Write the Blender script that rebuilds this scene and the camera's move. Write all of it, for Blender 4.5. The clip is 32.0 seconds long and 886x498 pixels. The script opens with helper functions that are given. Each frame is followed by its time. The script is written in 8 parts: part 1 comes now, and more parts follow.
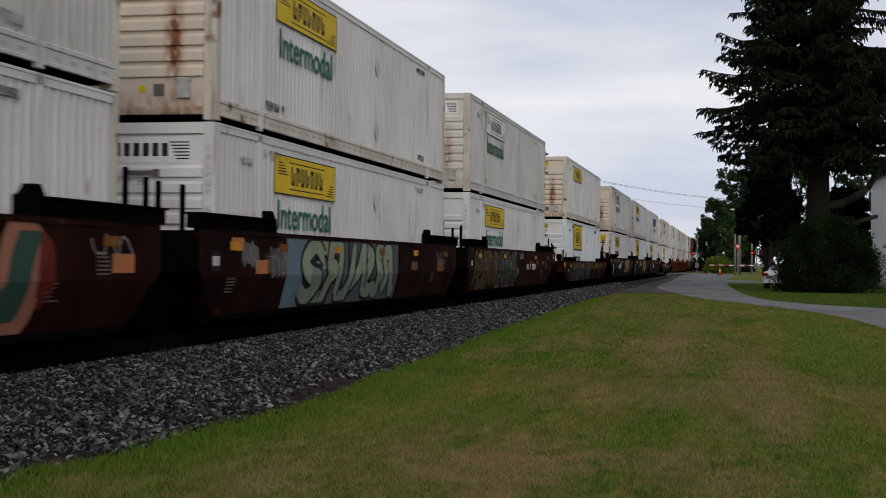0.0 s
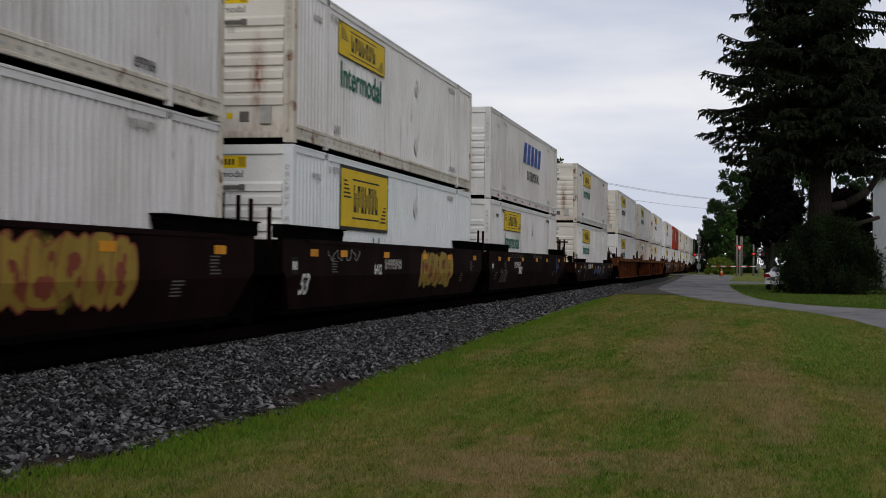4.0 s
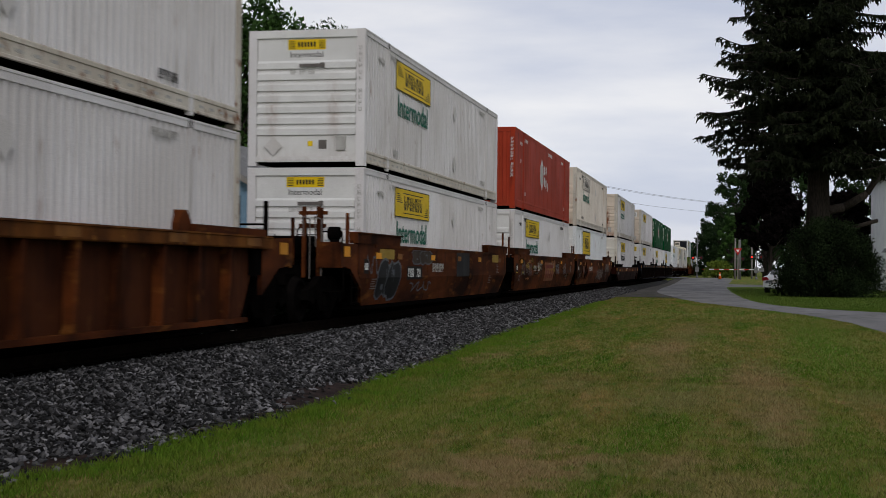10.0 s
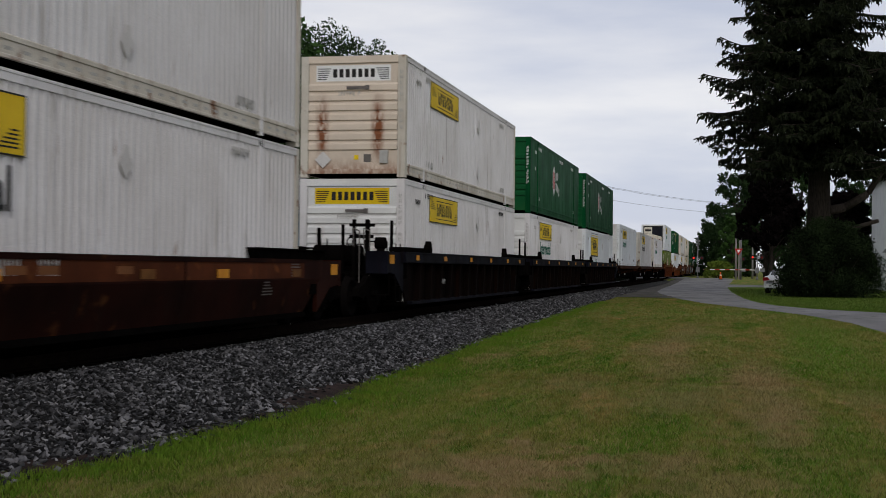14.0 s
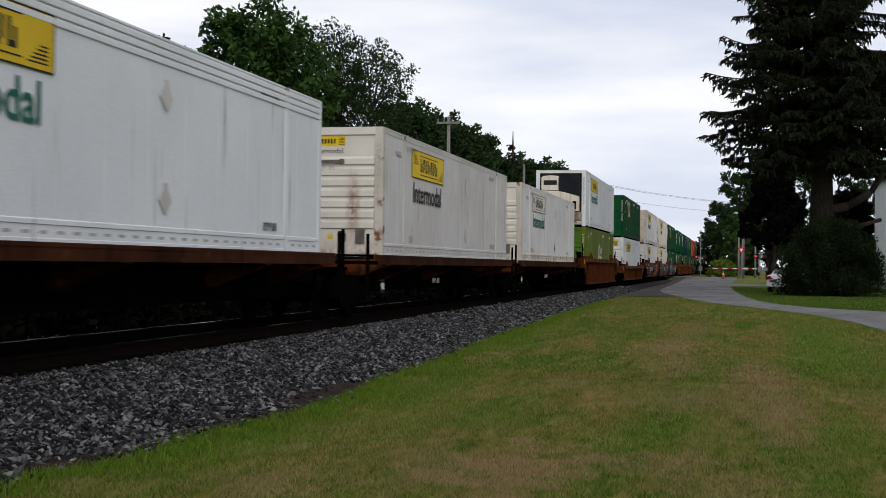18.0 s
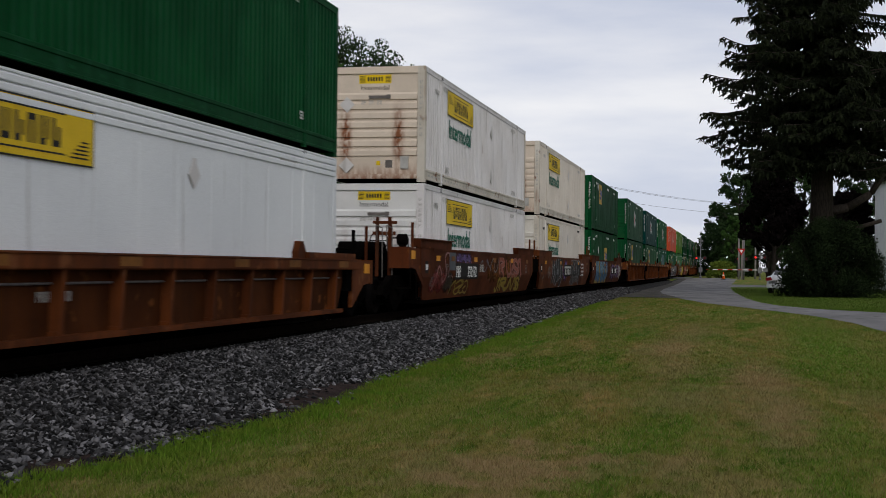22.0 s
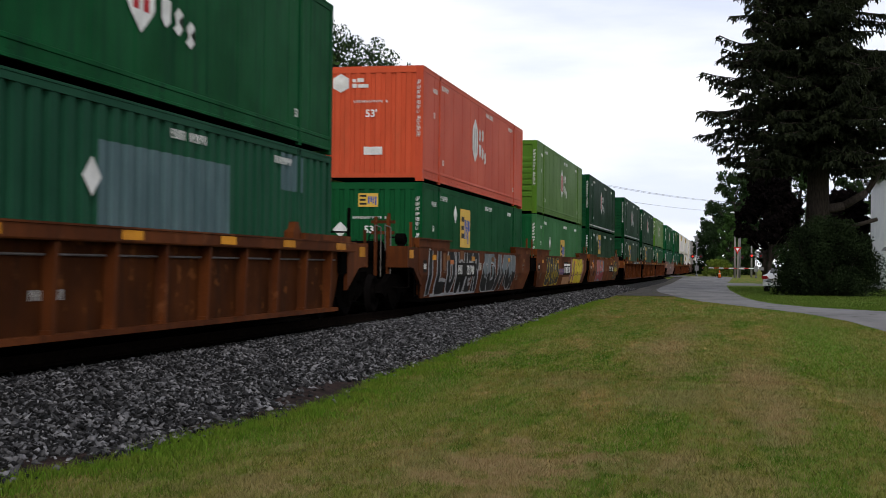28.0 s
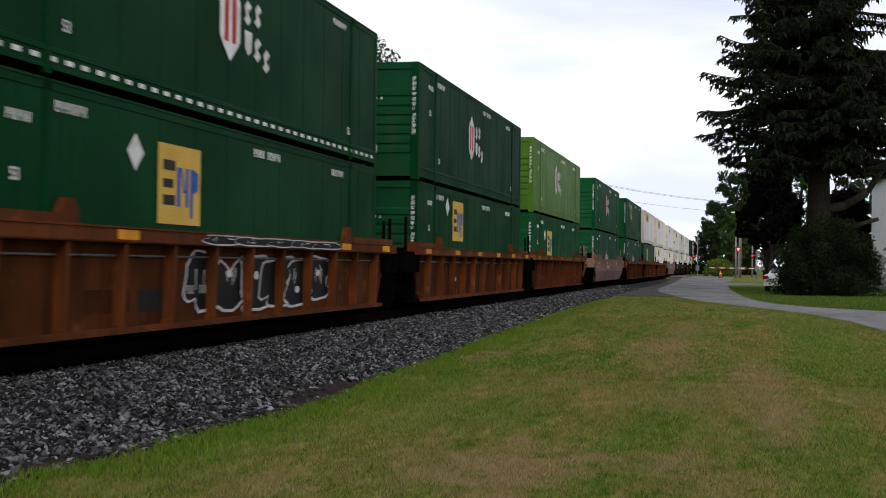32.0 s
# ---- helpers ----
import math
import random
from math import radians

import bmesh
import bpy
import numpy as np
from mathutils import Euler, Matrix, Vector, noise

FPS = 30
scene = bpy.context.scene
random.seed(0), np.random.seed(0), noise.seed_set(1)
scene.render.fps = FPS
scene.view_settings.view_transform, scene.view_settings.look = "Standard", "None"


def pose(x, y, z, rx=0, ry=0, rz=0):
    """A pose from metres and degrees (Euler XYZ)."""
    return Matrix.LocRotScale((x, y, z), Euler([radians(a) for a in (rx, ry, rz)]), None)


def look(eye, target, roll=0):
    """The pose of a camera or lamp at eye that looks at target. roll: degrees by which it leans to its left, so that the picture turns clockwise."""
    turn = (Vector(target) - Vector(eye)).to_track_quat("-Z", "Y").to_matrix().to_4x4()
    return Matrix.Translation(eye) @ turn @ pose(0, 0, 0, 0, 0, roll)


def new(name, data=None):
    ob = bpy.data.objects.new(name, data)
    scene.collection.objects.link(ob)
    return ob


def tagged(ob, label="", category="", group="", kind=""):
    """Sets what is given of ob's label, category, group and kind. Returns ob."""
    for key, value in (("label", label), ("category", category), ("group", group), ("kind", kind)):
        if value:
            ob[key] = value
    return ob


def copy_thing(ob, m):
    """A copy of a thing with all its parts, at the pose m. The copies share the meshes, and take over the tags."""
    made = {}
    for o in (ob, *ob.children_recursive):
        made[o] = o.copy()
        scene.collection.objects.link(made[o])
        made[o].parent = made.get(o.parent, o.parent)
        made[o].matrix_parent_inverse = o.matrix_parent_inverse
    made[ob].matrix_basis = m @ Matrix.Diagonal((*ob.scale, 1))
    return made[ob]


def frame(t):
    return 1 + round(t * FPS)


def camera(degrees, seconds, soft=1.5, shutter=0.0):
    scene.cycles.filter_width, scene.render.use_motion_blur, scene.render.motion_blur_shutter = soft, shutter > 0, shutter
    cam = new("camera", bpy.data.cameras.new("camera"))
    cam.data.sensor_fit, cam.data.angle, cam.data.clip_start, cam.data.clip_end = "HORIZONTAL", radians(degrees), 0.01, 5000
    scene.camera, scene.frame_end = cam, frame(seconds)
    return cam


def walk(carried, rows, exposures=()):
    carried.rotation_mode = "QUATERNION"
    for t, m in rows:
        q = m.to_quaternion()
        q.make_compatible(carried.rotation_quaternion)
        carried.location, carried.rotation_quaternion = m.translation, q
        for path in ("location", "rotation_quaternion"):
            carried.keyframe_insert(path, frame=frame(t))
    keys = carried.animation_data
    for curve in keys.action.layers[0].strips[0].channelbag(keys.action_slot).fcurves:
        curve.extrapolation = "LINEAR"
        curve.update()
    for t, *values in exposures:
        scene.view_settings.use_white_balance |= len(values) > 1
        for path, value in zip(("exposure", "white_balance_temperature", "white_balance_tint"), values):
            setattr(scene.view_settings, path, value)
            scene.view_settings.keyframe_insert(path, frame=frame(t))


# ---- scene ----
cam = camera(36.9, 32.0, soft=0.85, shutter=0.18)
EYE = Vector((0.0, 0.0, 1.5))
# seconds, turn to the left of the track's way, upward tilt (degrees): a hand-held camera that hardly stirs
AIM = (
    (0, 12.294, 0.560), (0.5, 12.299, 0.560), (1, 12.313, 0.570), (1.5, 12.318, 0.603), (2, 12.318, 0.628), (2.5, 12.328, 0.628),
    (3, 12.357, 0.613), (3.5, 12.367, 0.608), (5.5, 12.367, 0.608), (6, 12.372, 0.608), (6.5, 12.386, 0.608), (7, 12.391, 0.598),
    (7.5, 12.401, 0.570), (8, 12.420, 0.570), (8.5, 12.396, 0.603), (9, 12.362, 0.638), (9.5, 12.323, 0.687), (10, 12.299, 0.745),
    (10.5, 12.294, 0.784), (11, 12.294, 0.808), (11.5, 12.299, 0.784), (12, 12.313, 0.765), (12.5, 12.318, 0.769), (13, 12.318, 0.760),
    (13.5, 12.318, 0.755), (14, 12.328, 0.755), (14.5, 12.354, 0.755), (16.5, 12.391, 0.706), (17, 12.401, 0.706), (17.5, 12.430, 0.706),
    (18, 12.440, 0.706), (18.5, 12.440, 0.706), (19, 12.440, 0.706), (19.5, 12.440, 0.701), (20, 12.440, 0.702), (20.5, 12.440, 0.740),
    (21, 12.440, 0.755), (21.5, 12.440, 0.755), (22, 12.445, 0.755), (22.5, 12.459, 0.755), (23, 12.464, 0.755), (23.5, 12.464, 0.755),
    (24, 12.464, 0.745), (24.5, 12.464, 0.716), (25, 12.459, 0.706), (25.5, 12.446, 0.706), (27.5, 12.258, 0.700), (28, 12.284, 0.687),
    (28.5, 12.299, 0.681), (29, 12.323, 0.681), (29.5, 12.357, 0.681), (30, 12.357, 0.681), (30.5, 12.328, 0.681), (31, 12.318, 0.681),
    (31.5, 12.318, 0.681), (32, 12.318, 0.682),
)


def aim(turn, tilt):
    a, b = radians(turn), radians(tilt)
    way = Vector((-math.sin(a) * math.cos(b), math.cos(a) * math.cos(b), math.sin(b)))
    return look(EYE, EYE + way * 10.0, 0.63)


walk(cam, [(t, aim(a, b)) for t, a, b in AIM], [(0, -0.16), (14, -0.18), (16.5, 0.04), (18, 0.10), (20.5, 0.10), (22, -0.14), (24.0, -0.14), (24.8, 0.26), (28, 0.36), (32, 0.38)])

# ---- world and sun: a bright overcast evening sky ----
world = bpy.data.worlds.new("overcast_sky")
scene.world = world
world.use_nodes = True
wn, wl = world.node_tree.nodes, world.node_tree.links
wn.clear()
w_out = wn.new("ShaderNodeOutputWorld")
w_bg = wn.new("ShaderNodeBackground")
w_sky = wn.new("ShaderNodeTexSky")
w_sky.sky_type, w_sky.sun_disc = "NISHITA", False
w_sky.sun_elevation, w_sky.sun_rotation = radians(31), radians(162)
w_dim = wn.new("ShaderNodeVectorMath")
w_dim.operation = "SCALE"
w_dim.inputs["Scale"].default_value = 0.10
w_map = wn.new("ShaderNodeMapping")
w_map.inputs["Scale"].default_value = (1.0, 1.0, 5.0)
w_co = wn.new("ShaderNodeTexCoord")
w_noise = wn.new("ShaderNodeTexNoise")
w_noise.inputs["Scale"].default_value, w_noise.inputs["Detail"].default_value = 2.6, 7.0
w_ramp = wn.new("ShaderNodeValToRGB")
w_ramp.color_ramp.elements[0].position, w_ramp.color_ramp.elements[0].color = 0.38, (0.568, 0.605, 0.728, 1)
w_ramp.color_ramp.elements[1].position, w_ramp.color_ramp.elements[1].color = 0.62, (0.882, 0.873, 0.896, 1)
w_mix = wn.new("ShaderNodeMix")
w_mix.data_type = "RGBA"
w_mix.inputs["Factor"].default_value = 0.92
wl.new(w_co.outputs["Generated"], w_map.inputs["Vector"])
wl.new(w_map.outputs["Vector"], w_noise.inputs["Vector"])
wl.new(w_noise.outputs["Fac"], w_ramp.inputs["Fac"])
wl.new(w_sky.outputs["Color"], w_dim.inputs[0])
wl.new(w_dim.outputs["Vector"], w_mix.inputs["A"])
wl.new(w_ramp.outputs["Color"], w_mix.inputs["B"])
# thin cloud: brighter low over the horizon than overhead
w_sep, w_fall, w_mul = wn.new("ShaderNodeSeparateXYZ"), wn.new("ShaderNodeMapRange"), wn.new("ShaderNodeVectorMath")
w_fall.interpolation_type = "SMOOTHSTEP"
w_fall.inputs["From Min"].default_value, w_fall.inputs["From Max"].default_value = 0.0, 0.6
w_fall.inputs["To Min"].default_value, w_fall.inputs["To Max"].default_value = 1.17, 0.86
w_mul.operation = "SCALE"
wl.new(w_co.outputs["Generated"], w_sep.inputs[0])
wl.new(w_sep.outputs["Z"], w_fall.inputs["Value"])
wl.new(w_mix.outputs["Result"], w_mul.inputs[0])
wl.new(w_fall.outputs["Result"], w_mul.inputs["Scale"])
wl.new(w_mul.outputs["Vector"], w_bg.inputs["Color"])
w_bg.inputs["Strength"].default_value = 1.0
wl.new(w_bg.outputs["Background"], w_out.inputs["Surface"])

sun = new("sun", bpy.data.lights.new("sun", "SUN"))
sun.data.energy, sun.data.angle, sun.data.color = 1.15, radians(24), (1.0, 0.96, 0.9)
sun.matrix_basis = look((13, -40, 25), (0, 0, 0))
scene.view_settings.exposure = 0.0


# ---- materials ----
def surf(name, col, col2, scale=6.0, rough=0.6, bump=0.0, metal=0.0, fine=90.0, streak=None, stretch=(1, 1, 1), vary=0.0, spots=None, gloss=0.07, soft=0.08):
    """A surface of two tones at two scales, with relief; streak: (colour, amount) of stains that run down; spots: (colour, threshold)."""
    m = bpy.data.materials.new(name)
    m.use_nodes = True
    n, l = m.node_tree.nodes, m.node_tree.links
    b = n["Principled BSDF"]
    b.inputs["Metallic"].default_value = metal
    b.inputs["Specular IOR Level"].default_value = gloss
    co, mp = n.new("ShaderNodeTexCoord"), n.new("ShaderNodeMapping")
    mp.inputs["Scale"].default_value = stretch
    l.new(co.outputs["Object"], mp.inputs["Vector"])
    info = n.new("ShaderNodeObjectInfo")
    off = n.new("ShaderNodeVectorMath")
    off.operation = "ADD"
    sc = n.new("ShaderNodeMath")
    sc.operation = "MULTIPLY"
    sc.inputs[1].default_value = 37.0
    l.new(info.outputs["Random"], sc.inputs[0])
    l.new(mp.outputs["Vector"], off.inputs[0])
    l.new(sc.outputs[0], off.inputs[1])

    def tex(s, detail=4.0, vec=off.outputs[0]):
        t = n.new("ShaderNodeTexNoise")
        t.inputs["Scale"].default_value, t.inputs["Detail"].default_value = s, detail
        l.new(vec, t.inputs["Vector"])
        return t.outputs["Fac"]

    def ramp(fac, lo, hi):
        r = n.new("ShaderNodeMapRange")
        r.inputs["From Min"].default_value, r.inputs["From Max"].default_value = lo, hi
        l.new(fac, r.inputs["Value"])
        return r.outputs["Result"]

    def mix(fac, a, c, mode="MIX"):
        x = n.new("ShaderNodeMix")
        x.data_type, x.blend_type = "RGBA", mode
        for sock, v in ((x.inputs["Factor"], fac), (x.inputs["A"], a), (x.inputs["B"], c)):
            if isinstance(v, (int, float)):
                sock.default_value = v
            elif isinstance(v, tuple):
                sock.default_value = (*v, 1)
            else:
                l.new(v, sock)
        return x.outputs["Result"]

    big = tex(scale)
    small = tex(fine, 3.0)
    c = mix(ramp(big, 0.36, 0.64), col, col2)
    g = n.new("ShaderNodeMapRange")
    g.inputs["From Min"].default_value, g.inputs["From Max"].default_value = 0.3, 0.7
    g.inputs["To Min"].default_value, g.inputs["To Max"].default_value = 0.82, 1.12
    l.new(small, g.inputs["Value"])
    c = mix(1.0, c, g.outputs["Result"], "MULTIPLY")
    if vary:
        v = n.new("ShaderNodeMapRange")
        v.inputs["To Min"].default_value, v.inputs["To Max"].default_value = 1 - vary, 1 + vary * 0.5
        l.new(info.outputs["Random"], v.inputs["Value"])
        c = mix(1.0, c, v.outputs["Result"], "MULTIPLY")
    if streak:
        m2 = n.new("ShaderNodeMapping")
        m2.inputs["Scale"].default_value = (5.0, 5.0, 0.35)
        l.new(off.outputs[0], m2.inputs["Vector"])
        s = tex(1.3, 6.0, m2.outputs["Vector"])
        c = mix(ramp(s, 0.66 - 0.22 * streak[1], 0.9 - 0.2 * streak[1]), c, streak[0])
    if spots:
        s = tex(scale * 3.1, 8.0)
        c = mix(ramp(s, spots[1], spots[1] + soft), c, spots[0])
    l.new(c, b.inputs["Base Color"])
    r = n.new("ShaderNodeMapRange")
    r.inputs["To Min"].default_value, r.inputs["To Max"].default_value = max(0.05, rough - 0.12), min(1.0, rough + 0.12)
    l.new(big, r.inputs["Value"])
    l.new(r.outputs["Result"], b.inputs["Roughness"])
    if bump:
        bp = n.new("ShaderNodeBump")
        bp.inputs["Strength"].default_value, bp.inputs["Distance"].default_value = min(1.0, bump * 20), bump
        l.new(small, bp.inputs["Height"])
        l.new(bp.outputs["Normal"], b.inputs["Normal"])
    return m


def glow(name, col, strength):
    m = surf(name, col, col, rough=0.3)
    b = m.node_tree.nodes["Principled BSDF"]
    b.inputs["Emission Color"].default_value, b.inputs["Emission Strength"].default_value = (*col, 1), strength
    return m


def rust_flutes(m, pitch, clean0, clean1):
    """Rust that has bled down every flute of a container's side, but for one newer panel."""
    n, l = m.node_tree.nodes, m.node_tree.links
    b = n["Principled BSDF"]
    src = b.inputs["Base Color"].links[0].from_socket
    co, sep = n.new("ShaderNodeTexCoord"), n.new("ShaderNodeSeparateXYZ")
    l.new(co.outputs["Object"], sep.inputs[0])

    def op(kind, a, c, clamp=False):
        q = n.new("ShaderNodeMath")
        q.operation, q.use_clamp = kind, clamp
        for i, v in enumerate((a, c)):
            if isinstance(v, (int, float)):
                q.inputs[i].default_value = v
            else:
                l.new(v, q.inputs[i])
        return q.outputs[0]

    t, mp = n.new("ShaderNodeTexNoise"), n.new("ShaderNodeMapping")
    t.inputs["Scale"].default_value, t.inputs["Detail"].default_value = 1.5, 6.0
    mp.inputs["Scale"].default_value = (1, 2.2, 0.45)
    l.new(co.outputs["Object"], mp.inputs["Vector"])
    l.new(mp.outputs["Vector"], t.inputs["Vector"])
    saw = op("FRACT", op("DIVIDE", op("ADD", sep.outputs["Y"], 20 * pitch + 7.917), pitch), 0.0)
    ridge = op("SUBTRACT", 1.0, op("MULTIPLY", op("ABSOLUTE", op("SUBTRACT", saw, 0.42), 0.0), 2.6), True)
    worn = op("MULTIPLY", op("SUBTRACT", t.outputs["Fac"], 0.30), 2.6, True)
    newer = op("MULTIPLY", op("GREATER_THAN", sep.outputs["Y"], clean0), op("LESS_THAN", sep.outputs["Y"], clean1))
    k = op("MULTIPLY", op("MULTIPLY", op("ADD", op("MULTIPLY", ridge, 1.3), 0.34), worn), op("SUBTRACT", 1.0, op("MULTIPLY", newer, 0.93)), True)
    x = n.new("ShaderNodeMix")
    x.data_type = "RGBA"
    l.new(k, x.inputs["Factor"])
    l.new(src, x.inputs["A"])
    x.inputs["B"].default_value = (0.33, 0.125, 0.065, 1)
    l.new(x.outputs["Result"], b.inputs["Base Color"])
    return m


def drips(m, lo=0.64):
    """Short dark runs of rust below fastenings and dents."""
    n, l = m.node_tree.nodes, m.node_tree.links
    b = n["Principled BSDF"]
    src = b.inputs["Base Color"].links[0].from_socket
    off = [q for q in n if q.type == "VECT_MATH" and q.operation == "ADD"][0]
    fac = []
    for scale, stretch, a, c in ((1.0, (0.0, 9.0, 0.9), lo, lo + 0.06), (1.0, (0.0, 1.1, 1.6), 0.50, 0.60)):
        mp, t, r = n.new("ShaderNodeMapping"), n.new("ShaderNodeTexNoise"), n.new("ShaderNodeMapRange")
        mp.inputs["Scale"].default_value = stretch
        t.inputs["Scale"].default_value, t.inputs["Detail"].default_value = scale, 3.0
        r.inputs["From Min"].default_value, r.inputs["From Max"].default_value, r.inputs["To Max"].default_value = a, c, 0.8
        l.new(off.outputs[0], mp.inputs["Vector"])
        l.new(mp.outputs["Vector"], t.inputs["Vector"])
        l.new(t.outputs["Fac"], r.inputs["Value"])
        fac.append(r.outputs["Result"])
    k, x = n.new("ShaderNodeMath"), n.new("ShaderNodeMix")
    k.operation = "MULTIPLY"
    l.new(fac[0], k.inputs[0])
    l.new(fac[1], k.inputs[1])
    x.data_type = "RGBA"
    l.new(k.outputs[0], x.inputs["Factor"])
    l.new(src, x.inputs["A"])
    x.inputs["B"].default_value = (0.20, 0.11, 0.07, 1)
    l.new(x.outputs["Result"], b.inputs["Base Color"])
    return m


RUST = (0.16, 0.062, 0.026)
GRIME = (0.22, 0.20, 0.17)
M_WHITE = drips(surf("white_paint", (0.700, 0.682, 0.690), (0.605, 0.580, 0.575), 0.5, 0.5, streak=(GRIME, 0.3), vary=0.08))
M_CREAM = drips(surf("cream_paint", (0.73, 0.67, 0.60), (0.64, 0.58, 0.51), 0.6, 0.55, streak=((0.36, 0.23, 0.14), 0.4), vary=0.06))
M_GREYWHITE = drips(surf("grey_white_paint", (0.61, 0.592, 0.585), (0.53, 0.505, 0.485), 0.5, 0.5, streak=(GRIME, 0.35), vary=0.05))
M_CLEAN = surf("clean_white_paint", (0.72, 0.74, 0.755), (0.66, 0.68, 0.70), 0.4, 0.4, streak=(GRIME, 0.12))
M_PINK = rust_flutes(surf("rust_bled_paint", (0.70, 0.665, 0.61), (0.64, 0.58, 0.51), 0.7, 0.6, streak=((0.42, 0.24, 0.16), 0.3)), 0.20564, 3.3, 5.9)
M_HUB = surf("green_paint", (0.0045, 0.070, 0.0212), (0.0032, 0.050, 0.0150), 0.9, 0.42, streak=((0.003, 0.034, 0.014), 0.75), vary=0.15, gloss=0.01)
M_EMP = surf("deep_green_paint", (0.0042, 0.063, 0.0190), (0.0030, 0.045, 0.0138), 0.9, 0.45, streak=((0.011, 0.068, 0.032), 0.6), vary=0.2, gloss=0.01)
M_DEEP = surf("dark_green_paint", (0.0024, 0.039, 0.0112), (0.0018, 0.028, 0.0083), 0.5, 0.42, streak=((0.002, 0.022, 0.008), 0.35), vary=0.15, gloss=0.01)
M_TEAL = surf("dark_teal_paint", (0.0040, 0.046, 0.040), (0.0030, 0.034, 0.030), 0.5, 0.45, streak=((0.003, 0.022, 0.018), 0.35), gloss=0.01)
M_OLIVEBAND = surf("worn_olive_band", (0.085, 0.046, 0.016), (0.050, 0.026, 0.010), 1.1, 0.75, spots=((0.13, 0.06, 0.016), 0.60), gloss=0.02)
M_FADED = surf("faded_green_paint", (0.044, 0.150, 0.052), (0.034, 0.118, 0.042), 0.5, 0.55, streak=((0.08, 0.18, 0.1), 0.3), gloss=0.02)
M_GREYGREEN = surf("grey_green_paint", (0.014, 0.066, 0.036), (0.010, 0.050, 0.028), 0.5, 0.55, streak=((0.008, 0.035, 0.02), 0.3), gloss=0.02)
M_LIME = surf("lime_green_paint", (0.064, 0.150, 0.014), (0.052, 0.122, 0.011), 0.5, 0.45, streak=((0.05, 0.08, 0.01), 0.3))
M_OLIVE = surf("olive_green_paint", (0.112, 0.152, 0.0075), (0.086, 0.118, 0.0058), 0.5, 0.45, streak=((0.05, 0.06, 0.01), 0.3))
M_RED = surf("dark_red_paint", (0.36, 0.042, 0.018), (0.27, 0.033, 0.015), 0.5, 0.5, streak=((0.11, 0.018, 0.010), 0.45), gloss=0.03)
M_ORANGE = surf("orange_red_paint", (0.50, 0.074, 0.031), (0.42, 0.060, 0.027), 0.5, 0.45, streak=((0.25, 0.04, 0.02), 0.35))
M_RAILSTEEL = surf("rail_steel", (0.30, 0.285, 0.27), (0.22, 0.205, 0.195), 3, 0.14, metal=1.0)
# rail sides and ties darkened: shade under the train is in their colour
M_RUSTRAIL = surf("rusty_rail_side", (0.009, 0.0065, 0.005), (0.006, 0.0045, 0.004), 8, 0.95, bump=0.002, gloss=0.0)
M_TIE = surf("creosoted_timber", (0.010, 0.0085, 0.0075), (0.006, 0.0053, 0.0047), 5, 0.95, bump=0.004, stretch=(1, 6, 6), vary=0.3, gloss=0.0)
M_BROWN = surf("brown_car_paint", (0.0215, 0.0052, 0.0030), (0.0095, 0.0028, 0.0019), 0.8, 0.7, streak=((0.012, 0.0075, 0.0055), 0.45), vary=0.2, spots=((0.07, 0.026, 0.009), 0.64), gloss=0.02)
M_RUSTY = surf("rust_worn_car_paint", (0.098, 0.027, 0.0082), (0.018, 0.0066, 0.0038), 0.95, 0.75, streak=((0.010, 0.0062, 0.0045), 0.6), spots=((0.165, 0.064, 0.015), 0.59), vary=0.15, gloss=0.02, soft=0.18, stretch=(1, 0.40, 1.5))
M_RUSTORANGE = surf("orange_car_paint", (0.122, 0.035, 0.0098), (0.066, 0.0195, 0.007), 0.8, 0.65, streak=((0.038, 0.015, 0.007), 0.65), vary=0.15, spots=((0.14, 0.052, 0.02), 0.62), gloss=0.03)
M_FRESHORANGE = surf("fresher_orange_car_paint", (0.165, 0.050, 0.0125), (0.105, 0.033, 0.010), 0.8, 0.65, streak=((0.06, 0.022, 0.008), 0.4), vary=0.12, spots=((0.20, 0.08, 0.03), 0.64), gloss=0.03)
M_CHORD = surf("rust_stained_chord", (0.155, 0.058, 0.0135), (0.062, 0.022, 0.008), 1.3, 0.75, streak=((0.03, 0.014, 0.007), 0.5), spots=((0.20, 0.085, 0.02), 0.60), gloss=0.02)
M_CHALK = surf("faint_chalk", (0.15, 0.135, 0.125), (0.10, 0.09, 0.085), 6, 0.8)
M_DULLAMBER = surf("dirty_reflector", (0.20, 0.082, 0.014), (0.13, 0.05, 0.012), 3, 0.6, vary=0.3)
# dirty sheets, darker than their ribs: the chord's shade is in the colour
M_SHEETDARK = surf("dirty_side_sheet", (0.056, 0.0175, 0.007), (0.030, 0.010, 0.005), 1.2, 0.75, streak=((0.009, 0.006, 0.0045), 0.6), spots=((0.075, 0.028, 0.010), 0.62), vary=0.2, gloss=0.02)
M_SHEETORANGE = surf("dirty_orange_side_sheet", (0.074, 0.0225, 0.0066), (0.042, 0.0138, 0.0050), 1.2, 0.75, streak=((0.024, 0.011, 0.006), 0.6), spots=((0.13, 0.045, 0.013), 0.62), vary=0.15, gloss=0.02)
M_MAROON = surf("maroon_car_paint", (0.0115, 0.0034, 0.0033), (0.007, 0.0023, 0.0023), 0.8, 0.7, streak=((0.006, 0.0035, 0.0032), 0.4), vary=0.15, gloss=0.02)
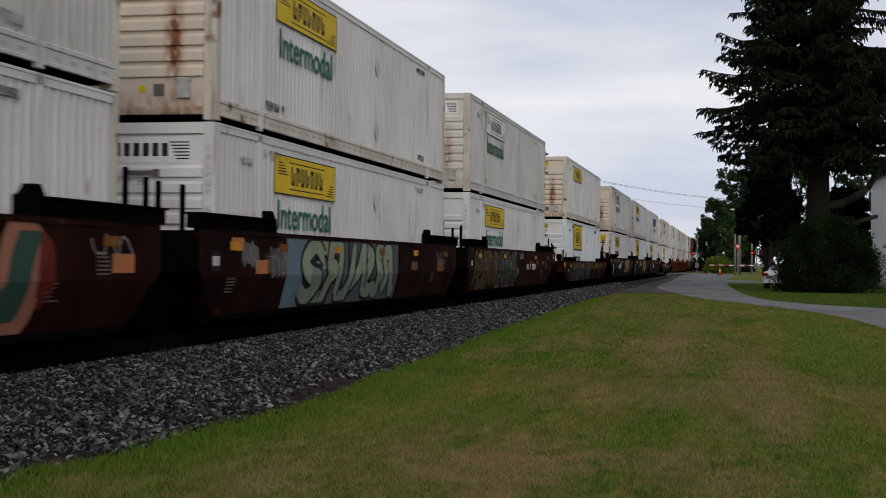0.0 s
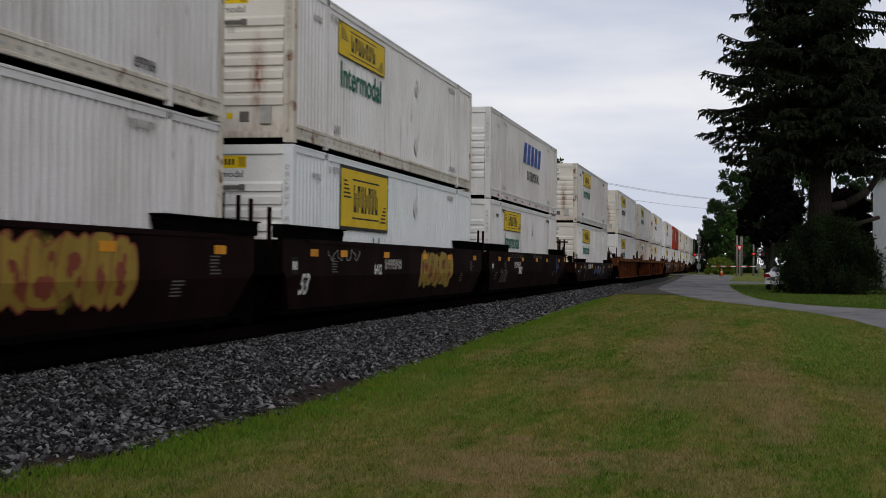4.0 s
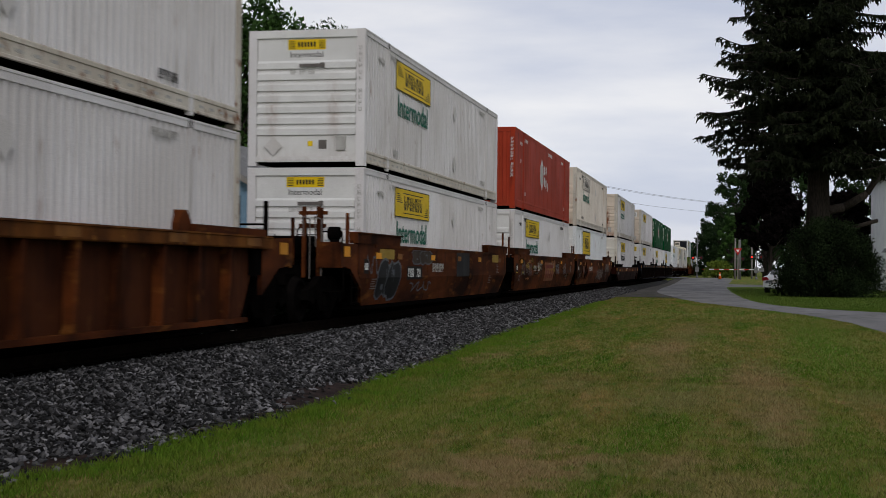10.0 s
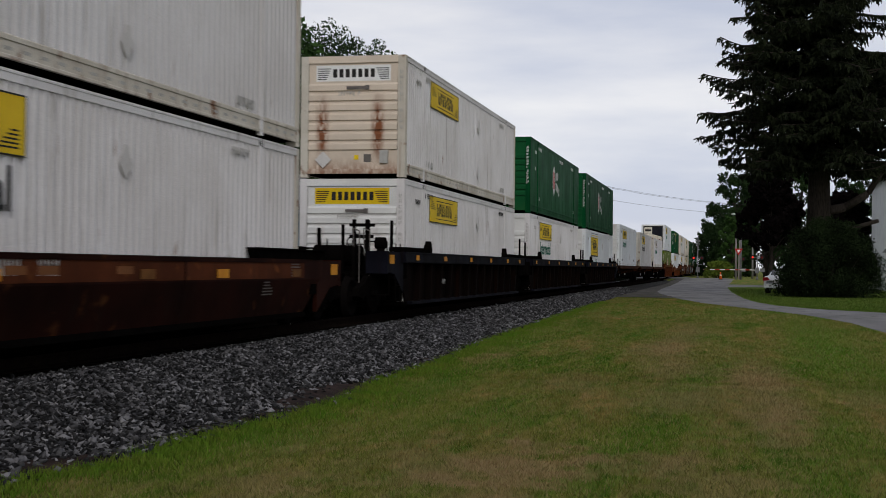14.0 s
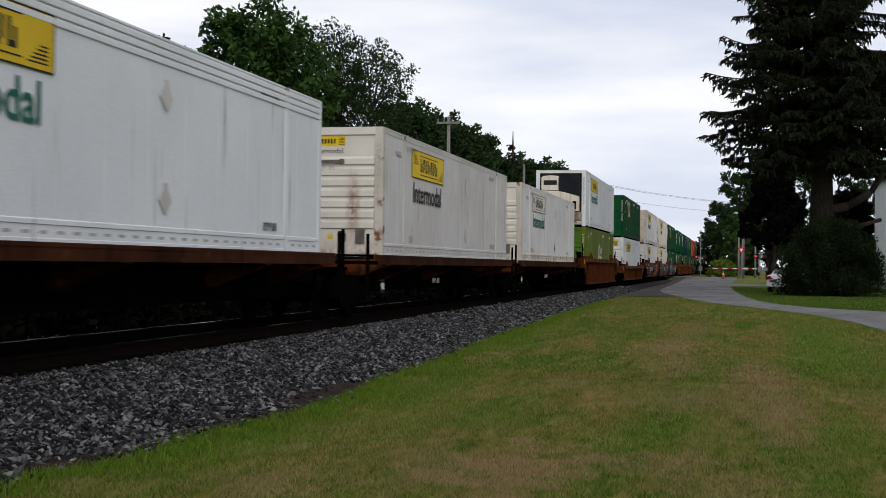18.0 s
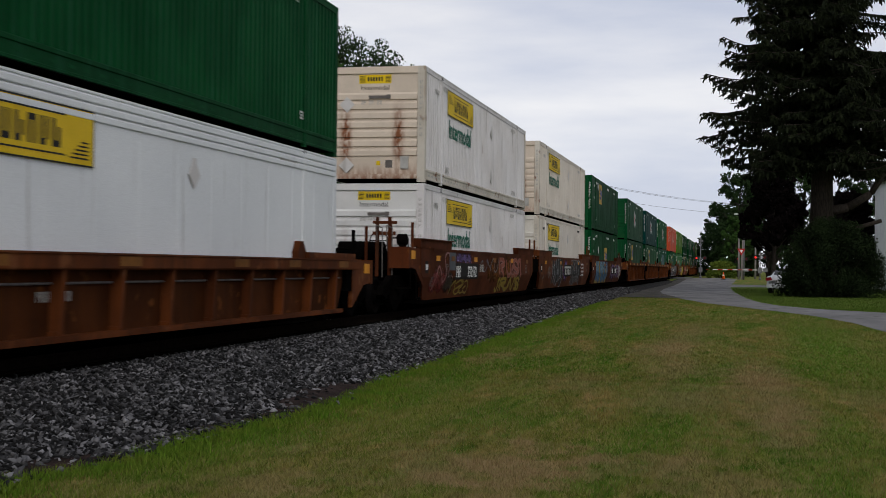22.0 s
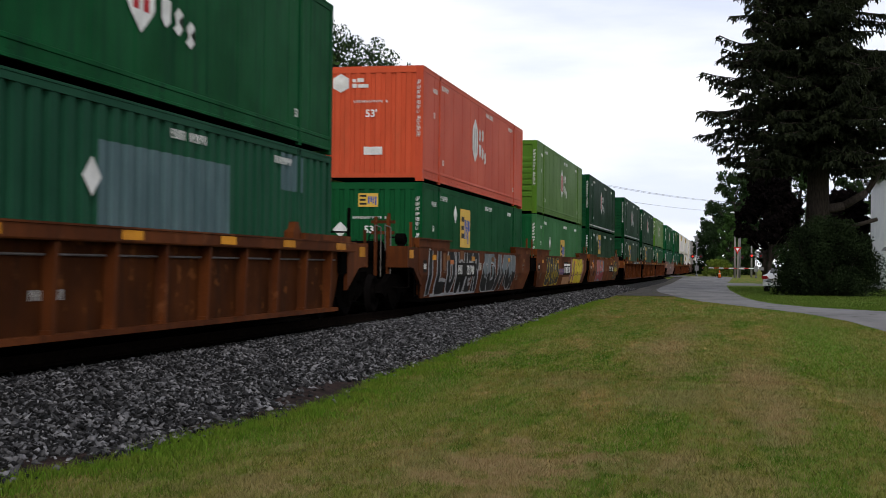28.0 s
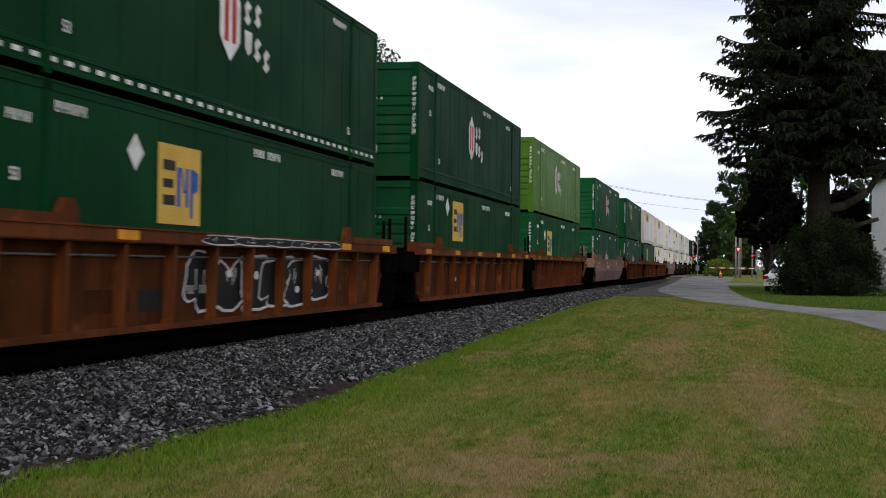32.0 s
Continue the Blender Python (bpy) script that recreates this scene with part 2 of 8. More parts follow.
M_OLDBROWN = surf("oxide_red_car_paint", (0.092, 0.026, 0.0100), (0.055, 0.016, 0.007), 0.9, 0.7, streak=((0.030, 0.015, 0.009), 0.5), vary=0.15, spots=((0.14, 0.048, 0.014), 0.62), gloss=0.02)
M_GREYROSE = surf("faded_rose_car_paint", (0.20, 0.115, 0.095), (0.15, 0.085, 0.07), 0.8, 0.65, streak=((0.07, 0.045, 0.04), 0.4))
M_DARKCAR = surf("gunmetal_car_paint", (0.0070, 0.0072, 0.0120), (0.0040, 0.0041, 0.0062), 1.6, 0.7, streak=((0.009, 0.0045, 0.003), 0.5), gloss=0.02)
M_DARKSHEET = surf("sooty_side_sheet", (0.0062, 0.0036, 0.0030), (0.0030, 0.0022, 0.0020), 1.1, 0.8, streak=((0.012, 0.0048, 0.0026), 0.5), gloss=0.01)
# grime, with the shade under the cars put into these near-black colours
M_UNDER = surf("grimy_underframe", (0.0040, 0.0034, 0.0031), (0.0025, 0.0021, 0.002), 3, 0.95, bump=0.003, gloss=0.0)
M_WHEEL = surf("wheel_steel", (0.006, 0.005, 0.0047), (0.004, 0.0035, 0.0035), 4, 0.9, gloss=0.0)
M_YELLOW = surf("label_yellow", (0.72, 0.50, 0.015), (0.66, 0.45, 0.012), 2, 0.5, streak=((0.4, 0.28, 0.05), 0.2), vary=0.1)
M_EMBLEM = surf("emblem_yellow", (0.62, 0.40, 0.075), (0.54, 0.34, 0.06), 2, 0.55, streak=((0.36, 0.24, 0.06), 0.3), vary=0.15)
M_AMBER = surf("reflector_amber", (0.62, 0.27, 0.014), (0.50, 0.20, 0.012), 3, 0.5, vary=0.3)
M_BLACK = surf("black_lettering", (0.018, 0.018, 0.018), (0.03, 0.028, 0.026), 5, 0.6)
M_INKGREEN = surf("dark_green_lettering", (0.012, 0.13, 0.085), (0.016, 0.11, 0.075), 4, 0.6)
M_INKWHITE = surf("white_lettering", (0.72, 0.72, 0.70), (0.55, 0.55, 0.53), 4, 0.6, vary=0.1)
M_INKBLUE = surf("blue_lettering", (0.03, 0.08, 0.34), (0.025, 0.065, 0.28), 4, 0.5)
M_INKRED = surf("red_lettering", (0.42, 0.02, 0.025), (0.36, 0.018, 0.02), 4, 0.5)
M_FADEDINK = surf("faded_lettering", (0.34, 0.33, 0.31), (0.44, 0.43, 0.41), 6, 0.6)
M_PATCH = surf("grey_blue_patch", (0.075, 0.125, 0.135), (0.058, 0.10, 0.11), 1, 0.55)
M_GAP = surf("shadowed_rubber", (0.015, 0.014, 0.013), (0.02, 0.018, 0.016), 4, 0.9)
M_ASPHALT = surf("worn_asphalt", (0.190, 0.187, 0.190), (0.128, 0.126, 0.128), 0.55, 0.85, bump=0.006, fine=45, spots=((0.085, 0.082, 0.080), 0.58), soft=0.14, stretch=(1.0, 0.35, 1.0))
M_STONE = surf("ballast_stone", (0.050, 0.049, 0.051), (0.025, 0.0245, 0.026), 3.0, 0.7, fine=160, gloss=0.14)
M_BED = surf("ballast_bed", (0.024, 0.023, 0.022), (0.010, 0.0095, 0.009), 14, 0.95, bump=0.03, fine=22, spots=((0.085, 0.083, 0.082), 0.62))
# oil stain plus the train's contact shade, both put into this black
M_SHADEBED = surf("oil_soaked_ballast", (0.006, 0.005, 0.0045), (0.0035, 0.003, 0.003), 9, 0.95, bump=0.03, fine=22, gloss=0.0)
# near-black leaves of the added growth that stands in for shade
M_BACKSHADE = surf("shaded_undergrowth", (0.005, 0.008, 0.0035), (0.003, 0.005, 0.0025), 1.2, 0.9)
M_DIRT = surf("bare_soil", (0.030, 0.0185, 0.0165), (0.014, 0.0095, 0.0085), 5.0, 0.95, bump=0.02, fine=60)


# dry and lush places of the lawn: x, y, half width, half length, strength
DRY = ((-1.75, 9.8, 0.62, 0.75, 1.0), (-1.2, 10.3, 0.30, 0.55, 0.8), (-2.6, 10.2, 0.4, 0.5, 0.45), (-1.25, 25.7, 0.55, 2.2, 0.8), (-0.85, 20.5, 0.5, 1.6, 0.6), (0.35, 19.0, 0.55, 2.2, 0.8), (0.5, 14.2, 0.42, 1.7, 0.8), (1.6, 16.6, 0.35, 1.2, 0.5),
       (-4.1, 22.3, 0.45, 1.0, 0.7), (-1.0, 33.0, 0.5, 3.5, 0.55), (-2.1, 17.5, 0.5, 1.1, 0.35), (-0.6, 16.0, 0.55, 1.1, 0.55), (-0.5, 10.4, 0.4, 0.6, 0.6), (0.1, 9.4, 0.5, 0.5, 0.5), (-3.2, 8.6, 0.5, 0.5, 0.6))
LUSH = ((-1.1, 9.25, 0.22, 0.35, 0.7), (-0.95, 11.6, 0.35, 0.5, 0.7), (0.95, 12.9, 0.40, 1.2, 0.85), (-0.2, 12.2, 0.25, 0.5, 0.6), (0.75, 9.8, 0.30, 0.8, 0.7), (1.7, 24.0, 0.8, 5.0, 0.8), (2.0, 34.0, 0.9, 7.0, 0.8), (-3.0, 13.5, 0.6, 1.5, 0.5), (-2.2, 13.0, 0.35, 0.8, 0.5), (-3.6, 17.0, 0.5, 2.2, 0.6), (-0.4, 18.6, 0.2, 0.6, 0.6), (-4.0, 10.5, 0.5, 1.6, 0.6), (-4.6, 30.0, 0.5, 6.0, 0.7))


def lawn_material(name, blades):
    """Mown turf: green and straw mixed at several scales, with dry and lush places."""
    m = surf(name, (0.090, 0.124, 0.0180), (0.146, 0.132, 0.033), 1.7, 0.9, bump=0.0 if blades else 0.02, fine=46.0, spots=((0.225, 0.180, 0.082), 0.58), soft=0.24, gloss=0.03, stretch=(1.0, 0.18, 1.0))
    n, l = m.node_tree.nodes, m.node_tree.links
    b = n["Principled BSDF"]
    src = b.inputs["Base Color"].links[0].from_socket
    co = n.new("ShaderNodeTexCoord")
    warp, wv, wadd = n.new("ShaderNodeTexNoise"), n.new("ShaderNodeVectorMath"), n.new("ShaderNodeVectorMath")
    warp.inputs["Scale"].default_value, warp.inputs["Detail"].default_value = 2.4, 5.0
    wv.operation, wadd.operation = "MULTIPLY_ADD", "ADD"
    wv.inputs[1].default_value, wv.inputs[2].default_value = (1.3, 6.0, 0), (-0.65, -3.0, 0)
    l.new(co.outputs["Object"], warp.inputs["Vector"])
    l.new(warp.outputs["Color"], wv.inputs[0])
    l.new(co.outputs["Object"], wadd.inputs[0])
    l.new(wv.outputs[0], wadd.inputs[1])

    def tint(fac, col, mode="MULTIPLY"):
        x = n.new("ShaderNodeMix")
        x.data_type, x.blend_type = "RGBA", mode
        l.new(fac, x.inputs["Factor"])
        l.new(tint.src, x.inputs["A"])
        x.inputs["B"].default_value = (*col, 1)
        tint.src = x.outputs["Result"]

    tint.src = src
    for size, lo, hi, col in ((0.8, 0.50, 0.66, (1.30, 1.08, 1.30)), (1.3, 0.48, 0.62, (0.64, 0.94, 0.52)), (2.6, 0.48, 0.62, (1.32, 1.14, 1.45)), (5.5, 0.48, 0.66, (1.34, 1.18, 1.5)), (7.0, 0.48, 0.66, (0.60, 0.86, 0.52)), (15.0, 0.52, 0.70, (0.66, 0.78, 0.62))):
        t, r, mp = n.new("ShaderNodeTexNoise"), n.new("ShaderNodeMapRange"), n.new("ShaderNodeMapping")
        mp.inputs["Location"].default_value = (size * 31, size * 17, 0)
        mp.inputs["Scale"].default_value = (1.0, 0.14 if size < 4 else 0.25, 1.0)
        t.inputs["Scale"].default_value, t.inputs["Detail"].default_value = size, 4.0
        r.inputs["From Min"].default_value, r.inputs["From Max"].default_value = lo, hi
        l.new(co.outputs["Object"], mp.inputs["Vector"])
        l.new(mp.outputs["Vector"], t.inputs["Vector"])
        l.new(t.outputs["Fac"], r.inputs["Value"])
        tint(r.outputs["Result"], col)
    for places, col in ((DRY, (0.235, 0.162, 0.085)), (LUSH, (0.080, 0.140, 0.015))):
        for x, y, w, d, k in places:
            sub, ln, r = n.new("ShaderNodeVectorMath"), n.new("ShaderNodeVectorMath"), n.new("ShaderNodeMapRange")
            sub.operation, ln.operation = "MULTIPLY_ADD", "LENGTH"
            sub.inputs[1].default_value, sub.inputs[2].default_value = (1 / w, 0.7 / d, 0), (-x / w, -0.7 * y / d, 0)
            r.interpolation_type = "SMOOTHSTEP"
            r.inputs["From Min"].default_value, r.inputs["From Max"].default_value = 0.2, 1.5
            r.inputs["To Min"].default_value, r.inputs["To Max"].default_value = 0.85 * k, 0.0
            l.new(wadd.outputs[0], sub.inputs[0])
            l.new(sub.outputs[0], ln.inputs[0])
            l.new(ln.outputs["Value"], r.inputs["Value"])
            tint(r.outputs["Result"], col, "MIX")
    l.new(tint.src, b.inputs["Base Color"])
    return m


M_GRIT = surf("dirty_gravel", (0.085, 0.078, 0.070), (0.045, 0.042, 0.038), 1.6, 0.95, bump=0.02, fine=30, spots=((0.05, 0.07, 0.02), 0.62))
M_LAWN = lawn_material("lawn_turf", False)
# deeper green than the lawn, with shade beyond the lane in the colour
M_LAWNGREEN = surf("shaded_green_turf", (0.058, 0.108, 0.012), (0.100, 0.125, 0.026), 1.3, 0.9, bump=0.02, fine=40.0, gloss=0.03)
M_GREENBLADE = surf("green_grass_blade", (0.048, 0.095, 0.011), (0.080, 0.108, 0.022), 0.8, 0.9, gloss=0.03)
M_RAILPAINT = surf("rust_edged_white_paint", (0.62, 0.58, 0.51), (0.50, 0.45, 0.38), 0.9, 0.6, streak=(RUST, 0.35), spots=((0.17, 0.075, 0.035), 0.60), vary=0.1)
M_UNIT = surf("cream_unit_cover", (0.72, 0.68, 0.59), (0.62, 0.57, 0.47), 1.5, 0.5, streak=((0.34, 0.22, 0.13), 0.35))
M_NIGHTGRILLE = surf("blue_black_grille", (0.016, 0.018, 0.026), (0.010, 0.011, 0.016), 3, 0.5)
M_COWL = surf("rust_stained_cowl", (0.40, 0.33, 0.27), (0.10, 0.065, 0.05), 2.2, 0.7, streak=((0.045, 0.024, 0.016), 0.9))
M_BLADE = lawn_material("lawn_blade", True)
M_VERGE = surf("verge_grass", (0.072, 0.148, 0.0115), (0.110, 0.146, 0.020), 2.4, 0.9, gloss=0.03)
M_BARK = surf("bark", (0.044, 0.036, 0.030), (0.022, 0.018, 0.0155), 5, 0.95, bump=0.02, stretch=(3, 3, 0.6))
M_SPRUCE = surf("spruce_needles", (0.0175, 0.023, 0.0095), (0.007, 0.0098, 0.005), 1.2, 0.8)
M_LEAF = surf("broad_leaf", (0.040, 0.085, 0.018), (0.022, 0.050, 0.012), 0.5, 0.7, vary=0.3)
M_LEAFDARK = surf("dark_broad_leaf", (0.029, 0.056, 0.017), (0.016, 0.034, 0.011), 0.5, 0.75, vary=0.2)
M_LEAFDEEP = surf("deep_green_leaf", (0.019, 0.035, 0.011), (0.011, 0.021, 0.008), 0.5, 0.8, vary=0.2, gloss=0.02)
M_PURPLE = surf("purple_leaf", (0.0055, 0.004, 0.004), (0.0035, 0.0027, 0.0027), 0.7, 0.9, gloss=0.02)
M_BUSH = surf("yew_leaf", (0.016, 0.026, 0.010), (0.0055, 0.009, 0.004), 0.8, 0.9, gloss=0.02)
M_POLE = surf("weathered_pole", (0.24, 0.225, 0.21), (0.17, 0.16, 0.15), 3, 0.9, stretch=(4, 4, 0.5))
M_GALV = surf("galvanised_steel", (0.19, 0.192, 0.195), (0.13, 0.132, 0.135), 4, 0.6, metal=0.2)
M_BLUESIDING = surf("blue_clapboard", (0.15, 0.24, 0.33), (0.13, 0.21, 0.29), 1.0, 0.7)
M_SHINGLE = surf("grey_shingle", (0.20, 0.20, 0.20), (0.14, 0.14, 0.14), 3, 0.9, bump=0.005)
M_WHITESIDING = surf("white_clapboard", (0.74, 0.75, 0.76), (0.66, 0.67, 0.69), 1.0, 0.7)
M_TRIM = surf("white_trim", (0.78, 0.78, 0.77), (0.70, 0.70, 0.69), 2, 0.6)
M_GLASS = surf("dark_window_glass", (0.03, 0.035, 0.04), (0.02, 0.025, 0.03), 2, 0.1, gloss=0.5)
M_CARPAINT = surf("silver_white_car_paint", (0.72, 0.73, 0.75), (0.68, 0.69, 0.71), 1, 0.25, gloss=0.5)
M_TYRE = surf("tyre_rubber", (0.02, 0.02, 0.02), (0.03, 0.03, 0.03), 6, 0.85)
M_CONE = surf("orange_plastic", (0.75, 0.13, 0.02), (0.68, 0.11, 0.02), 3, 0.5)
M_SIGNRED = surf("sign_red", (0.50, 0.03, 0.03), (0.42, 0.025, 0.025), 3, 0.5)
M_LAMP_ON = glow("lit_red_lens", (0.9, 0.03, 0.02), 0.9)
M_LAMP_OFF = surf("unlit_red_lens", (0.14, 0.012, 0.012), (0.10, 0.01, 0.01), 3, 0.3)
M_TAIL = surf("tail_lamp_red", (0.25, 0.015, 0.02), (0.2, 0.012, 0.015), 3, 0.2)


# ---- building helpers ----
def mesh(name, verts, faces, material, smooth=False):
    me = bpy.data.meshes.new(name)
    me.from_pydata([tuple(v) for v in verts], [], faces)
    me.materials.append(material)
    if smooth:
        me.polygons.foreach_set("use_smooth", [True] * len(me.polygons))
    me.update()
    return me


def shape(name, data, parent=None, label="", m=None):
    """Links a mesh as one object, under a thing or a part."""
    ob = new(name, data)
    if parent is not None:
        ob.parent = parent
    if m is not None:
        ob.matrix_basis = m
    if label:
        tagged(ob, label)
    return ob


class Solid:
    """Collects boxes, prisms and tubes into one mesh."""

    def __init__(self):
        self.v, self.f = [], []

    def box(self, x0, x1, y0, y1, z0, z1):
        b = len(self.v)
        self.v += [(x, y, z) for x in (x0, x1) for y in (y0, y1) for z in (z0, z1)]
        self.f += [tuple(b + i for i in q) for q in ((0, 1, 3, 2), (4, 6, 7, 5), (0, 4, 5, 1), (2, 3, 7, 6), (0, 2, 6, 4), (1, 5, 7, 3))]
        return self

    def prism(self, ring, a, c, axis=0):
        """A flat outline drawn out from a to c along an axis; ring holds pairs in the other two axes."""
        b, n = len(self.v), len(ring)
        for d in (a, c):
            for p, q in ring:
                self.v.append(((d, p, q), (p, d, q), (p, q, d))[axis])
        self.f += [(b + i, b + (i + 1) % n, b + n + (i + 1) % n, b + n + i) for i in range(n)]
        self.f += [tuple(range(b + n - 1, b - 1, -1)), tuple(range(b + n, b + 2 * n))]
        return self

    def tube(self, p, q, r0, r1=None, n=8):
        p, q = Vector(p), Vector(q)
        r1 = r0 if r1 is None else r1
        w = (q - p).normalized()
        u = w.orthogonal().normalized()
        s = w.cross(u)
        b = len(self.v)
        for c, r in ((p, r0), (q, r1)):
            self.v += [tuple(c + (u * math.cos(a) + s * math.sin(a)) * r) for a in (2 * math.pi * i / n for i in range(n))]
        self.f += [(b + i, b + (i + 1) % n, b + n + (i + 1) % n, b + n + i) for i in range(n)]
        self.f += [tuple(range(b + n - 1, b - 1, -1)), tuple(range(b + n, b + 2 * n))]
        return self

    def sheet(self, rows):
        b, w = len(self.v), len(rows[0])
        for r in rows:
            self.v += [tuple(p) for p in r]
        self.f += [(b + i * w + j, b + i * w + j + 1, b + (i + 1) * w + j + 1, b + (i + 1) * w + j) for i in range(len(rows) - 1) for j in range(w - 1)]
        return self

    def mesh(self, name, material, smooth=False):
        return mesh(name, self.v, self.f, material, smooth)


STORE = {}


def kept(key, make):
    if key not in STORE:
        STORE[key] = make()
    return STORE[key]


def letters(text, size, material, bold=0.0):
    """Raised lettering as a mesh in the x-y plane, left end at the origin."""
    def make():
        cu = bpy.data.curves.new("lettering", "FONT")
        cu.body, cu.size, cu.extrude, cu.offset, cu.resolution_u = text, size, 0.002, bold, 3
        ob = bpy.data.objects.new("lettering", cu)
        me = bpy.data.meshes.new_from_object(ob)
        bpy.data.objects.remove(ob)
        me.name = "lettering"
        me.materials.clear()
        me.materials.append(material)
        return me
    return kept(("letters", text, size, material.name, bold), make)


# lettering stands on a side that faces +x (reads along +y) or on an end that faces -y (reads along +x)
def on_side(x, y, z):
    return Matrix(((0, 0, 1, x), (1, 0, 0, y), (0, 1, 0, z), (0, 0, 0, 1)))


def on_end(x, y, z):
    return Matrix(((1, 0, 0, x), (0, 0, -1, y), (0, 1, 0, z), (0, 0, 0, 1)))


def smooth(a, b, x):
    t = min(1.0, max(0.0, (x - a) / (b - a)))
    return t * t * (3 - 2 * t)


# ---- the ground, the track bed, the road ----
TRACK = -8.875
BEND, RADIUS = 270.0, 1500.0
RAIL = 0.40
TOE = ((-60, -4.8), (7.5, -4.86), (8.5, -4.88), (9.2, -4.63), (10.6, -4.70), (11.7, -4.52), (12.8, -4.37), (14.2, -4.36), (15.5, -4.42), (17, -4.63), (18.7, -4.68), (20.8, -4.6), (22.5, -4.78), (24, -4.93), (31.5, -5.2), (48, -5.7), (76, -6.2), (110, -6.4), (400, -6.4))


def along(s):
    """Place and heading of the track's middle line, s metres along it."""
    if s <= BEND:
        return TRACK, s, 0.0
    a = (s - BEND) / RADIUS
    return TRACK - RADIUS * (1 - math.cos(a)), BEND + RADIUS * math.sin(a), a


def toe(y):
    for (a, p), (b, q) in zip(TOE, TOE[1:]):
        if y <= b:
            k = max(0.0, (y - a) / (b - a))
            return p + (q - p) * k + 0.08 * noise.noise((y * 1.7, 3.1, 0)) + 0.05 * noise.noise((y * 6.0, 8.1, 0))
    return TOE[-1][1]


def ground_z(x, y):
    return 0.30 * smooth(120, 170, y)


g = Solid()
xs = [-3000, -800, -300, -120, -60, -30, -20, -14, -11, -7, -5, -3, -1, 1, 3, 5, 8, 12, 20, 40, 100, 300, 800, 3000]
ys = [-3000, -900, -300, -100, -30, 0, 10, 20, 30, 45, 60, 80, 100, 115, 125, 135, 145, 155, 165, 175, 200, 260, 400, 800, 1500, 3000]
g.sheet([[(x, y, ground_z(x, y) - 0.03) for x in xs] for y in ys])
tagged(shape("ground", g.mesh("ground", M_LAWN)), "mown lawn of green and dry straw-coloured grass", "lawn", kind="structure")


def bed_rows():
    out = []
    s = -900.0
    while s < 1010:
        x, y, a = along(s)
        near = TRACK - toe(min(s, 395)) if s > -60 else TRACK + 4.8
        prof = [(-3.9, -0.03), (-2.0, 0.17), (-1.5, 0.20), (0.0, 0.20), (1.45, 0.20), (1.9, 0.16), (-near * 0.75 + 0.15, 0.10), (-near, -0.02)]
        lift = ground_z(x, y)
        out.append([(x + math.cos(a) * d, y + math.sin(a) * d, z if abs(d) < 2 else max(z, lift - 0.02 + 0.02 * (abs(d) < 3))) for d, z in prof])
        s += 0.7 if -5 < s < 70 else (8.0 if s < 250 else 15.0)
    return out


bed = Solid().sheet(bed_rows())
# sheet over the bed; its black holds the shade under the train
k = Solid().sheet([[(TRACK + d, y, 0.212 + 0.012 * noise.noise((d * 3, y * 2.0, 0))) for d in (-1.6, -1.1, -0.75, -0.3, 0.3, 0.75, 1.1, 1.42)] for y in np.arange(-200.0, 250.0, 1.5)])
tagged(shape("track_middle", k.mesh("track_middle", M_SHADEBED)), "oily ballast between and beside the rails, train's shade in its black", "ballast", kind="structure")
tagged(shape("track_bed", bed.mesh("track_bed", M_BED)), "bed of grey crushed-stone railway ballast", "ballast", kind="structure")

track = tagged(new("railway_track"), "steel rails on dark creosoted timber ties in ballast", "railway track", kind="structure")
for side in (-0.7525, 0.7525):
    head, foot = Solid(), Solid()
    rows_h, rows_f = [], []
    s = -900.0
    while s <= 1010:
        x, y, a = along(s)
        def at(d, z):
            return (x + math.cos(a) * d, y + math.sin(a) * d, z)
        rows_h.append([at(side - 0.034, RAIL - 0.006), at(side - 0.024, RAIL), at(side + 0.024, RAIL), at(side + 0.034, RAIL - 0.006)])
        rows_f.append([at(side - 0.075, RAIL - 0.175), at(side - 0.07, RAIL - 0.16), at(side - 0.01, RAIL - 0.14), at(side - 0.01, RAIL - 0.045), at(side - 0.036, RAIL - 0.04), at(side - 0.036, RAIL - 0.007), at(side + 0.036, RAIL - 0.007), at(side + 0.036, RAIL - 0.04), at(side + 0.01, RAIL - 0.045), at(side + 0.01, RAIL - 0.14), at(side + 0.07, RAIL - 0.16), at(side + 0.075, RAIL - 0.175)])
        s += 90.0 if s < 260 else 10.0
    rail = shape("rail", head.sheet(rows_h).mesh("rail", M_RAILSTEEL), track)
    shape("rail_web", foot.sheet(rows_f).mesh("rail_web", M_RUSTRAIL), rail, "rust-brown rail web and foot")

ROAD = (((4.6, -60), (9.6, -60)), ((4.5, -20), (9.6, -20)), ((4.4, 0), (9.5, 0)), ((4.2, 18), (9.4, 22)), ((3.9, 30), (9.0, 36)), ((3.4, 40), (7.6, 45)), ((2.6, 46), (5.6, 50.6)), ((1.5, 50.6), (3.2, 54)),
        ((0, 56), (1.9, 58.2)), ((-1.3, 61), (1.0, 64.8)), ((-2.6, 68.4), (0.55, 73)), ((-3.8, 76.5), (0.27, 80)), ((-5, 86), (-0.1, 92)), ((-5.5, 106), (-0.4, 110)),
        ((-5.7, 130), (-0.45, 130)), ((-5.9, 155), (-0.1, 155)), ((-6, 175), (0.2, 175)), ((-5.9, 190), (-1.0, 187)))


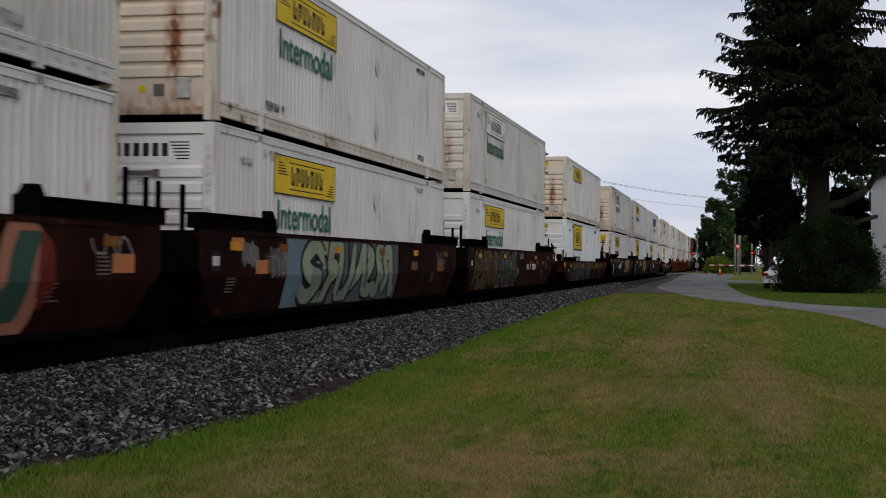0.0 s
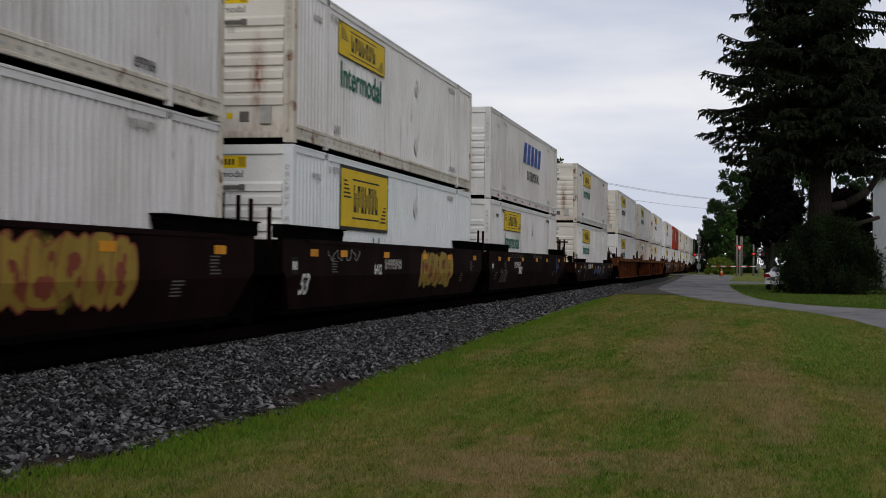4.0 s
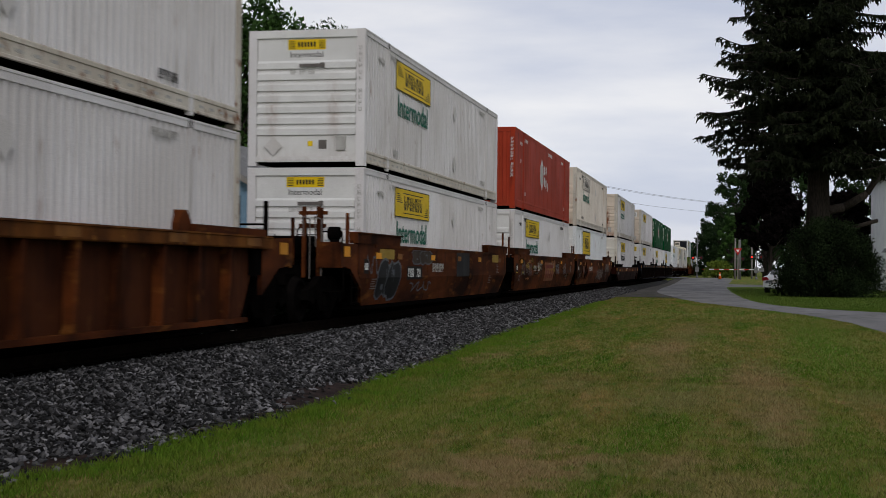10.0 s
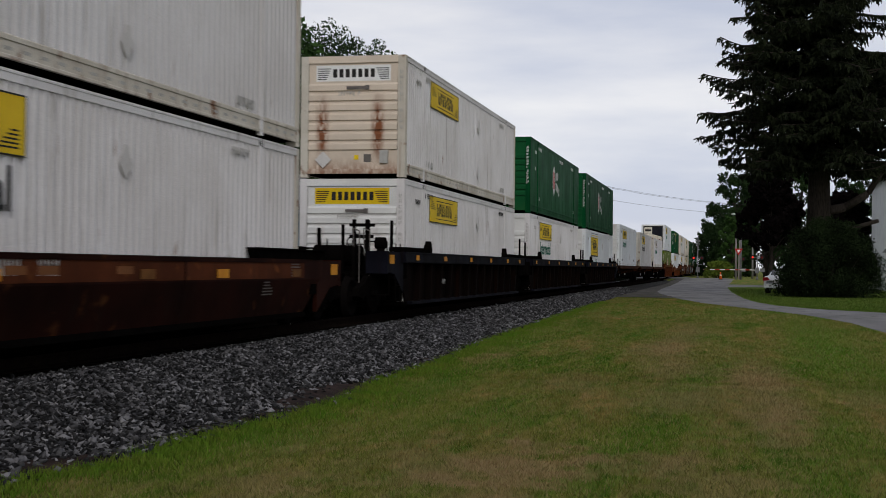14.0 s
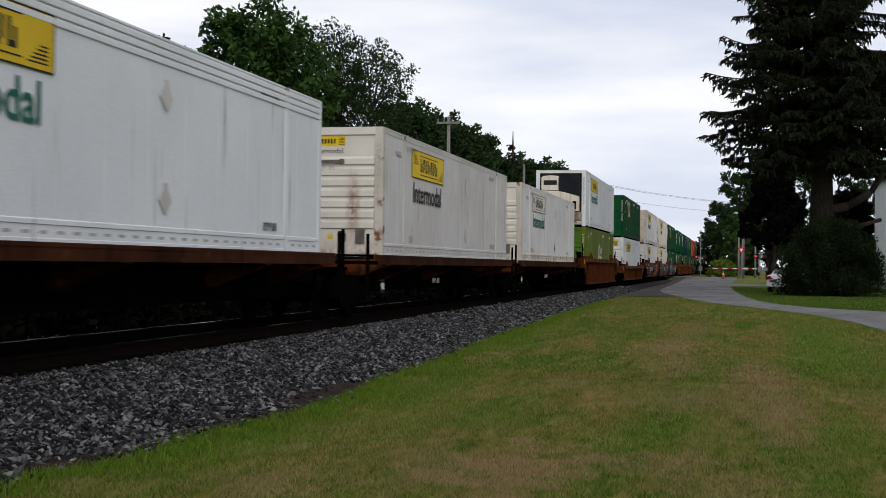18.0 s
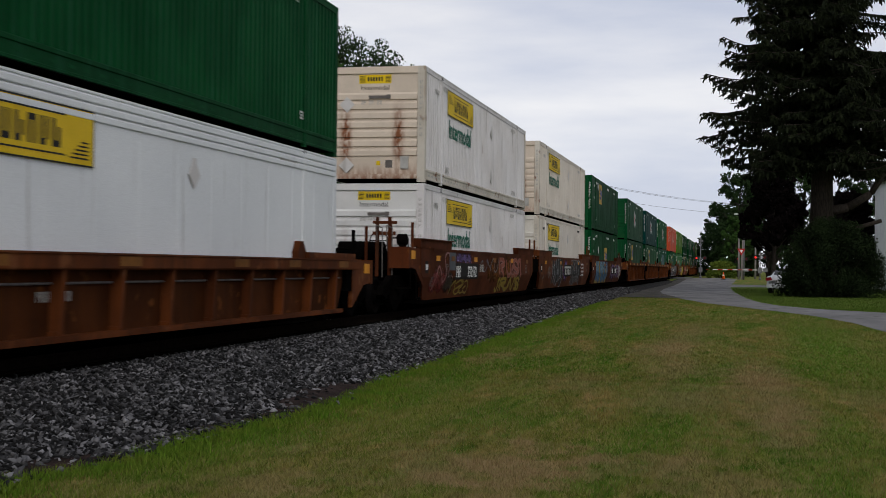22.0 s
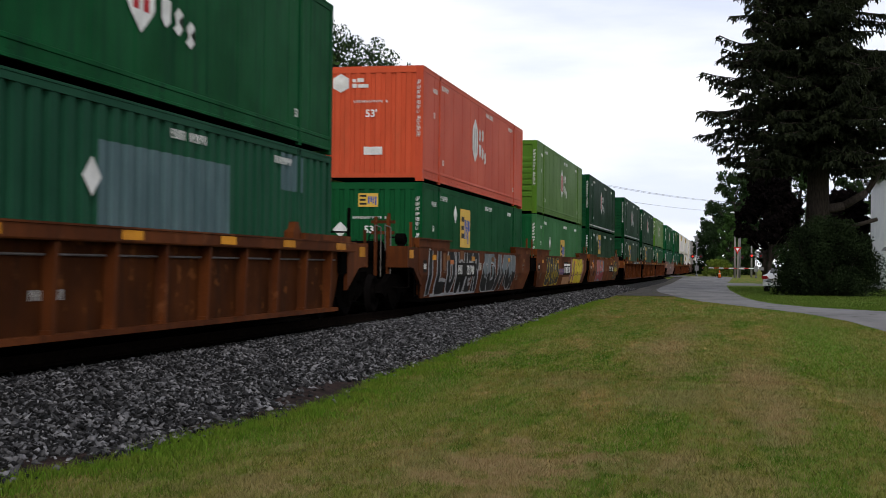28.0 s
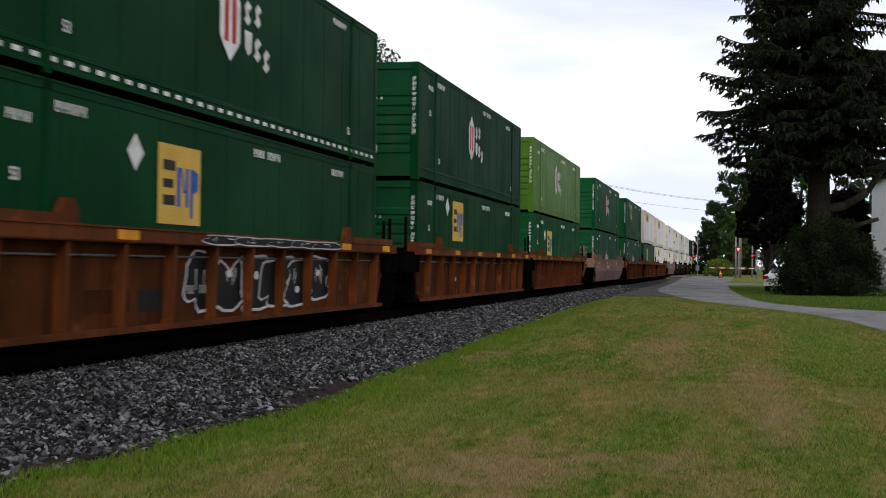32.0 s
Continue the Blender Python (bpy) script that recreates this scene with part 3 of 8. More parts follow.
def loft(pairs, across, lift, drop=0.02):
    rows = []
    for (a, b), (c, d) in zip(pairs, pairs[1:]):
        for k in range(4):
            t = k / 4
            l, r = Vector(a).lerp(Vector(c), t), Vector(b).lerp(Vector(d), t)
            row = []
            for i in range(across + 1):
                q = l.lerp(r, i / across)
                e = 0.10 * noise.noise((q.x * 0.9, q.y * 0.5, 2.0)) if i in (0, across) else 0.0
                z = ground_z(q.x, q.y) + lift - (drop if i in (0, across) else 0)
                row.append((q.x + e, q.y, z))
            rows.append(row)
    return rows


tagged(shape("road", Solid().sheet(loft(ROAD, 8, 0.012, 0.03)).mesh("road", M_ASPHALT)), "worn pale grey asphalt lane with ragged edges", "road", kind="structure")
tagged(shape("crossing_road", Solid().sheet(loft((((-5.6, 167), (-5.6, 187)), ((-40, 170), (-40, 186)), ((-90, 176), (-90, 190))), 6, 0.09, 0.05)).mesh("crossing_road", M_ASPHALT)), "grey asphalt road over the level crossing", "road", kind="structure")
tagged(shape("side_road", Solid().sheet(loft((((-0.8, 118), (-0.8, 134)), ((6, 122), (6, 130)), ((60, 124), (60, 132))), 6, 0.016, 0.03)).mesh("side_road", M_ASPHALT)), "grey asphalt side road past the lawn", "road", kind="structure")
far_edge = [(b, (34.0, b[1] + 2.0)) for a, b in ROAD if 44 < b[1] < 132]
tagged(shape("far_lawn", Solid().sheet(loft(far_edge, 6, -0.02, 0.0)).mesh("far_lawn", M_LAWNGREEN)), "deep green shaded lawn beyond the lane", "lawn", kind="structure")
shoulder = [((toe(y) - 0.3, y), (float(np.interp(y, [a[1] for a, b in ROAD], [a[0] for a, b in ROAD])) + 0.15, y)) for y in (70, 76, 82, 90, 100, 112, 126, 140, 155, 166)]
tagged(shape("gravel_shoulder", Solid().sheet(loft(shoulder, 5, 0.006, 0.01)).mesh("gravel_shoulder", M_GRIT)), "strip of dirty grey gravel between track and lane", "gravel", kind="structure")

# ---- freight containers: 53 ft boxes, front end towards -y, near side towards +x ----
CL, CW, CH = 16.154, 2.591, 2.896
HX, HY = CW / 2, CL / 2
FLUTE, WIDE = 0.205, (CL - 0.32) / 40
DISTANT = 37  # units of the train past this one never come near


def flute_panel(x, y0, y1, z0, z1, depth, sign, pitch=FLUTE, groove=0.36):
    """A side sheet folded into upright flutes."""
    v, f = [], []
    n = int(round((y1 - y0) / pitch))
    ys = []
    for i in range(n):
        a = y0 + (y1 - y0) * i / n
        p = (y1 - y0) / n
        ys += [(a, 0.0), (a + p * (1 - groove), 0.0), (a + p * (1 - groove * 0.72), depth), (a + p * (1 - groove * 0.28), depth)]
    ys.append((y1, 0.0))
    for y, d in ys:
        v += [(x - sign * d, y, z0), (x - sign * d, y, z1)]
    f = [(2 * i, 2 * i + 2, 2 * i + 3, 2 * i + 1) if sign > 0 else (2 * i, 2 * i + 1, 2 * i + 3, 2 * i + 2) for i in range(len(ys) - 1)]
    return v, f


def box_meshes(style, mat, end_mat):
    """The shared meshes of one make of container."""
    flat = style not in ("corner", "fluted")
    z0, z1 = 0.34, CH - 0.13
    d = {}
    for s, key in ((1, "near"), (-1, "far")):
        v, f = flute_panel(s * (HX - 0.012), -HY + 0.16, HY - 0.16, z0, z1, 0.006 if flat else (0.08 if style == "fluted" else 0.055), s, 1.22 if flat else (WIDE if style == "fluted" else FLUTE), 0.03 if flat else (0.5 if style == "fluted" else 0.46))
        d["side_" + key] = mesh("side_panel", v, f, mat)
    d["roof"] = Solid().box(-HX + 0.02, HX - 0.02, -HY + 0.05, HY - 0.05, CH - 0.05, CH - 0.012).mesh("roof", mat)
    d["floor"] = Solid().box(-HX + 0.04, HX - 0.04, -HY + 0.05, HY - 0.05, 0.08, 0.16).mesh("floor", M_UNDER)
    k = Solid().prism([(-0.05, -0.13), (0.0, -0.13), (0.0, -0.04), (0.008, -0.035), (0.008, -0.004), (0.0, 0.0), (-0.05, 0.0)], -HY + 0.16, HY - 0.16, axis=1)
    if style == "smooth" and mat is M_CLEAN:
        k = Solid()
        for q in (-0.36, -0.25, -0.14):
            k.prism([(-0.05, q), (0.004, q), (0.010, q + 0.012), (0.010, q + 0.075), (0.004, q + 0.085), (-0.012, q + 0.095), (-0.012, q + 0.11), (-0.05, q + 0.11)], -HY + 0.16, HY - 0.16, axis=1)
        k.box(-0.05, 0.004, -HY + 0.16, HY - 0.16, -0.03, 0.0)
    d["top_rail"] = k.mesh("top_rail", mat)
    k = Solid().prism([(-0.05, 0.075), (0.004, 0.075), (0.004, 0.11), (-0.008, 0.12), (-0.008, 0.265), (0.006, 0.275), (0.006, 0.325), (-0.012, 0.34), (-0.05, 0.34)], -HY + 0.16, HY - 0.16, axis=1)
    d["bottom_rail"] = k.mesh("bottom_rail", M_RAILPAINT if mat in (M_WHITE, M_CREAM, M_PINK) else mat)
    k = Solid()
    for i in range(40):
        y = -HY + 0.45 + i * 0.39
        k.box(-0.010, -0.005 if style != "dash" else 0.006, y, y + 0.16, 0.165, 0.225 if style == "dash" else 0.205)
    d["slots"] = k.mesh("slot_strip", M_INKWHITE if style == "dash" else (M_FADEDINK if mat in (M_WHITE, M_CLEAN, M_CREAM, M_GREYWHITE, M_PINK) else mat))
    d["post"] = Solid().prism([(-0.09, -0.085), (0.085, -0.085), (0.10, -0.07), (0.10, 0.10), (-0.09, 0.10)], 0.0, CH, axis=2).mesh("corner_post", M_RAILPAINT if end_mat.name in ("end_paint_rusty", "end_paint_stained") else mat)
    k = Solid().prism([(-0.06, -0.08), (0.004, -0.08), (0.010, -0.06), (0.010, -0.03), (0.003, -0.02), (0.003, 0.02), (0.010, 0.03), (0.010, 0.06), (0.004, 0.08), (-0.06, 0.08)], 0.02, CH, axis=2)
    d["lift_post"] = k.mesh("lift_post", mat)
    d["casting"] = Solid().box(-0.09, 0.008, -0.085, 0.085, -0.0, 0.13).mesh("lifting_casting", M_UNDER)
    # the end wall: header, a plain upper panel, pressed ribs, a plain lower panel, a sill
    k = Solid()
    e0 = -HY
    k.box(-HX + 0.2, HX - 0.2, e0 + 0.045, e0 + 0.08, 0.12, CH - 0.1)
    d["end"] = k.mesh("end_wall", end_mat)
    d["header"] = Solid().box(-HX + 0.19, HX - 0.19, e0 + 0.004, e0 + 0.10, CH - 0.17, CH - 0.004).mesh("end_header", end_mat)
    d["sill"] = Solid().box(-HX + 0.19, HX - 0.19, e0 + 0.004, e0 + 0.10, 0.085, 0.20).mesh("end_sill", end_mat)
    if style in ("corner", "smooth", "reefer", "dash", "rib"):
        d["ribs"] = [Solid().prism([(e0 + 0.05, z - 0.088), (e0 + 0.044, z - 0.088), (e0 + 0.006, z - 0.080), (e0 + 0.006, z + 0.045), (e0 + 0.044, z + 0.095), (e0 + 0.05, z + 0.095)], -HX + 0.2, HX - 0.2).mesh("end_rib", end_mat) for z in (0.74 + i * 0.235 for i in range(7))]
    else:
        d["ribs"] = [Solid().prism([(x - 0.03, e0 + 0.05), (x, e0 + 0.012), (x + 0.12, e0 + 0.012), (x + 0.15, e0 + 0.05)], 0.18, CH - 0.17, axis=2).mesh("end_rib", end_mat) for x in (-HX + 0.30 + i * 0.265 for i in range(8))]
    k = Solid()
    for x in (-HX + 0.16, 0.02):
        k.box(x, x + HX - 0.18, HY - 0.06, HY - 0.02, 0.1, CH - 0.1)
    for x in (-0.75, -0.35, 0.35, 0.75):
        k.tube((x, HY - 0.01, 0.05), (x, HY - 0.01, CH - 0.05), 0.018, n=6)
    d["doors"] = k.mesh("rear_door_pair", mat)
    return d


def rust_end(name, base, amount):
    """End-wall paint with two bands of rust that run down from the ribs, and a rusty foot."""
    m = surf(name, base, tuple(c * 0.88 for c in base), 1.2, 0.6)
    n, l = m.node_tree.nodes, m.node_tree.links
    b = n["Principled BSDF"]
    src = b.inputs["Base Color"].links[0].from_socket
    co = n.new("ShaderNodeTexCoord")
    sep = n.new("ShaderNodeSeparateXYZ")
    l.new(co.outputs["Object"], sep.inputs[0])
    info = n.new("ShaderNodeObjectInfo")

    def op(kind, a, c, clamp=False):
        q = n.new("ShaderNodeMath")
        q.operation, q.use_clamp = kind, clamp
        for i, v in enumerate((a, c)):
            if isinstance(v, (int, float)):
                q.inputs[i].default_value = v
            else:
                l.new(v, q.inputs[i])
        return q.outputs[0]

    t = n.new("ShaderNodeTexNoise")
    t.inputs["Scale"].default_value, t.inputs["Detail"].default_value = 7.0, 6.0
    mp = n.new("ShaderNodeMapping")
    mp.inputs["Scale"].default_value = (1.6, 1, 0.5)
    add = n.new("ShaderNodeVectorMath")
    add.operation = "ADD"
    l.new(co.outputs["Object"], mp.inputs["Vector"])
    l.new(mp.outputs["Vector"], add.inputs[0])
    l.new(op("MULTIPLY", info.outputs["Random"], 23.0), add.inputs[1])
    l.new(add.outputs[0], t.inputs["Vector"])
    band = None
    for x0 in (-0.75, 0.62):
        w = op("SUBTRACT", 1.0, op("MULTIPLY", op("ABSOLUTE", op("SUBTRACT", sep.outputs["X"], x0), 0.0), 5.0), True)
        band = w if band is None else op("ADD", band, w, True)
    low = op("SUBTRACT", 1.0, op("MULTIPLY", sep.outputs["Z"], 2.0), True)
    mid = op("SUBTRACT", 1.0, op("MULTIPLY", op("ABSOLUTE", op("SUBTRACT", sep.outputs["Z"], 1.15), 0.0), 1.05), True)
    k = op("MULTIPLY", op("ADD", op("MULTIPLY", band, mid), op("MULTIPLY", low, 0.55)), amount)
    k = op("MULTIPLY", k, op("MULTIPLY", op("SUBTRACT", t.outputs["Fac"], 0.28), 3.2, True), True)
    x = n.new("ShaderNodeMix")
    x.data_type = "RGBA"
    l.new(k, x.inputs["Factor"])
    l.new(src, x.inputs["A"])
    x.inputs["B"].default_value = (0.20, 0.075, 0.035, 1)
    l.new(x.outputs["Result"], b.inputs["Base Color"])
    return m


E_CLEAN = rust_end("end_paint_clean", (0.685, 0.68, 0.668), 0.45)
E_STAIN = rust_end("end_paint_stained", (0.66, 0.625, 0.56), 1.15)
E_RUST = rust_end("end_paint_rusty", (0.66, 0.56, 0.46), 1.9)
E_GREEN = rust_end("end_paint_green", (0.0042, 0.072, 0.0215), 0.08)
E_DEEP = rust_end("end_paint_dark_green", (0.0025, 0.046, 0.0145), 0.08)
E_TEAL = rust_end("end_paint_teal", (0.0045, 0.052, 0.052), 0.08)
E_LIME = rust_end("end_paint_lime", (0.063, 0.145, 0.014), 0.12)
E_ORANGE = rust_end("end_paint_orange", (0.52, 0.08, 0.033), 0.3)
E_RED = rust_end("end_paint_red", (0.33, 0.040, 0.018), 0.4)


def bars_mesh(key, quads, material, thick=0.003, end=False):
    """Flat plates on a side (pairs y, z) or on an end (pairs x, z), a few millimetres thick."""
    def make():
        k = Solid()
        for a, z0, b, z1 in quads:
            if end:
                k.box(a, b, -thick, 0.0, z0, z1)
            else:
                k.box(0.0, thick, a, b, z0, z1)
        return k.mesh("marking", material)
    return kept(("bars", key, material.name), make)


def poly_mesh(key, rings, material, thick=0.003, end=False):
    def make():
        k = Solid()
        for ring in rings:
            k.prism(ring, -thick if end else 0.0, 0.0 if end else thick, axis=1 if end else 0)
        return k.mesh("marking", material)
    return kept(("poly", key, material.name), make)


SX = HX + 0.004
EY = -HY - 0.002


def fine(name, data, parent, label="", m=None):
    """A part of marks too small to pick apart."""
    return tagged(shape(name, data, parent, label, m), kind="stuff")


def label_side(root, look_, y, z, w=3.5, h=0.68):
    """The maker's panel: a plain coloured plate with dark strokes, no lettering."""
    ink = M_BLACK
    base = {"yellow": M_YELLOW, "square": M_YELLOW, "outline": M_TRIM, "faded": M_CREAM}[look_]
    if look_ == "square":
        w, h, z, y = 3.55, 1.15, z - 0.42, y + 0.3
        rim = shape("panel_rim", bars_mesh(("rim", w, h), [(-0.07, -0.07, w + 0.07, h + 0.07)], M_BLACK), root, m=pose(SX - 0.002, y, z))
    panel = shape("logo_panel", bars_mesh(("panel", w, h), [(0, 0, w, h)], base), root, m=pose(SX, y, z))
    q = [(0, 0, w, 0.02), (0, h - 0.02, w, h), (0, 0, 0.02, h), (w - 0.02, 0, w, h)] if look_ != "square" else []
    n, a, b = 7, 0.25 * w, 0.79 * w
    lz0, lz1 = 0.26 * h, 0.74 * h
    for i in range(n):
        y0 = a + (b - a) * i / n
        bw = (b - a) / n * 0.78
        q += [(y0, lz0, y0 + bw * 0.34, lz1), (y0 + bw * 0.60, lz0 + (0.10 if i % 2 else 0.0) * h, y0 + bw * 0.92, lz1 - (0.0 if i % 3 else 0.14) * h)]
        c = (0.26, 0.63, 0.26)[i % 3] * h
        q.append((y0 + bw * 0.30, c, y0 + bw * 0.64, c + 0.11 * h))
    for i in range(5):
        q.append((0.05 * w, (0.50 + 0.07 * i) * h, (0.20 - 0.02 * i) * w, (0.53 + 0.07 * i) * h))
        q.append(((0.83 + 0.02 * i) * w, (0.12 + 0.07 * i) * h, 0.96 * w, (0.15 + 0.07 * i) * h))
    q += [(0.22 * w, 0.14 * h, 0.80 * w, 0.17 * h), (0.22 * w, 0.82 * h, 0.80 * w, 0.85 * h)]
    fine("logo_mark", bars_mesh(("strokes", w, h, look_), q, ink, 0.003), panel, m=pose(0.003, 0, 0))


def number_bars(seed, w, h, n):
    rnd = random.Random(seed)
    q, x = [], 0.0
    for i in range(n):
        bw = w / n
        if rnd.random() > 0.12:
            q.append((x, 0, x + bw * 0.22, h))
            q.append((x + bw * 0.45, rnd.choice((0, h * 0.4)), x + bw * 0.68, h))
            q.append((x, rnd.choice((0, h * 0.42, h * 0.82)), x + bw * 0.66, 0))
            a = q.pop()
            q.append((a[0], a[1], a[2], a[1] + h * 0.18))
        x += bw
    return q


HEX = [(0, -0.65), (0.30, -0.42), (0.42, -0.30), (0.42, 0.30), (0.30, 0.42), (0, 0.65), (-0.30, 0.42), (-0.42, 0.30), (-0.42, -0.30), (-0.30, -0.42)]
HEX_END = [(0.24 * math.cos(math.pi / 6 + i * math.pi / 3), 0.24 * math.sin(math.pi / 6 + i * math.pi / 3)) for i in range(6)]
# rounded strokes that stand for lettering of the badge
GLYPHS = (((0.0, 1.0), (0.32, 1.0), (0.32, 0.34), (0.66, 0.34), (0.66, 1.0), (1.0, 1.0), (1.0, 0.2), (0.8, 0.0), (0.2, 0.0), (0.0, 0.2)),
          ((0.0, 1.25), (0.32, 1.25), (0.32, 0.8), (0.85, 0.8), (1.0, 0.62), (1.0, 0.16), (0.84, 0.0), (0.16, 0.0), (0.0, 0.16)),
          ((0.2, 0.9), (0.9, 0.9), (0.9, 0.62), (0.34, 0.62), (0.34, 0.28), (0.7, 0.28), (0.7, 0.46), (1.0, 0.46), (1.0, 0.1), (0.9, 0.0), (0.15, 0.0), (0.0, 0.2), (0.0, 0.7)))
DIAMOND = [(0, -0.2), (0.2, 0), (0, 0.2), (-0.2, 0)]


def marks(root, ink, seed, skirt=True):
    """Small stencilled marks that no one could read, as bars."""
    fine("stencil", bars_mesh(("no_top", seed % 4), number_bars(seed % 4, 0.9, 0.13, 8), ink), root, m=pose(SX, -HY + 2.15, CH - 0.36))
    fine("stencil", bars_mesh(("no_post", seed % 3), number_bars(9 + seed % 3, 0.55, 0.12, 5), ink), root, m=pose(SX, -HY + 1.1, CH - 0.55))
    fine("stencil", bars_mesh(("no_back", seed % 3), number_bars(19 + seed % 3, 0.9, 0.12, 9), ink), root, m=pose(SX, HY - 3.3, CH - 0.36))
    if skirt:
        fine("stencil", bars_mesh(("low", seed % 3), number_bars(29 + seed % 3, 0.95, 0.15, 7), ink), root, m=pose(SX, -HY + 2.2, 0.40))
        fine("stencil", bars_mesh(("low_back", seed % 3), number_bars(39 + seed % 3, 0.8, 0.14, 6), ink), root, m=pose(SX, HY - 3.1, 0.40))
    k = []
    for i in (0, 1, 2, 3, 5, 6, 7, 8, 9, 10):
        k += [(0, i * 0.13, 0.018, i * 0.13 + 0.085), (0.05, i * 0.13 + 0.03 * (i % 3), 0.066, i * 0.13 + 0.085), (0.018, i * 0.13 + (0.035 if i % 2 else 0.0), 0.05, i * 0.13 + (0.05 if i % 2 else 0.016))]
    fine("stencil", bars_mesh(("upright", 1), k, M_FADEDINK if ink is not M_INKWHITE else ink, end=True), root, m=pose(HX - 0.13, EY, 1.15))


def container(style, mat, end_mat, label, spec):
    """One container with its panels, posts, rails and markings."""
    d = kept(("box", style, mat.name, end_mat.name), lambda: box_meshes(style, mat, end_mat))
    root = tagged(new("container"), label, "freight container", "containers on the train")
    root.empty_display_size = 0.5
    shape("side_panel", d["side_near"], root)
    shape("side_panel", d["side_far"], root)
    shape("roof", d["roof"], root)
    shape("floor", d["floor"], root)
    for s in (1, -1):
        m = Matrix.Diagonal((s, 1, 1, 1))
        shape("top_rail", d["top_rail"], root, m=pose(s * HX, 0, CH) @ m)
        shape("bottom_rail", d["bottom_rail"], root, m=pose(s * HX, 0, 0) @ m)
        for y, t in ((-HY + 0.1, 1), (HY - 0.1, -1)):
            shape("corner_post", d["post"], root, m=pose(s * (HX - 0.1), y, 0) @ Matrix.Diagonal((s, t, 1, 1)))
        for y in (-HY + 1.98, HY - 1.98) if s > 0 else ():
            p = shape("lift_post", d["lift_post"], root, m=pose(s * HX, y, 0) @ m)
            if s > 0:
                shape("lifting_casting", d["casting"], p, m=pose(0, 0, CH - 0.13))
    fine("slot_strip", d["slots"], root, m=pose(HX, 0, 0))
    shape("end_wall", d["end"], root)
    shape("end_header", d["header"], root)
    shape("end_sill", d["sill"], root)
    for r in d["ribs"]:
        shape("end_rib", r, root)
    fine("rear_door_pair", d["doors"], root)
    seed = spec.get("seed", 0)
    kind = spec["make"]
    if seed >= 2 * DISTANT:
        if kind == "white":
            label_side(root, spec["side"] or "yellow", -HY + 2.65, CH - 0.93)
        elif kind == "hub":
            shape("badge", poly_mesh("hex", [HEX], M_INKWHITE), root, "white six-sided badge", pose(SX, -HY + 6.8, CH - 1.25))
        elif kind == "emp":
            shape("logo_panel", bars_mesh("emp_p", [(0, 0, 1.45, 1.1)], M_EMBLEM), root, "yellow square emblem", pose(SX, -HY + 4.0, 1.4))
        return root
    if kind == "white":
        ink = M_FADEDINK if seed % 3 else M_BLACK
        if spec.get("side"):
            label_side(root, spec["side"], -HY + 2.65 + spec.get("shift", 0.0), CH - 0.93)
        if spec.get("word"):
            z = CH - 1.48 if spec.get("side") != "square" else CH - 1.98
            word = letters("Intermodal", 0.70, M_INKGREEN if spec["word"] == "green" else M_BLACK, 0.008)
            shape("lettering", word, root, "painted word Intermodal", on_side(SX + 0.002, -HY + 2.80 + spec.get("shift", 0.0), z - 0.04))
        marks(root, ink, seed)
        e = spec.get("plate", "small")
        if e in ("large", "largewhite"):
            p = shape("end_label", bars_mesh("endlarge", [(-0.92, 0, 0.92, 0.38)], M_YELLOW if e == "large" else M_TRIM, end=True), root, m=pose(0, -HY + 0.044, CH - 0.60))
            q = [(-0.5 + i * 0.155, 0.09, -0.5 + i * 0.155 + 0.10, 0.29) for i in range(7)]
            q += [(-0.88, 0.04 + 0.05 * i, -0.66 + 0.02 * i, 0.06 + 0.05 * i) for i in range(6)] + [(0.66 - 0.02 * i, 0.04 + 0.05 * i, 0.88, 0.06 + 0.05 * i) for i in range(6)]
            fine("label_mark", bars_mesh("endlarge_ink", q, M_BLACK, end=True), p, m=pose(0, -0.003, 0))
        else:
            p = shape("end_label", bars_mesh("endsmall", [(-0.42, 0, 0.42, 0.22)], M_YELLOW if e == "small" else M_TRIM, end=True), root, m=pose(0, -HY + 0.044, CH - 0.42))
            q = [(-0.2 + i * 0.07, 0.06, -0.2 + i * 0.07 + 0.045, 0.16) for i in range(6)]
            q += [(-0.40, 0.03 + 0.035 * i, -0.26, 0.045 + 0.035 * i) for i in range(5)] + [(0.27, 0.03 + 0.035 * i, 0.40, 0.045 + 0.035 * i) for i in range(5)]
            fine("label_mark", bars_mesh("endsmall_ink", q, M_BLACK, end=True), p, m=pose(0, -0.003, 0))
            shape("lettering", letters("Intermodal", 0.17, M_BLACK), root, "small painted word Intermodal", on_end(-0.38, -HY + 0.043, CH - 0.58))
        shape("document_holder", kept("holder", lambda: Solid().box(-0.3, 0.16, -0.03, 0, 0, 0.07).box(0.16, 0.26, -0.04, 0, -0.01, 0.09).mesh("document_holder", M_CHALK)), root, m=pose(0.15, -HY + 0.012, CH - 0.80))
        fine("stencil", bars_mesh(("endno", seed % 3), number_bars(50 + seed % 3, 0.55, 0.10, 8), M_FADEDINK, end=True), root, m=pose(-0.35, -HY + 0.004, CH - 0.95))
        shape("data_plate", bars_mesh("plate", [(0.18, 0, 0.36, 0.19)], M_CHALK, end=True), root, m=pose(0.1, -HY + 0.043, 0.36))
        shape("vent_box", kept(("vent", seed % 2), lambda: Solid().box(0, 0.2, -0.05, 0, 0, 0.30).box(-0.01, 0.21, -0.055, 0, 0.26, 0.31).mesh("vent_box", M_FADEDINK if seed % 2 else M_CHALK)), root, m=pose(0.68, -HY + 0.045, 0.33))
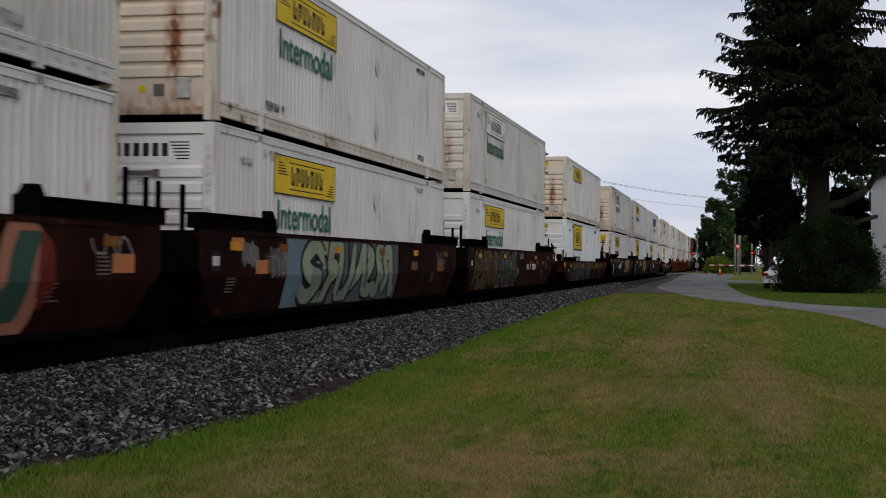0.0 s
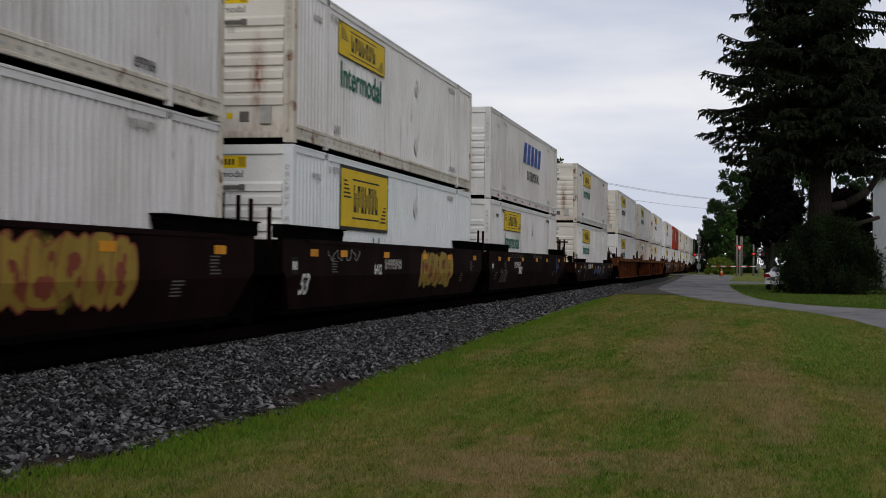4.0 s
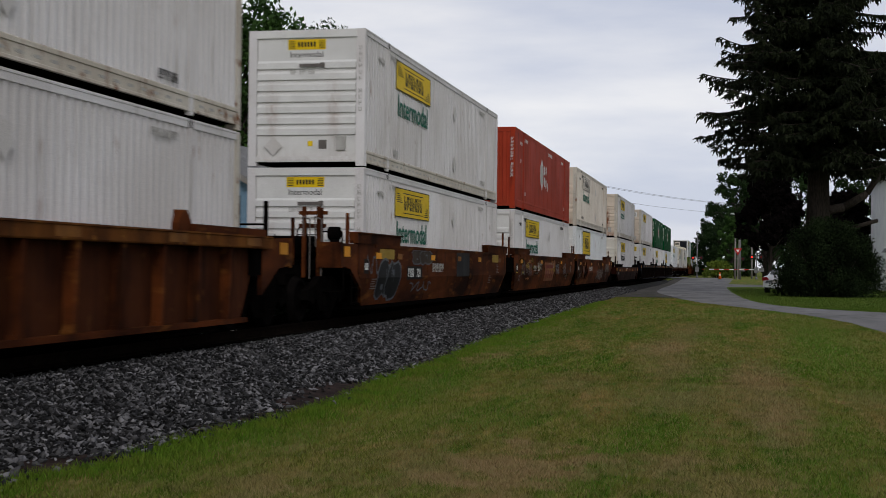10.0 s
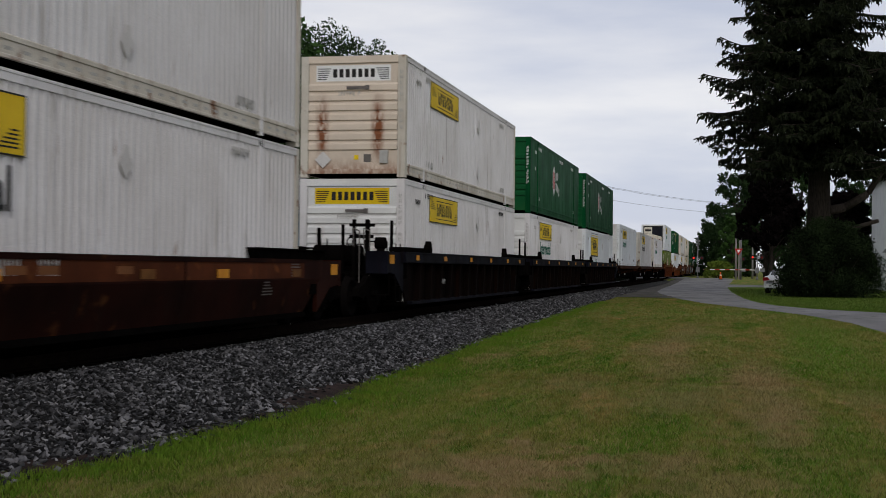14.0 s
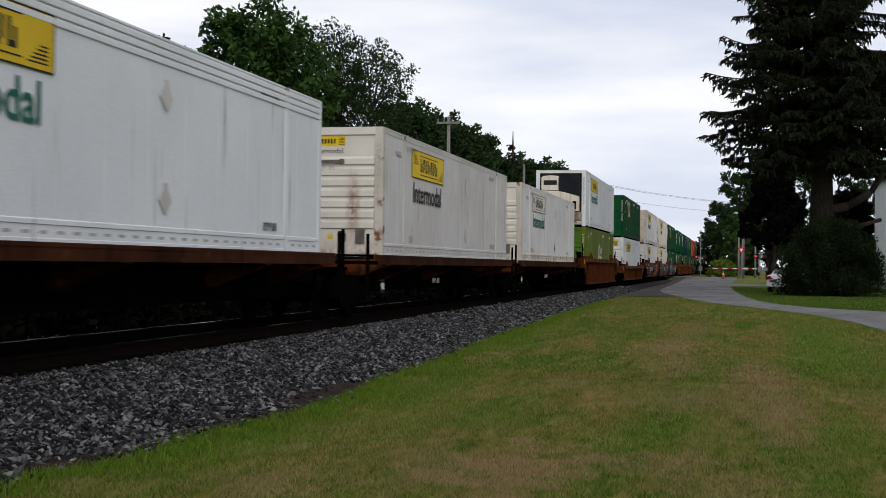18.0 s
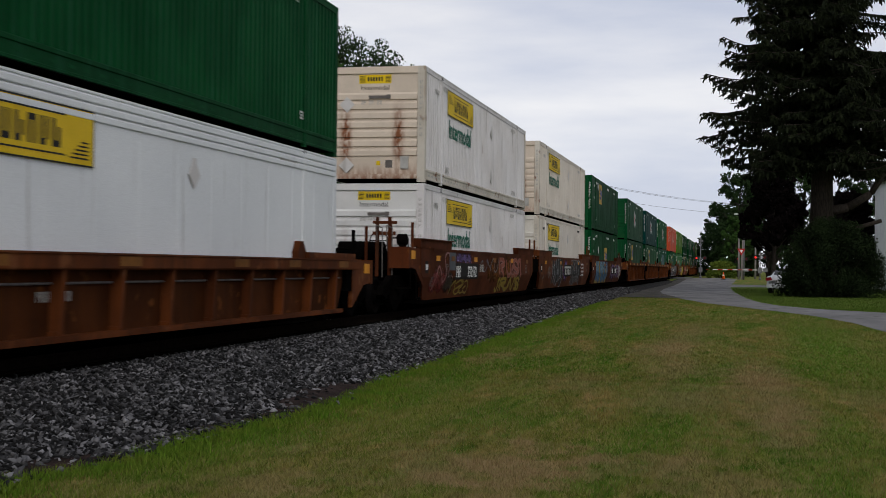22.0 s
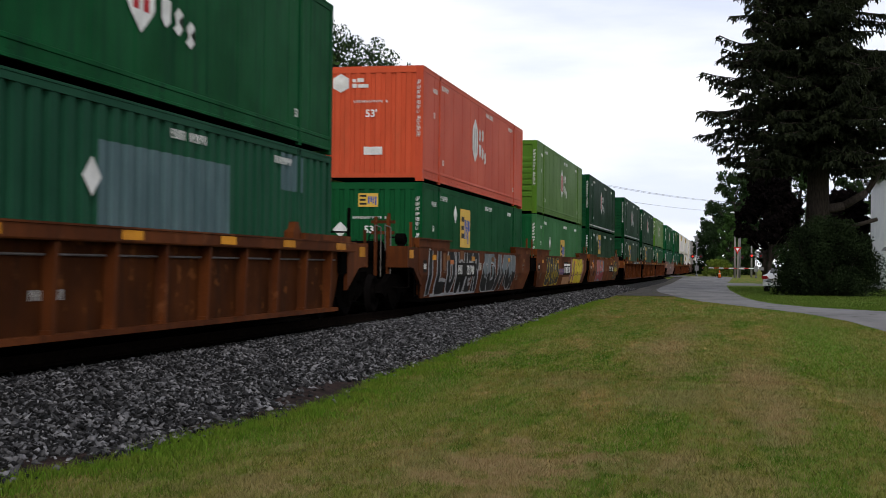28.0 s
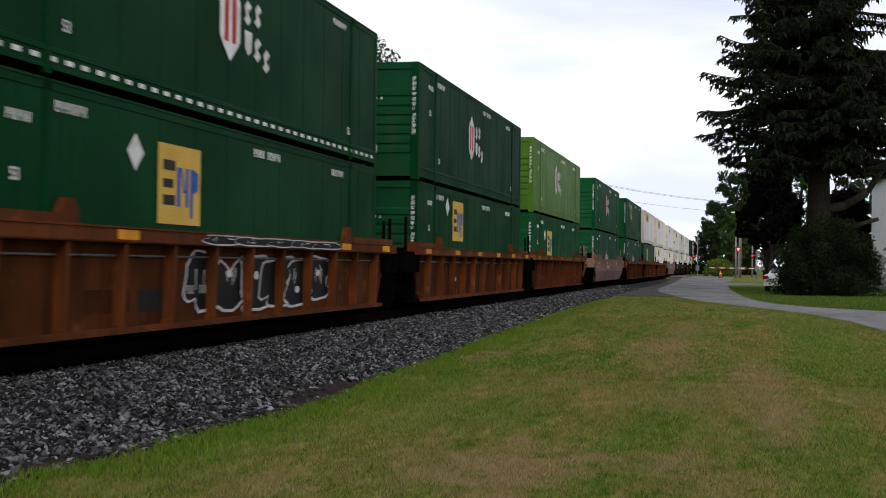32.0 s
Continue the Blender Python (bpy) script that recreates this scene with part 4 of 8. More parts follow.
        if spec.get("tag", True):
            shape("yellow_tag", bars_mesh("ytag", [(0, 0, 0.11, 0.11)], M_YELLOW, end=True), root, m=pose(0.04, -HY + 0.043, 0.42))
        for x, z in spec.get("diamonds", ()):
            shape("placard_holder", poly_mesh("diamond", [DIAMOND], M_FADEDINK if seed % 3 == 0 else M_GREYWHITE, 0.012, True), root, m=pose(x, -HY + 0.012, z))
        if spec.get("round", True):
            for z in (0.85, 2.1):
                shape("placard_holder", poly_mesh("sidediamond", [[(0, -0.2), (0.2, 0), (0.06, 0.17), (0.06, 0.24), (-0.06, 0.24), (-0.06, 0.17), (-0.2, 0)]], M_GREYWHITE, 0.010), root, "worn grey placard holder", pose(SX, -HY + 9.2, z - 0.15 * (z < 1)))
        if style == "reefer":
            # flat black plate; the recess's shade is only in its colour
            shape("unit_recess", kept("urec", lambda: Solid().box(-1.08, 1.08, -0.01, 0.03, 0.2, 2.74).mesh("unit_recess", M_GAP)), root, "dark plate behind the cooling unit, recess shade in its colour", m=pose(0, -HY + 0.01, 0))
            unit = shape("cooling_unit", kept("unit", lambda: Solid().prism([(-0.98, 0.78), (0.98, 0.78), (0.98, 1.52), (0.7, 1.60), (0.3, 1.72), (-0.1, 1.80), (-0.98, 1.84)], -0.30, 0.02, axis=1).prism([(-0.98, 1.88), (-0.10, 1.84), (-0.10, 2.58), (-0.5, 2.62), (-0.9, 2.58), (-0.98, 2.50)], -0.22, 0.02, axis=1).mesh("cooling_unit", M_UNIT)), root, "cream refrigeration unit cover", m=pose(0, -HY + 0.01, 0))
            shape("unit_grille", kept("ugrille", lambda: Solid().prism([(-0.06, 1.84), (0.35, 1.76), (0.72, 1.64), (1.0, 1.56), (1.0, 2.60), (0.05, 2.60), (-0.06, 2.50)], -0.30, -0.05, axis=1).mesh("unit_grille", M_NIGHTGRILLE)), unit, "black condenser grille")
            shape("grille_seam", kept("useam", lambda: Solid().box(0.52, 0.55, -0.308, -0.29, 1.72, 2.6).mesh("grille_seam", M_GAP)), unit)
            shape("unit_slot", kept("uslot", lambda: Solid().box(-0.86, -0.18, -0.235, -0.2, 2.12, 2.36).mesh("unit_slot", M_BLACK)), unit, "dark louvred slot")
            shape("lower_cowl", kept("cowl", lambda: Solid().box(-1.05, 1.05, -0.12, 0.02, 0.28, 0.74).box(-1.08, 1.08, -0.15, 0.02, 0.62, 0.74).mesh("lower_cowl", M_COWL)), unit, "grimy rust-stained lower cowl")
            shape("base_rail", kept("ubase", lambda: Solid().box(-1.08, 1.08, -0.14, 0.02, 0.12, 0.26).mesh("base_rail", M_RAILPAINT)), unit)
            shape("control_box", kept("ctl", lambda: Solid().box(0.66, 0.84, -0.36, -0.3, 0.85, 1.28).mesh("control_box", M_BROWN)), unit)
    elif kind == "carrier":
        shape("logo_shape", poly_mesh("swoosh", [[(0.1 + i * 0.9, 0.0), (0.75 + i * 0.9, 0.0), (0.95 + i * 0.9, 0.75), (0.35 + i * 0.9, 0.75)] for i in range(5)], M_INKBLUE), root, "bold blue logo strokes", pose(SX, -HY + 6.6, CH - 1.25))
        shape("lettering", letters("INTERMODAL", 0.5, M_BLACK), root, "painted word INTERMODAL", on_side(SX + 0.002, -HY + 7.6, CH - 1.85))
        k = Solid()
        k2 = Solid()
        for i in range(18):
            (k if i % 2 else k2).box(0, 0.003, 0.5 + i * 0.85, 0.5 + i * 0.85 + 0.28, 0.12, 0.19)
        fine("reflective_tape", kept("tape_r", lambda: k.mesh("reflective_tape", M_INKRED)), root, m=pose(HX + 0.002, -HY, 0))
        fine("reflective_tape", kept("tape_w", lambda: k2.mesh("reflective_tape", M_INKWHITE)), root, m=pose(HX + 0.002, -HY, 0))
        marks(root, M_FADEDINK, seed)
    else:
        marks(root, M_INKWHITE, seed, False)
        if kind == "hub":
            y, z = -HY + spec.get("at", 6.8), CH - 1.25 + spec.get("drop", 0)
            badge = shape("badge", poly_mesh("hex", [HEX], M_INKWHITE), root, "white six-sided badge", pose(SX, y, z))
            ey = -HY + (0.009 if style in ("plain", "fluted") else 0.043)
            tint = M_INKRED if spec.get("tint", "red") == "red" else M_FADEDINK
            fine("badge_bar", bars_mesh("hub_h", [(-0.24, -0.36, -0.07, 0.36), (0.07, -0.36, 0.24, 0.36)], tint), badge, m=pose(0.003, 0, 0))
            fine("logo_block", poly_mesh("hub_t", [[(a + p * 0.34, c + q * 0.40) for p, q in GLYPHS[g]] for a, c, g in ((0.0, 0.02, 0), (0.46, 0.05, 0), (0.04, -0.46, 2), (0.46, -0.50, 0), (0.88, -0.62, 0))], M_INKWHITE), root, m=pose(SX, y + 0.58, z))
            shape("end_badge", poly_mesh("hexend", [HEX_END], M_INKWHITE, 0.003, True), root, m=pose(-0.85, ey, CH - 0.42))
            fine("end_block", bars_mesh("hubend_t", [(0, 0.02, 0.1, 0.1), (0.13, 0.02, 0.3, 0.12), (0, -0.12, 0.12, -0.02), (0.15, -0.12, 0.42, -0.03)], M_INKWHITE, end=True), root, m=pose(-0.55, ey, CH - 0.42))
        else:
            y, z = -HY + spec.get("at", 4.0), spec.get("z", 1.25)
            if spec.get("emblem", True):
                plate = shape("logo_panel", bars_mesh("emp_p", [(0, 0, 1.45, 1.1)], M_EMBLEM), root, "yellow square emblem", pose(SX, y, z))
                fine("logo_mark", bars_mesh("emp_b", [(0.16, 0.26, 0.56, 0.40), (0.16, 0.50, 0.50, 0.62), (0.16, 0.74, 0.56, 0.88)], M_BLACK), plate, m=pose(0.003, 0, 0))
                fine("logo_mark", poly_mesh("emp_s", [[(0.62, 0.25), (0.74, 0.25), (0.74, 0.80), (0.62, 0.80)], [(0.74, 0.80), (0.84, 0.45), (0.92, 0.45), (0.80, 0.80)], [(0.92, 0.25), (1.02, 0.25), (1.02, 0.80), (0.92, 0.80)], [(1.08, 0.10), (1.18, 0.10), (1.18, 0.80), (1.08, 0.80)], [(1.18, 0.45), (1.36, 0.50), (1.36, 0.75), (1.18, 0.80)]], M_INKBLUE), plate, m=pose(0.003, 0, 0))
                shape("placard_holder", poly_mesh("diamond_side", [[(0, -0.24), (0.24, 0), (0, 0.24), (-0.24, 0)]], M_INKWHITE, 0.008), root, m=pose(SX, y - spec.get("dia", 0.70), z + 0.90))
            shape("placard_holder", poly_mesh("diamond", [DIAMOND], M_INKWHITE, 0.012, True), root, "white diamond placard", pose(-0.82, -HY + 0.011, 1.7))
            p = shape("end_label", bars_mesh("emp_e", [(-0.26, 0, 0.26, 0.34)], M_EMBLEM, end=True), root, m=pose(-0.1, -HY + 0.004, CH - 0.62))
            fine("label_mark", bars_mesh("emp_eb", [(-0.22, 0.05, -0.04, 0.10), (-0.22, 0.15, -0.06, 0.20), (-0.22, 0.25, -0.04, 0.30)], M_BLACK, end=True), p, m=pose(0, -0.003, 0))
            fine("label_mark", bars_mesh("emp_es", [(0.0, 0.08, 0.04, 0.26), (0.06, 0.12, 0.10, 0.26), (0.12, 0.08, 0.15, 0.26), (0.18, 0.04, 0.22, 0.26)], M_INKBLUE, end=True), p, m=pose(0, -0.003, 0))
        fine("stencil", bars_mesh("upno", number_bars(77, 1.3, 0.13, 10), M_INKWHITE), root, m=pose(SX, -HY + 8.6, CH - 0.35))
        shape("lettering", letters("53'", 0.26, M_INKWHITE, 0.006), root, "white painted 53'", on_end(-0.2, -HY + 0.004, CH - 1.28))
        shape("data_sheet", bars_mesh("sheet53", [(-0.28, 0, 0.2, 0.20)], M_INKWHITE, end=True), root, m=pose(0.05, -HY + 0.004, 0.66))
        fine("stencil", bars_mesh("warn", number_bars(61, 0.9, 0.06, 14), M_INKWHITE, end=True), root, m=pose(-0.5, -HY + 0.004, CH - 0.92))
        k3 = []
        for i in (0, 1, 2, 3, 5, 6, 7, 8, 9, 10, 11):
            k3 += [(0, i * 0.12, 0.018, i * 0.12 + 0.08), (0.055, i * 0.12 + 0.03 * (i % 2), 0.07, i * 0.12 + 0.08), (0.018, i * 0.12 + (0.0 if i % 3 else 0.064), 0.055, i * 0.12 + (0.016 if i % 3 else 0.08))]
        fine("stencil", bars_mesh("upr53", k3, M_FADEDINK, end=True), root, m=pose(HX - 0.16, EY, 1.1))
        for z, y in ((0.55, -HY + 2.3), (1.7, -HY + 1.2), (0.5, HY - 2.3)):
            shape("lettering", letters("53", 0.20, M_INKWHITE, 0.004), root, "white painted 53", on_side(SX, y, z))
    for i, j, z0, z1 in spec.get("patches", ()):
        v, f = flute_panel(HX - 0.009, -HY + 0.16 + i * WIDE, -HY + 0.16 + j * WIDE, z0, z1, 0.08, 1, WIDE, 0.5)
        shape("paint_patch", mesh("paint_patch", v, f, M_PATCH), root, "grey-blue repainted patch", pose(0.0, -0.004, 0))
    if spec.get("patches"):
        shape("placard_holder", poly_mesh("diamond_side", [[(0, -0.24), (0.24, 0), (0, 0.24), (-0.24, 0)]], M_INKWHITE, 0.008), root, "white diamond placard", pose(SX, -HY + 6.3, 1.86))
    return root


# ---- well cars ----
def blob(rnd, cx, cz, rx, rz, n=16, rough=0.25):
    return [(cx + rx * math.cos(a) * (1 + rnd.uniform(-rough, rough)), cz + rz * math.sin(a) * (1 + rnd.uniform(-rough, rough))) for a in (2 * math.pi * i / n for i in range(n))]


def stroke(path, r):
    """A thick band along a path, as one outline."""
    left, right = [], []
    for i, p in enumerate(path):
        a, c = Vector(path[max(0, i - 1)]), Vector(path[min(len(path) - 1, i + 1)])
        d = (c - a).normalized()
        n = Vector((-d.y, d.x)) * r
        if i == 0:
            p = Vector(p) - d * r * 0.8
        elif i == len(path) - 1:
            p = Vector(p) + d * r * 0.8
        p = Vector(p)
        left.append(p + n)
        right.append(p - n)
    return left, right


def band(path, r, x0, x1):
    """A closed solid of a thick band, drawn out in x."""
    left, right = stroke(path, r)
    n = len(left)
    k = Solid()
    k.v = [(x, p.x, p.y) for x in (x0, x1) for p in left + right]
    m = 2 * n
    for o, flip in ((0, True), (m, False)):
        for i in range(n - 1):
            q = (o + i, o + i + 1, o + n + i + 1, o + n + i)
            k.f.append(q[::-1] if flip else q)
    ring = list(range(n)) + list(range(2 * n - 1, n - 1, -1))
    k.f += [(ring[i], ring[(i + 1) % m], ring[(i + 1) % m] + m, ring[i] + m) for i in range(m)]
    return k


def patch(root, x, y0, z0, y1, z1, material, label="repainted patch"):
    shape("paint_patch", bars_mesh(("patch", y0, z0, y1, z1), [(y0, z0, y1, z1)], material, 0.002), root, label, pose(x, 0, 0))


def graffiti(root, x, y0, z0, w, h, fill, line, seed, count=5, back=None, lean=0.12, rim=0.045, shade=None, cut=0.5):
    """Fat sprayed shapes that crowd each other, with a rim, eyes and streaks; they spell nothing."""
    rnd = random.Random(seed)
    step = w / count
    if back:
        n = 40
        ring = []
        for i in range(n):
            a = 2 * math.pi * i / n
            c, d = math.cos(a), math.sin(a)
            g = 1 + 0.10 * noise.noise((c * 2.2 + seed, d * 2.2, 1.0))
            ring.append((y0 + w * 0.5 + math.copysign(abs(c) ** 0.35, c) * w * 0.55 * g, z0 + h * 0.5 + math.copysign(abs(d) ** 0.35, d) * h * 0.5 * min(g, 1.0)))
        shape("graffiti_cloud", Solid().prism(ring, 0, 0.0015).mesh("graffiti", back), root, "sprayed cloud of paint", pose(x, 0, 0))
    for i in range(count):
        cy, cz = y0 + step * (i + 0.5), z0 + h * 0.5 + rnd.uniform(-0.03, 0.03) * h
        a, b = step * rnd.uniform(0.56, 0.76), h * 0.5 * rnd.uniform(0.84, 0.98) - rim
        bite, deep, wide = rnd.choice((0.5, 1.5, 1.5, 0.0, 1.0)) * math.pi + rnd.uniform(-0.2, 0.2), rnd.uniform(0.35, 0.62) * cut * 1.6, rnd.uniform(0.28, 0.42)
        tilt, p = lean + rnd.uniform(-0.22, 0.22), rnd.uniform(0.42, 0.85)
        bite2 = bite + rnd.uniform(0.8, 1.4) * math.pi
        out, inn = [], []
        n = 26
        for j in range(n):
            t = 2 * math.pi * j / n
            c, d = math.cos(t), math.sin(t)
            u, v = math.copysign(abs(c) ** p, c), math.copysign(abs(d) ** p, d)
            gap = abs((t - bite + math.pi) % (2 * math.pi) - math.pi)
            k = 1 - deep * max(0.0, 1 - gap / wide)
            k -= 0.75 * deep * max(0.0, 1 - abs((t - bite2 + math.pi) % (2 * math.pi) - math.pi) / 0.34)
            k *= 1 + 0.20 * noise.noise((c * 1.7 + seed * 3.1, d * 1.7, i * 2.3))
            for ring, grow in ((out, rim), (inn, 0.0)):
                yy, zz = u * (a * k + grow), v * (b * k + grow)
                ring.append((cy + yy + tilt * zz, min(cz + zz, z0 + h)))
        d0 = 0.003 + 0.0016 * i
        o = shape("graffiti_shape", Solid().prism(out, 0, d0).mesh("graffiti", line), root, "sprayed graffiti shape", pose(x, 0, 0))
        shape("graffiti_fill", Solid().prism(inn, 0, d0 + 0.0006).mesh("graffiti", fill), o)
        k = Solid()
        if rnd.random() < 0.75:
            ey, ez = cy + rnd.uniform(-0.2, 0.2) * a, cz + rnd.choice((-0.35, 0.3, 0.38)) * b
            k.prism([(ey + tilt * (ez - cz) + math.cos(q) * a * 0.17, ez + math.sin(q) * b * 0.17) for q in (2 * math.pi * j / 10 for j in range(10))], 0, d0 + 0.0011)
        for j in range(3):
            sy, z1 = cy + rnd.uniform(-0.62, 0.62) * a, cz + rnd.uniform(0.1, 0.8) * b
            z2 = z1 - b * rnd.uniform(0.4, 0.9)
            k.prism([(sy + tilt * (z2 - cz), z2), (sy + 0.02 + tilt * (z2 - cz), z2), (sy + 0.035 + tilt * (z1 - cz), z1), (sy + tilt * (z1 - cz), z1)], 0, d0 + 0.0009)
        fine("graffiti_detail", k.mesh("graffiti", line), o)
        if shade:
            k2 = Solid()
            for j in range(3):
                sy, sz = cy + rnd.uniform(-0.45, 0.45) * a, cz - b * rnd.uniform(-0.3, 0.62)
                k2.prism(blob(rnd, sy + tilt * (sz - cz), sz, a * rnd.uniform(0.18, 0.36), b * rnd.uniform(0.14, 0.34), 11, 0.3), 0, d0 + 0.0007 + 0.0001 * j)
            fine("graffiti_shade", k2.mesh("graffiti", shade), o)


GLYPHS = (((0.95, 0.82), (0.5, 1.0), (0.08, 0.74), (0.5, 0.52), (0.92, 0.28), (0.5, 0.02), (0.0, 0.2)), ((0.0, 0.0), (0.22, 0.6), (0.45, 1.0), (0.66, 0.62), (0.98, 0.02)),
          ((0.02, 1.0), (0.06, 0.3), (0.45, 0.02), (0.9, 0.25), (0.95, 1.0)), ((0.06, 0.0), (0.08, 0.92), (0.6, 1.0), (0.88, 0.72), (0.34, 0.48), (0.7, 0.3), (1.0, 0.0)),
          ((0.9, 0.9), (0.35, 1.0), (0.04, 0.5), (0.35, 0.02), (0.95, 0.12), (0.9, 0.5), (0.5, 0.52)), ((0.0, 0.15), (0.3, 0.0), (0.45, 0.5), (0.4, 1.0), (0.95, 0.85), (0.75, 0.45), (1.0, 0.1)))


def ribbon(path, width, d, lo, hi):
    """A flat stroke of paint along a smooth path, swelling in the middle, cut to the height of the side."""
    pts = []
    for i in range(len(path) - 1):
        p = [Vector(path[max(0, min(len(path) - 1, i + j))]) for j in (-1, 0, 1, 2)]
        for q in range(7):
            u = q / 7
            pts.append(0.5 * (2 * p[1] + (p[2] - p[0]) * u + (2 * p[0] - 5 * p[1] + 4 * p[2] - p[3]) * u * u + (3 * p[1] - p[0] - 3 * p[2] + p[3]) * u ** 3))
    pts.append(Vector(path[-1]))
    rows = []
    for i, c in enumerate(pts):
        t = pts[min(i + 1, len(pts) - 1)] - pts[max(i - 1, 0)]
        t.normalize()
        g = width * (0.82 + 0.22 * math.sin(math.pi * i / (len(pts) - 1)))
        rows.append([(d, c.x - t.y * g * k, min(hi, max(lo, c.y + t.x * g * k))) for k in (-1, 0, 1)])
    return rows


def strokes(root, x, paths, width, rim, fill, line, lower=None, split=1.24, lo=0.67, hi=1.92):
    """Letter-like fat sprayed strokes with a rim, each over the one before; the lower part may have another paint."""
    for i, path in enumerate(paths):
        d = 0.003 + 0.0014 * i
        o = shape("graffiti_shape", Solid().sheet(ribbon(path, width + rim, d, lo, hi)).mesh("graffiti", line), root, "sprayed graffiti stroke", pose(x, 0, 0))
        rows = ribbon(path, width, d + 0.0006, lo + rim * 0.5, hi - rim * 0.5)
        runs = [[rows[0]]]
        for a, b in zip(rows, rows[1:]):
            runs[-1].append(b)
            if lower and (a[1][2] > split) != (b[1][2] > split):
                runs.append([b])
        for run in runs:
            if len(run) > 1:
                deep = lower and sum(q[1][2] for q in run) / len(run) < split
                shape("graffiti_fill", Solid().sheet(run).mesh("graffiti", lower if deep else fill), o)


def wild(root, x, y0, z0, w, h, count, width, rim, fill, line, seed, lower=None, split=1.24):
    """A row of interlocking fat strokes that spell nothing."""
    rnd = random.Random(seed)
    step, paths = w / count, []
    for i in range(count):
        g = GLYPHS[(seed + i * 5 + rnd.randrange(2)) % len(GLYPHS)]
        tilt, wide, off = rnd.uniform(-0.35, 0.45), rnd.uniform(1.0, 1.55), rnd.uniform(-0.3, 0.05)
        if rnd.random() < 0.4:
            g = tuple((1 - u, v) for u, v in g)
        paths.append([(min(y0 + w, max(y0, y0 + step * (i + off + wide * u) + tilt * step * (v - 0.5) + rnd.uniform(-0.1, 0.1) * step)), z0 + 0.10 * h + 0.8 * h * v + rnd.uniform(-0.08, 0.08) * h) for u, v in g])
    rnd.shuffle(paths)
    strokes(root, x, paths, width, rim, fill, line, lower, split, z0, z0 + h)


def scribble(root, x, y0, z0, w, h, material, seed, n=10, t=0.016):
    """A looping sprayed line."""
    rnd = random.Random(seed)
    k = Solid()
    a1, a2, p1, p2 = rnd.uniform(0.5, 1.1), rnd.uniform(0.7, 1.3), rnd.uniform(0, 6), rnd.uniform(0, 6)
    pts = []
    m = n * 4
    for i in range(m + 1):
        u = i / m
        c = u * n * 1.9
        pts.append((y0 + w * min(1.0, max(0.0, u + 0.7 / n * math.sin(c * a2 + p1))), z0 + h * min(1.0, max(0.0, 0.5 + 0.36 * math.sin(c * a1 + p2) + 0.24 * noise.noise((c * 0.8, seed * 1.7, 0.0))))))
    for i, ((ya, za), (yb, zb)) in enumerate(zip(pts, pts[1:])):
        d = math.hypot(yb - ya, zb - za) or 1.0
        ny, nz = -(zb - za) / d * t, (yb - ya) / d * t
        k.prism([(ya + ny, za + nz), (yb + ny, zb + nz), (yb - ny, zb - nz), (ya - ny, za - nz)], 0, 0.003 + 0.00004 * i)
    fine("sprayed_line", k.mesh("scribble", material), root, "thin sprayed line", pose(x, 0, 0))


def spray(name, col, var=0.8):
    return surf(name, col, tuple(c * var for c in col), 1.6, 0.6, spots=(tuple(c * 0.55 for c in col), 0.66))


G_GREEN = spray("spray_sage", (0.26, 0.30, 0.20))
G_BLUEGREY = spray("spray_blue_grey", (0.13, 0.19, 0.22))
G_BLACK = spray("spray_black", (0.0075, 0.0075, 0.0085))
G_WHITE = spray("spray_white", (0.55, 0.54, 0.52))
G_YELLOW = spray("spray_yellow", (0.55, 0.42, 0.03))
G_ORANGE = spray("spray_orange", (0.50, 0.17, 0.06))
G_SALMON = spray("spray_salmon", (0.33, 0.135, 0.085))
G_PURPLE = spray("spray_purple", (0.11, 0.072, 0.17))
G_RED = spray("spray_red", (0.36, 0.07, 0.06))
G_DARKGREEN = spray("spray_dark_green", (0.03, 0.07, 0.05))

SIDE_X = 1.46


def wheel_mesh():
    k = Solid()
    rings = ((0.0, 0.46), (0.025, 0.46), (0.03, 0.425), (0.13, 0.42), (0.13, 0.35), (0.08, 0.33), (0.08, 0.14), (0.15, 0.12), (0.15, 0.0))
    n = 24
    k.sheet([[(x, r * math.cos(a), r * math.sin(a)) for a in (2 * math.pi * i / n for i in range(n + 1))] for x, r in rings])
    return k.mesh("wheel", M_WHEEL, True)


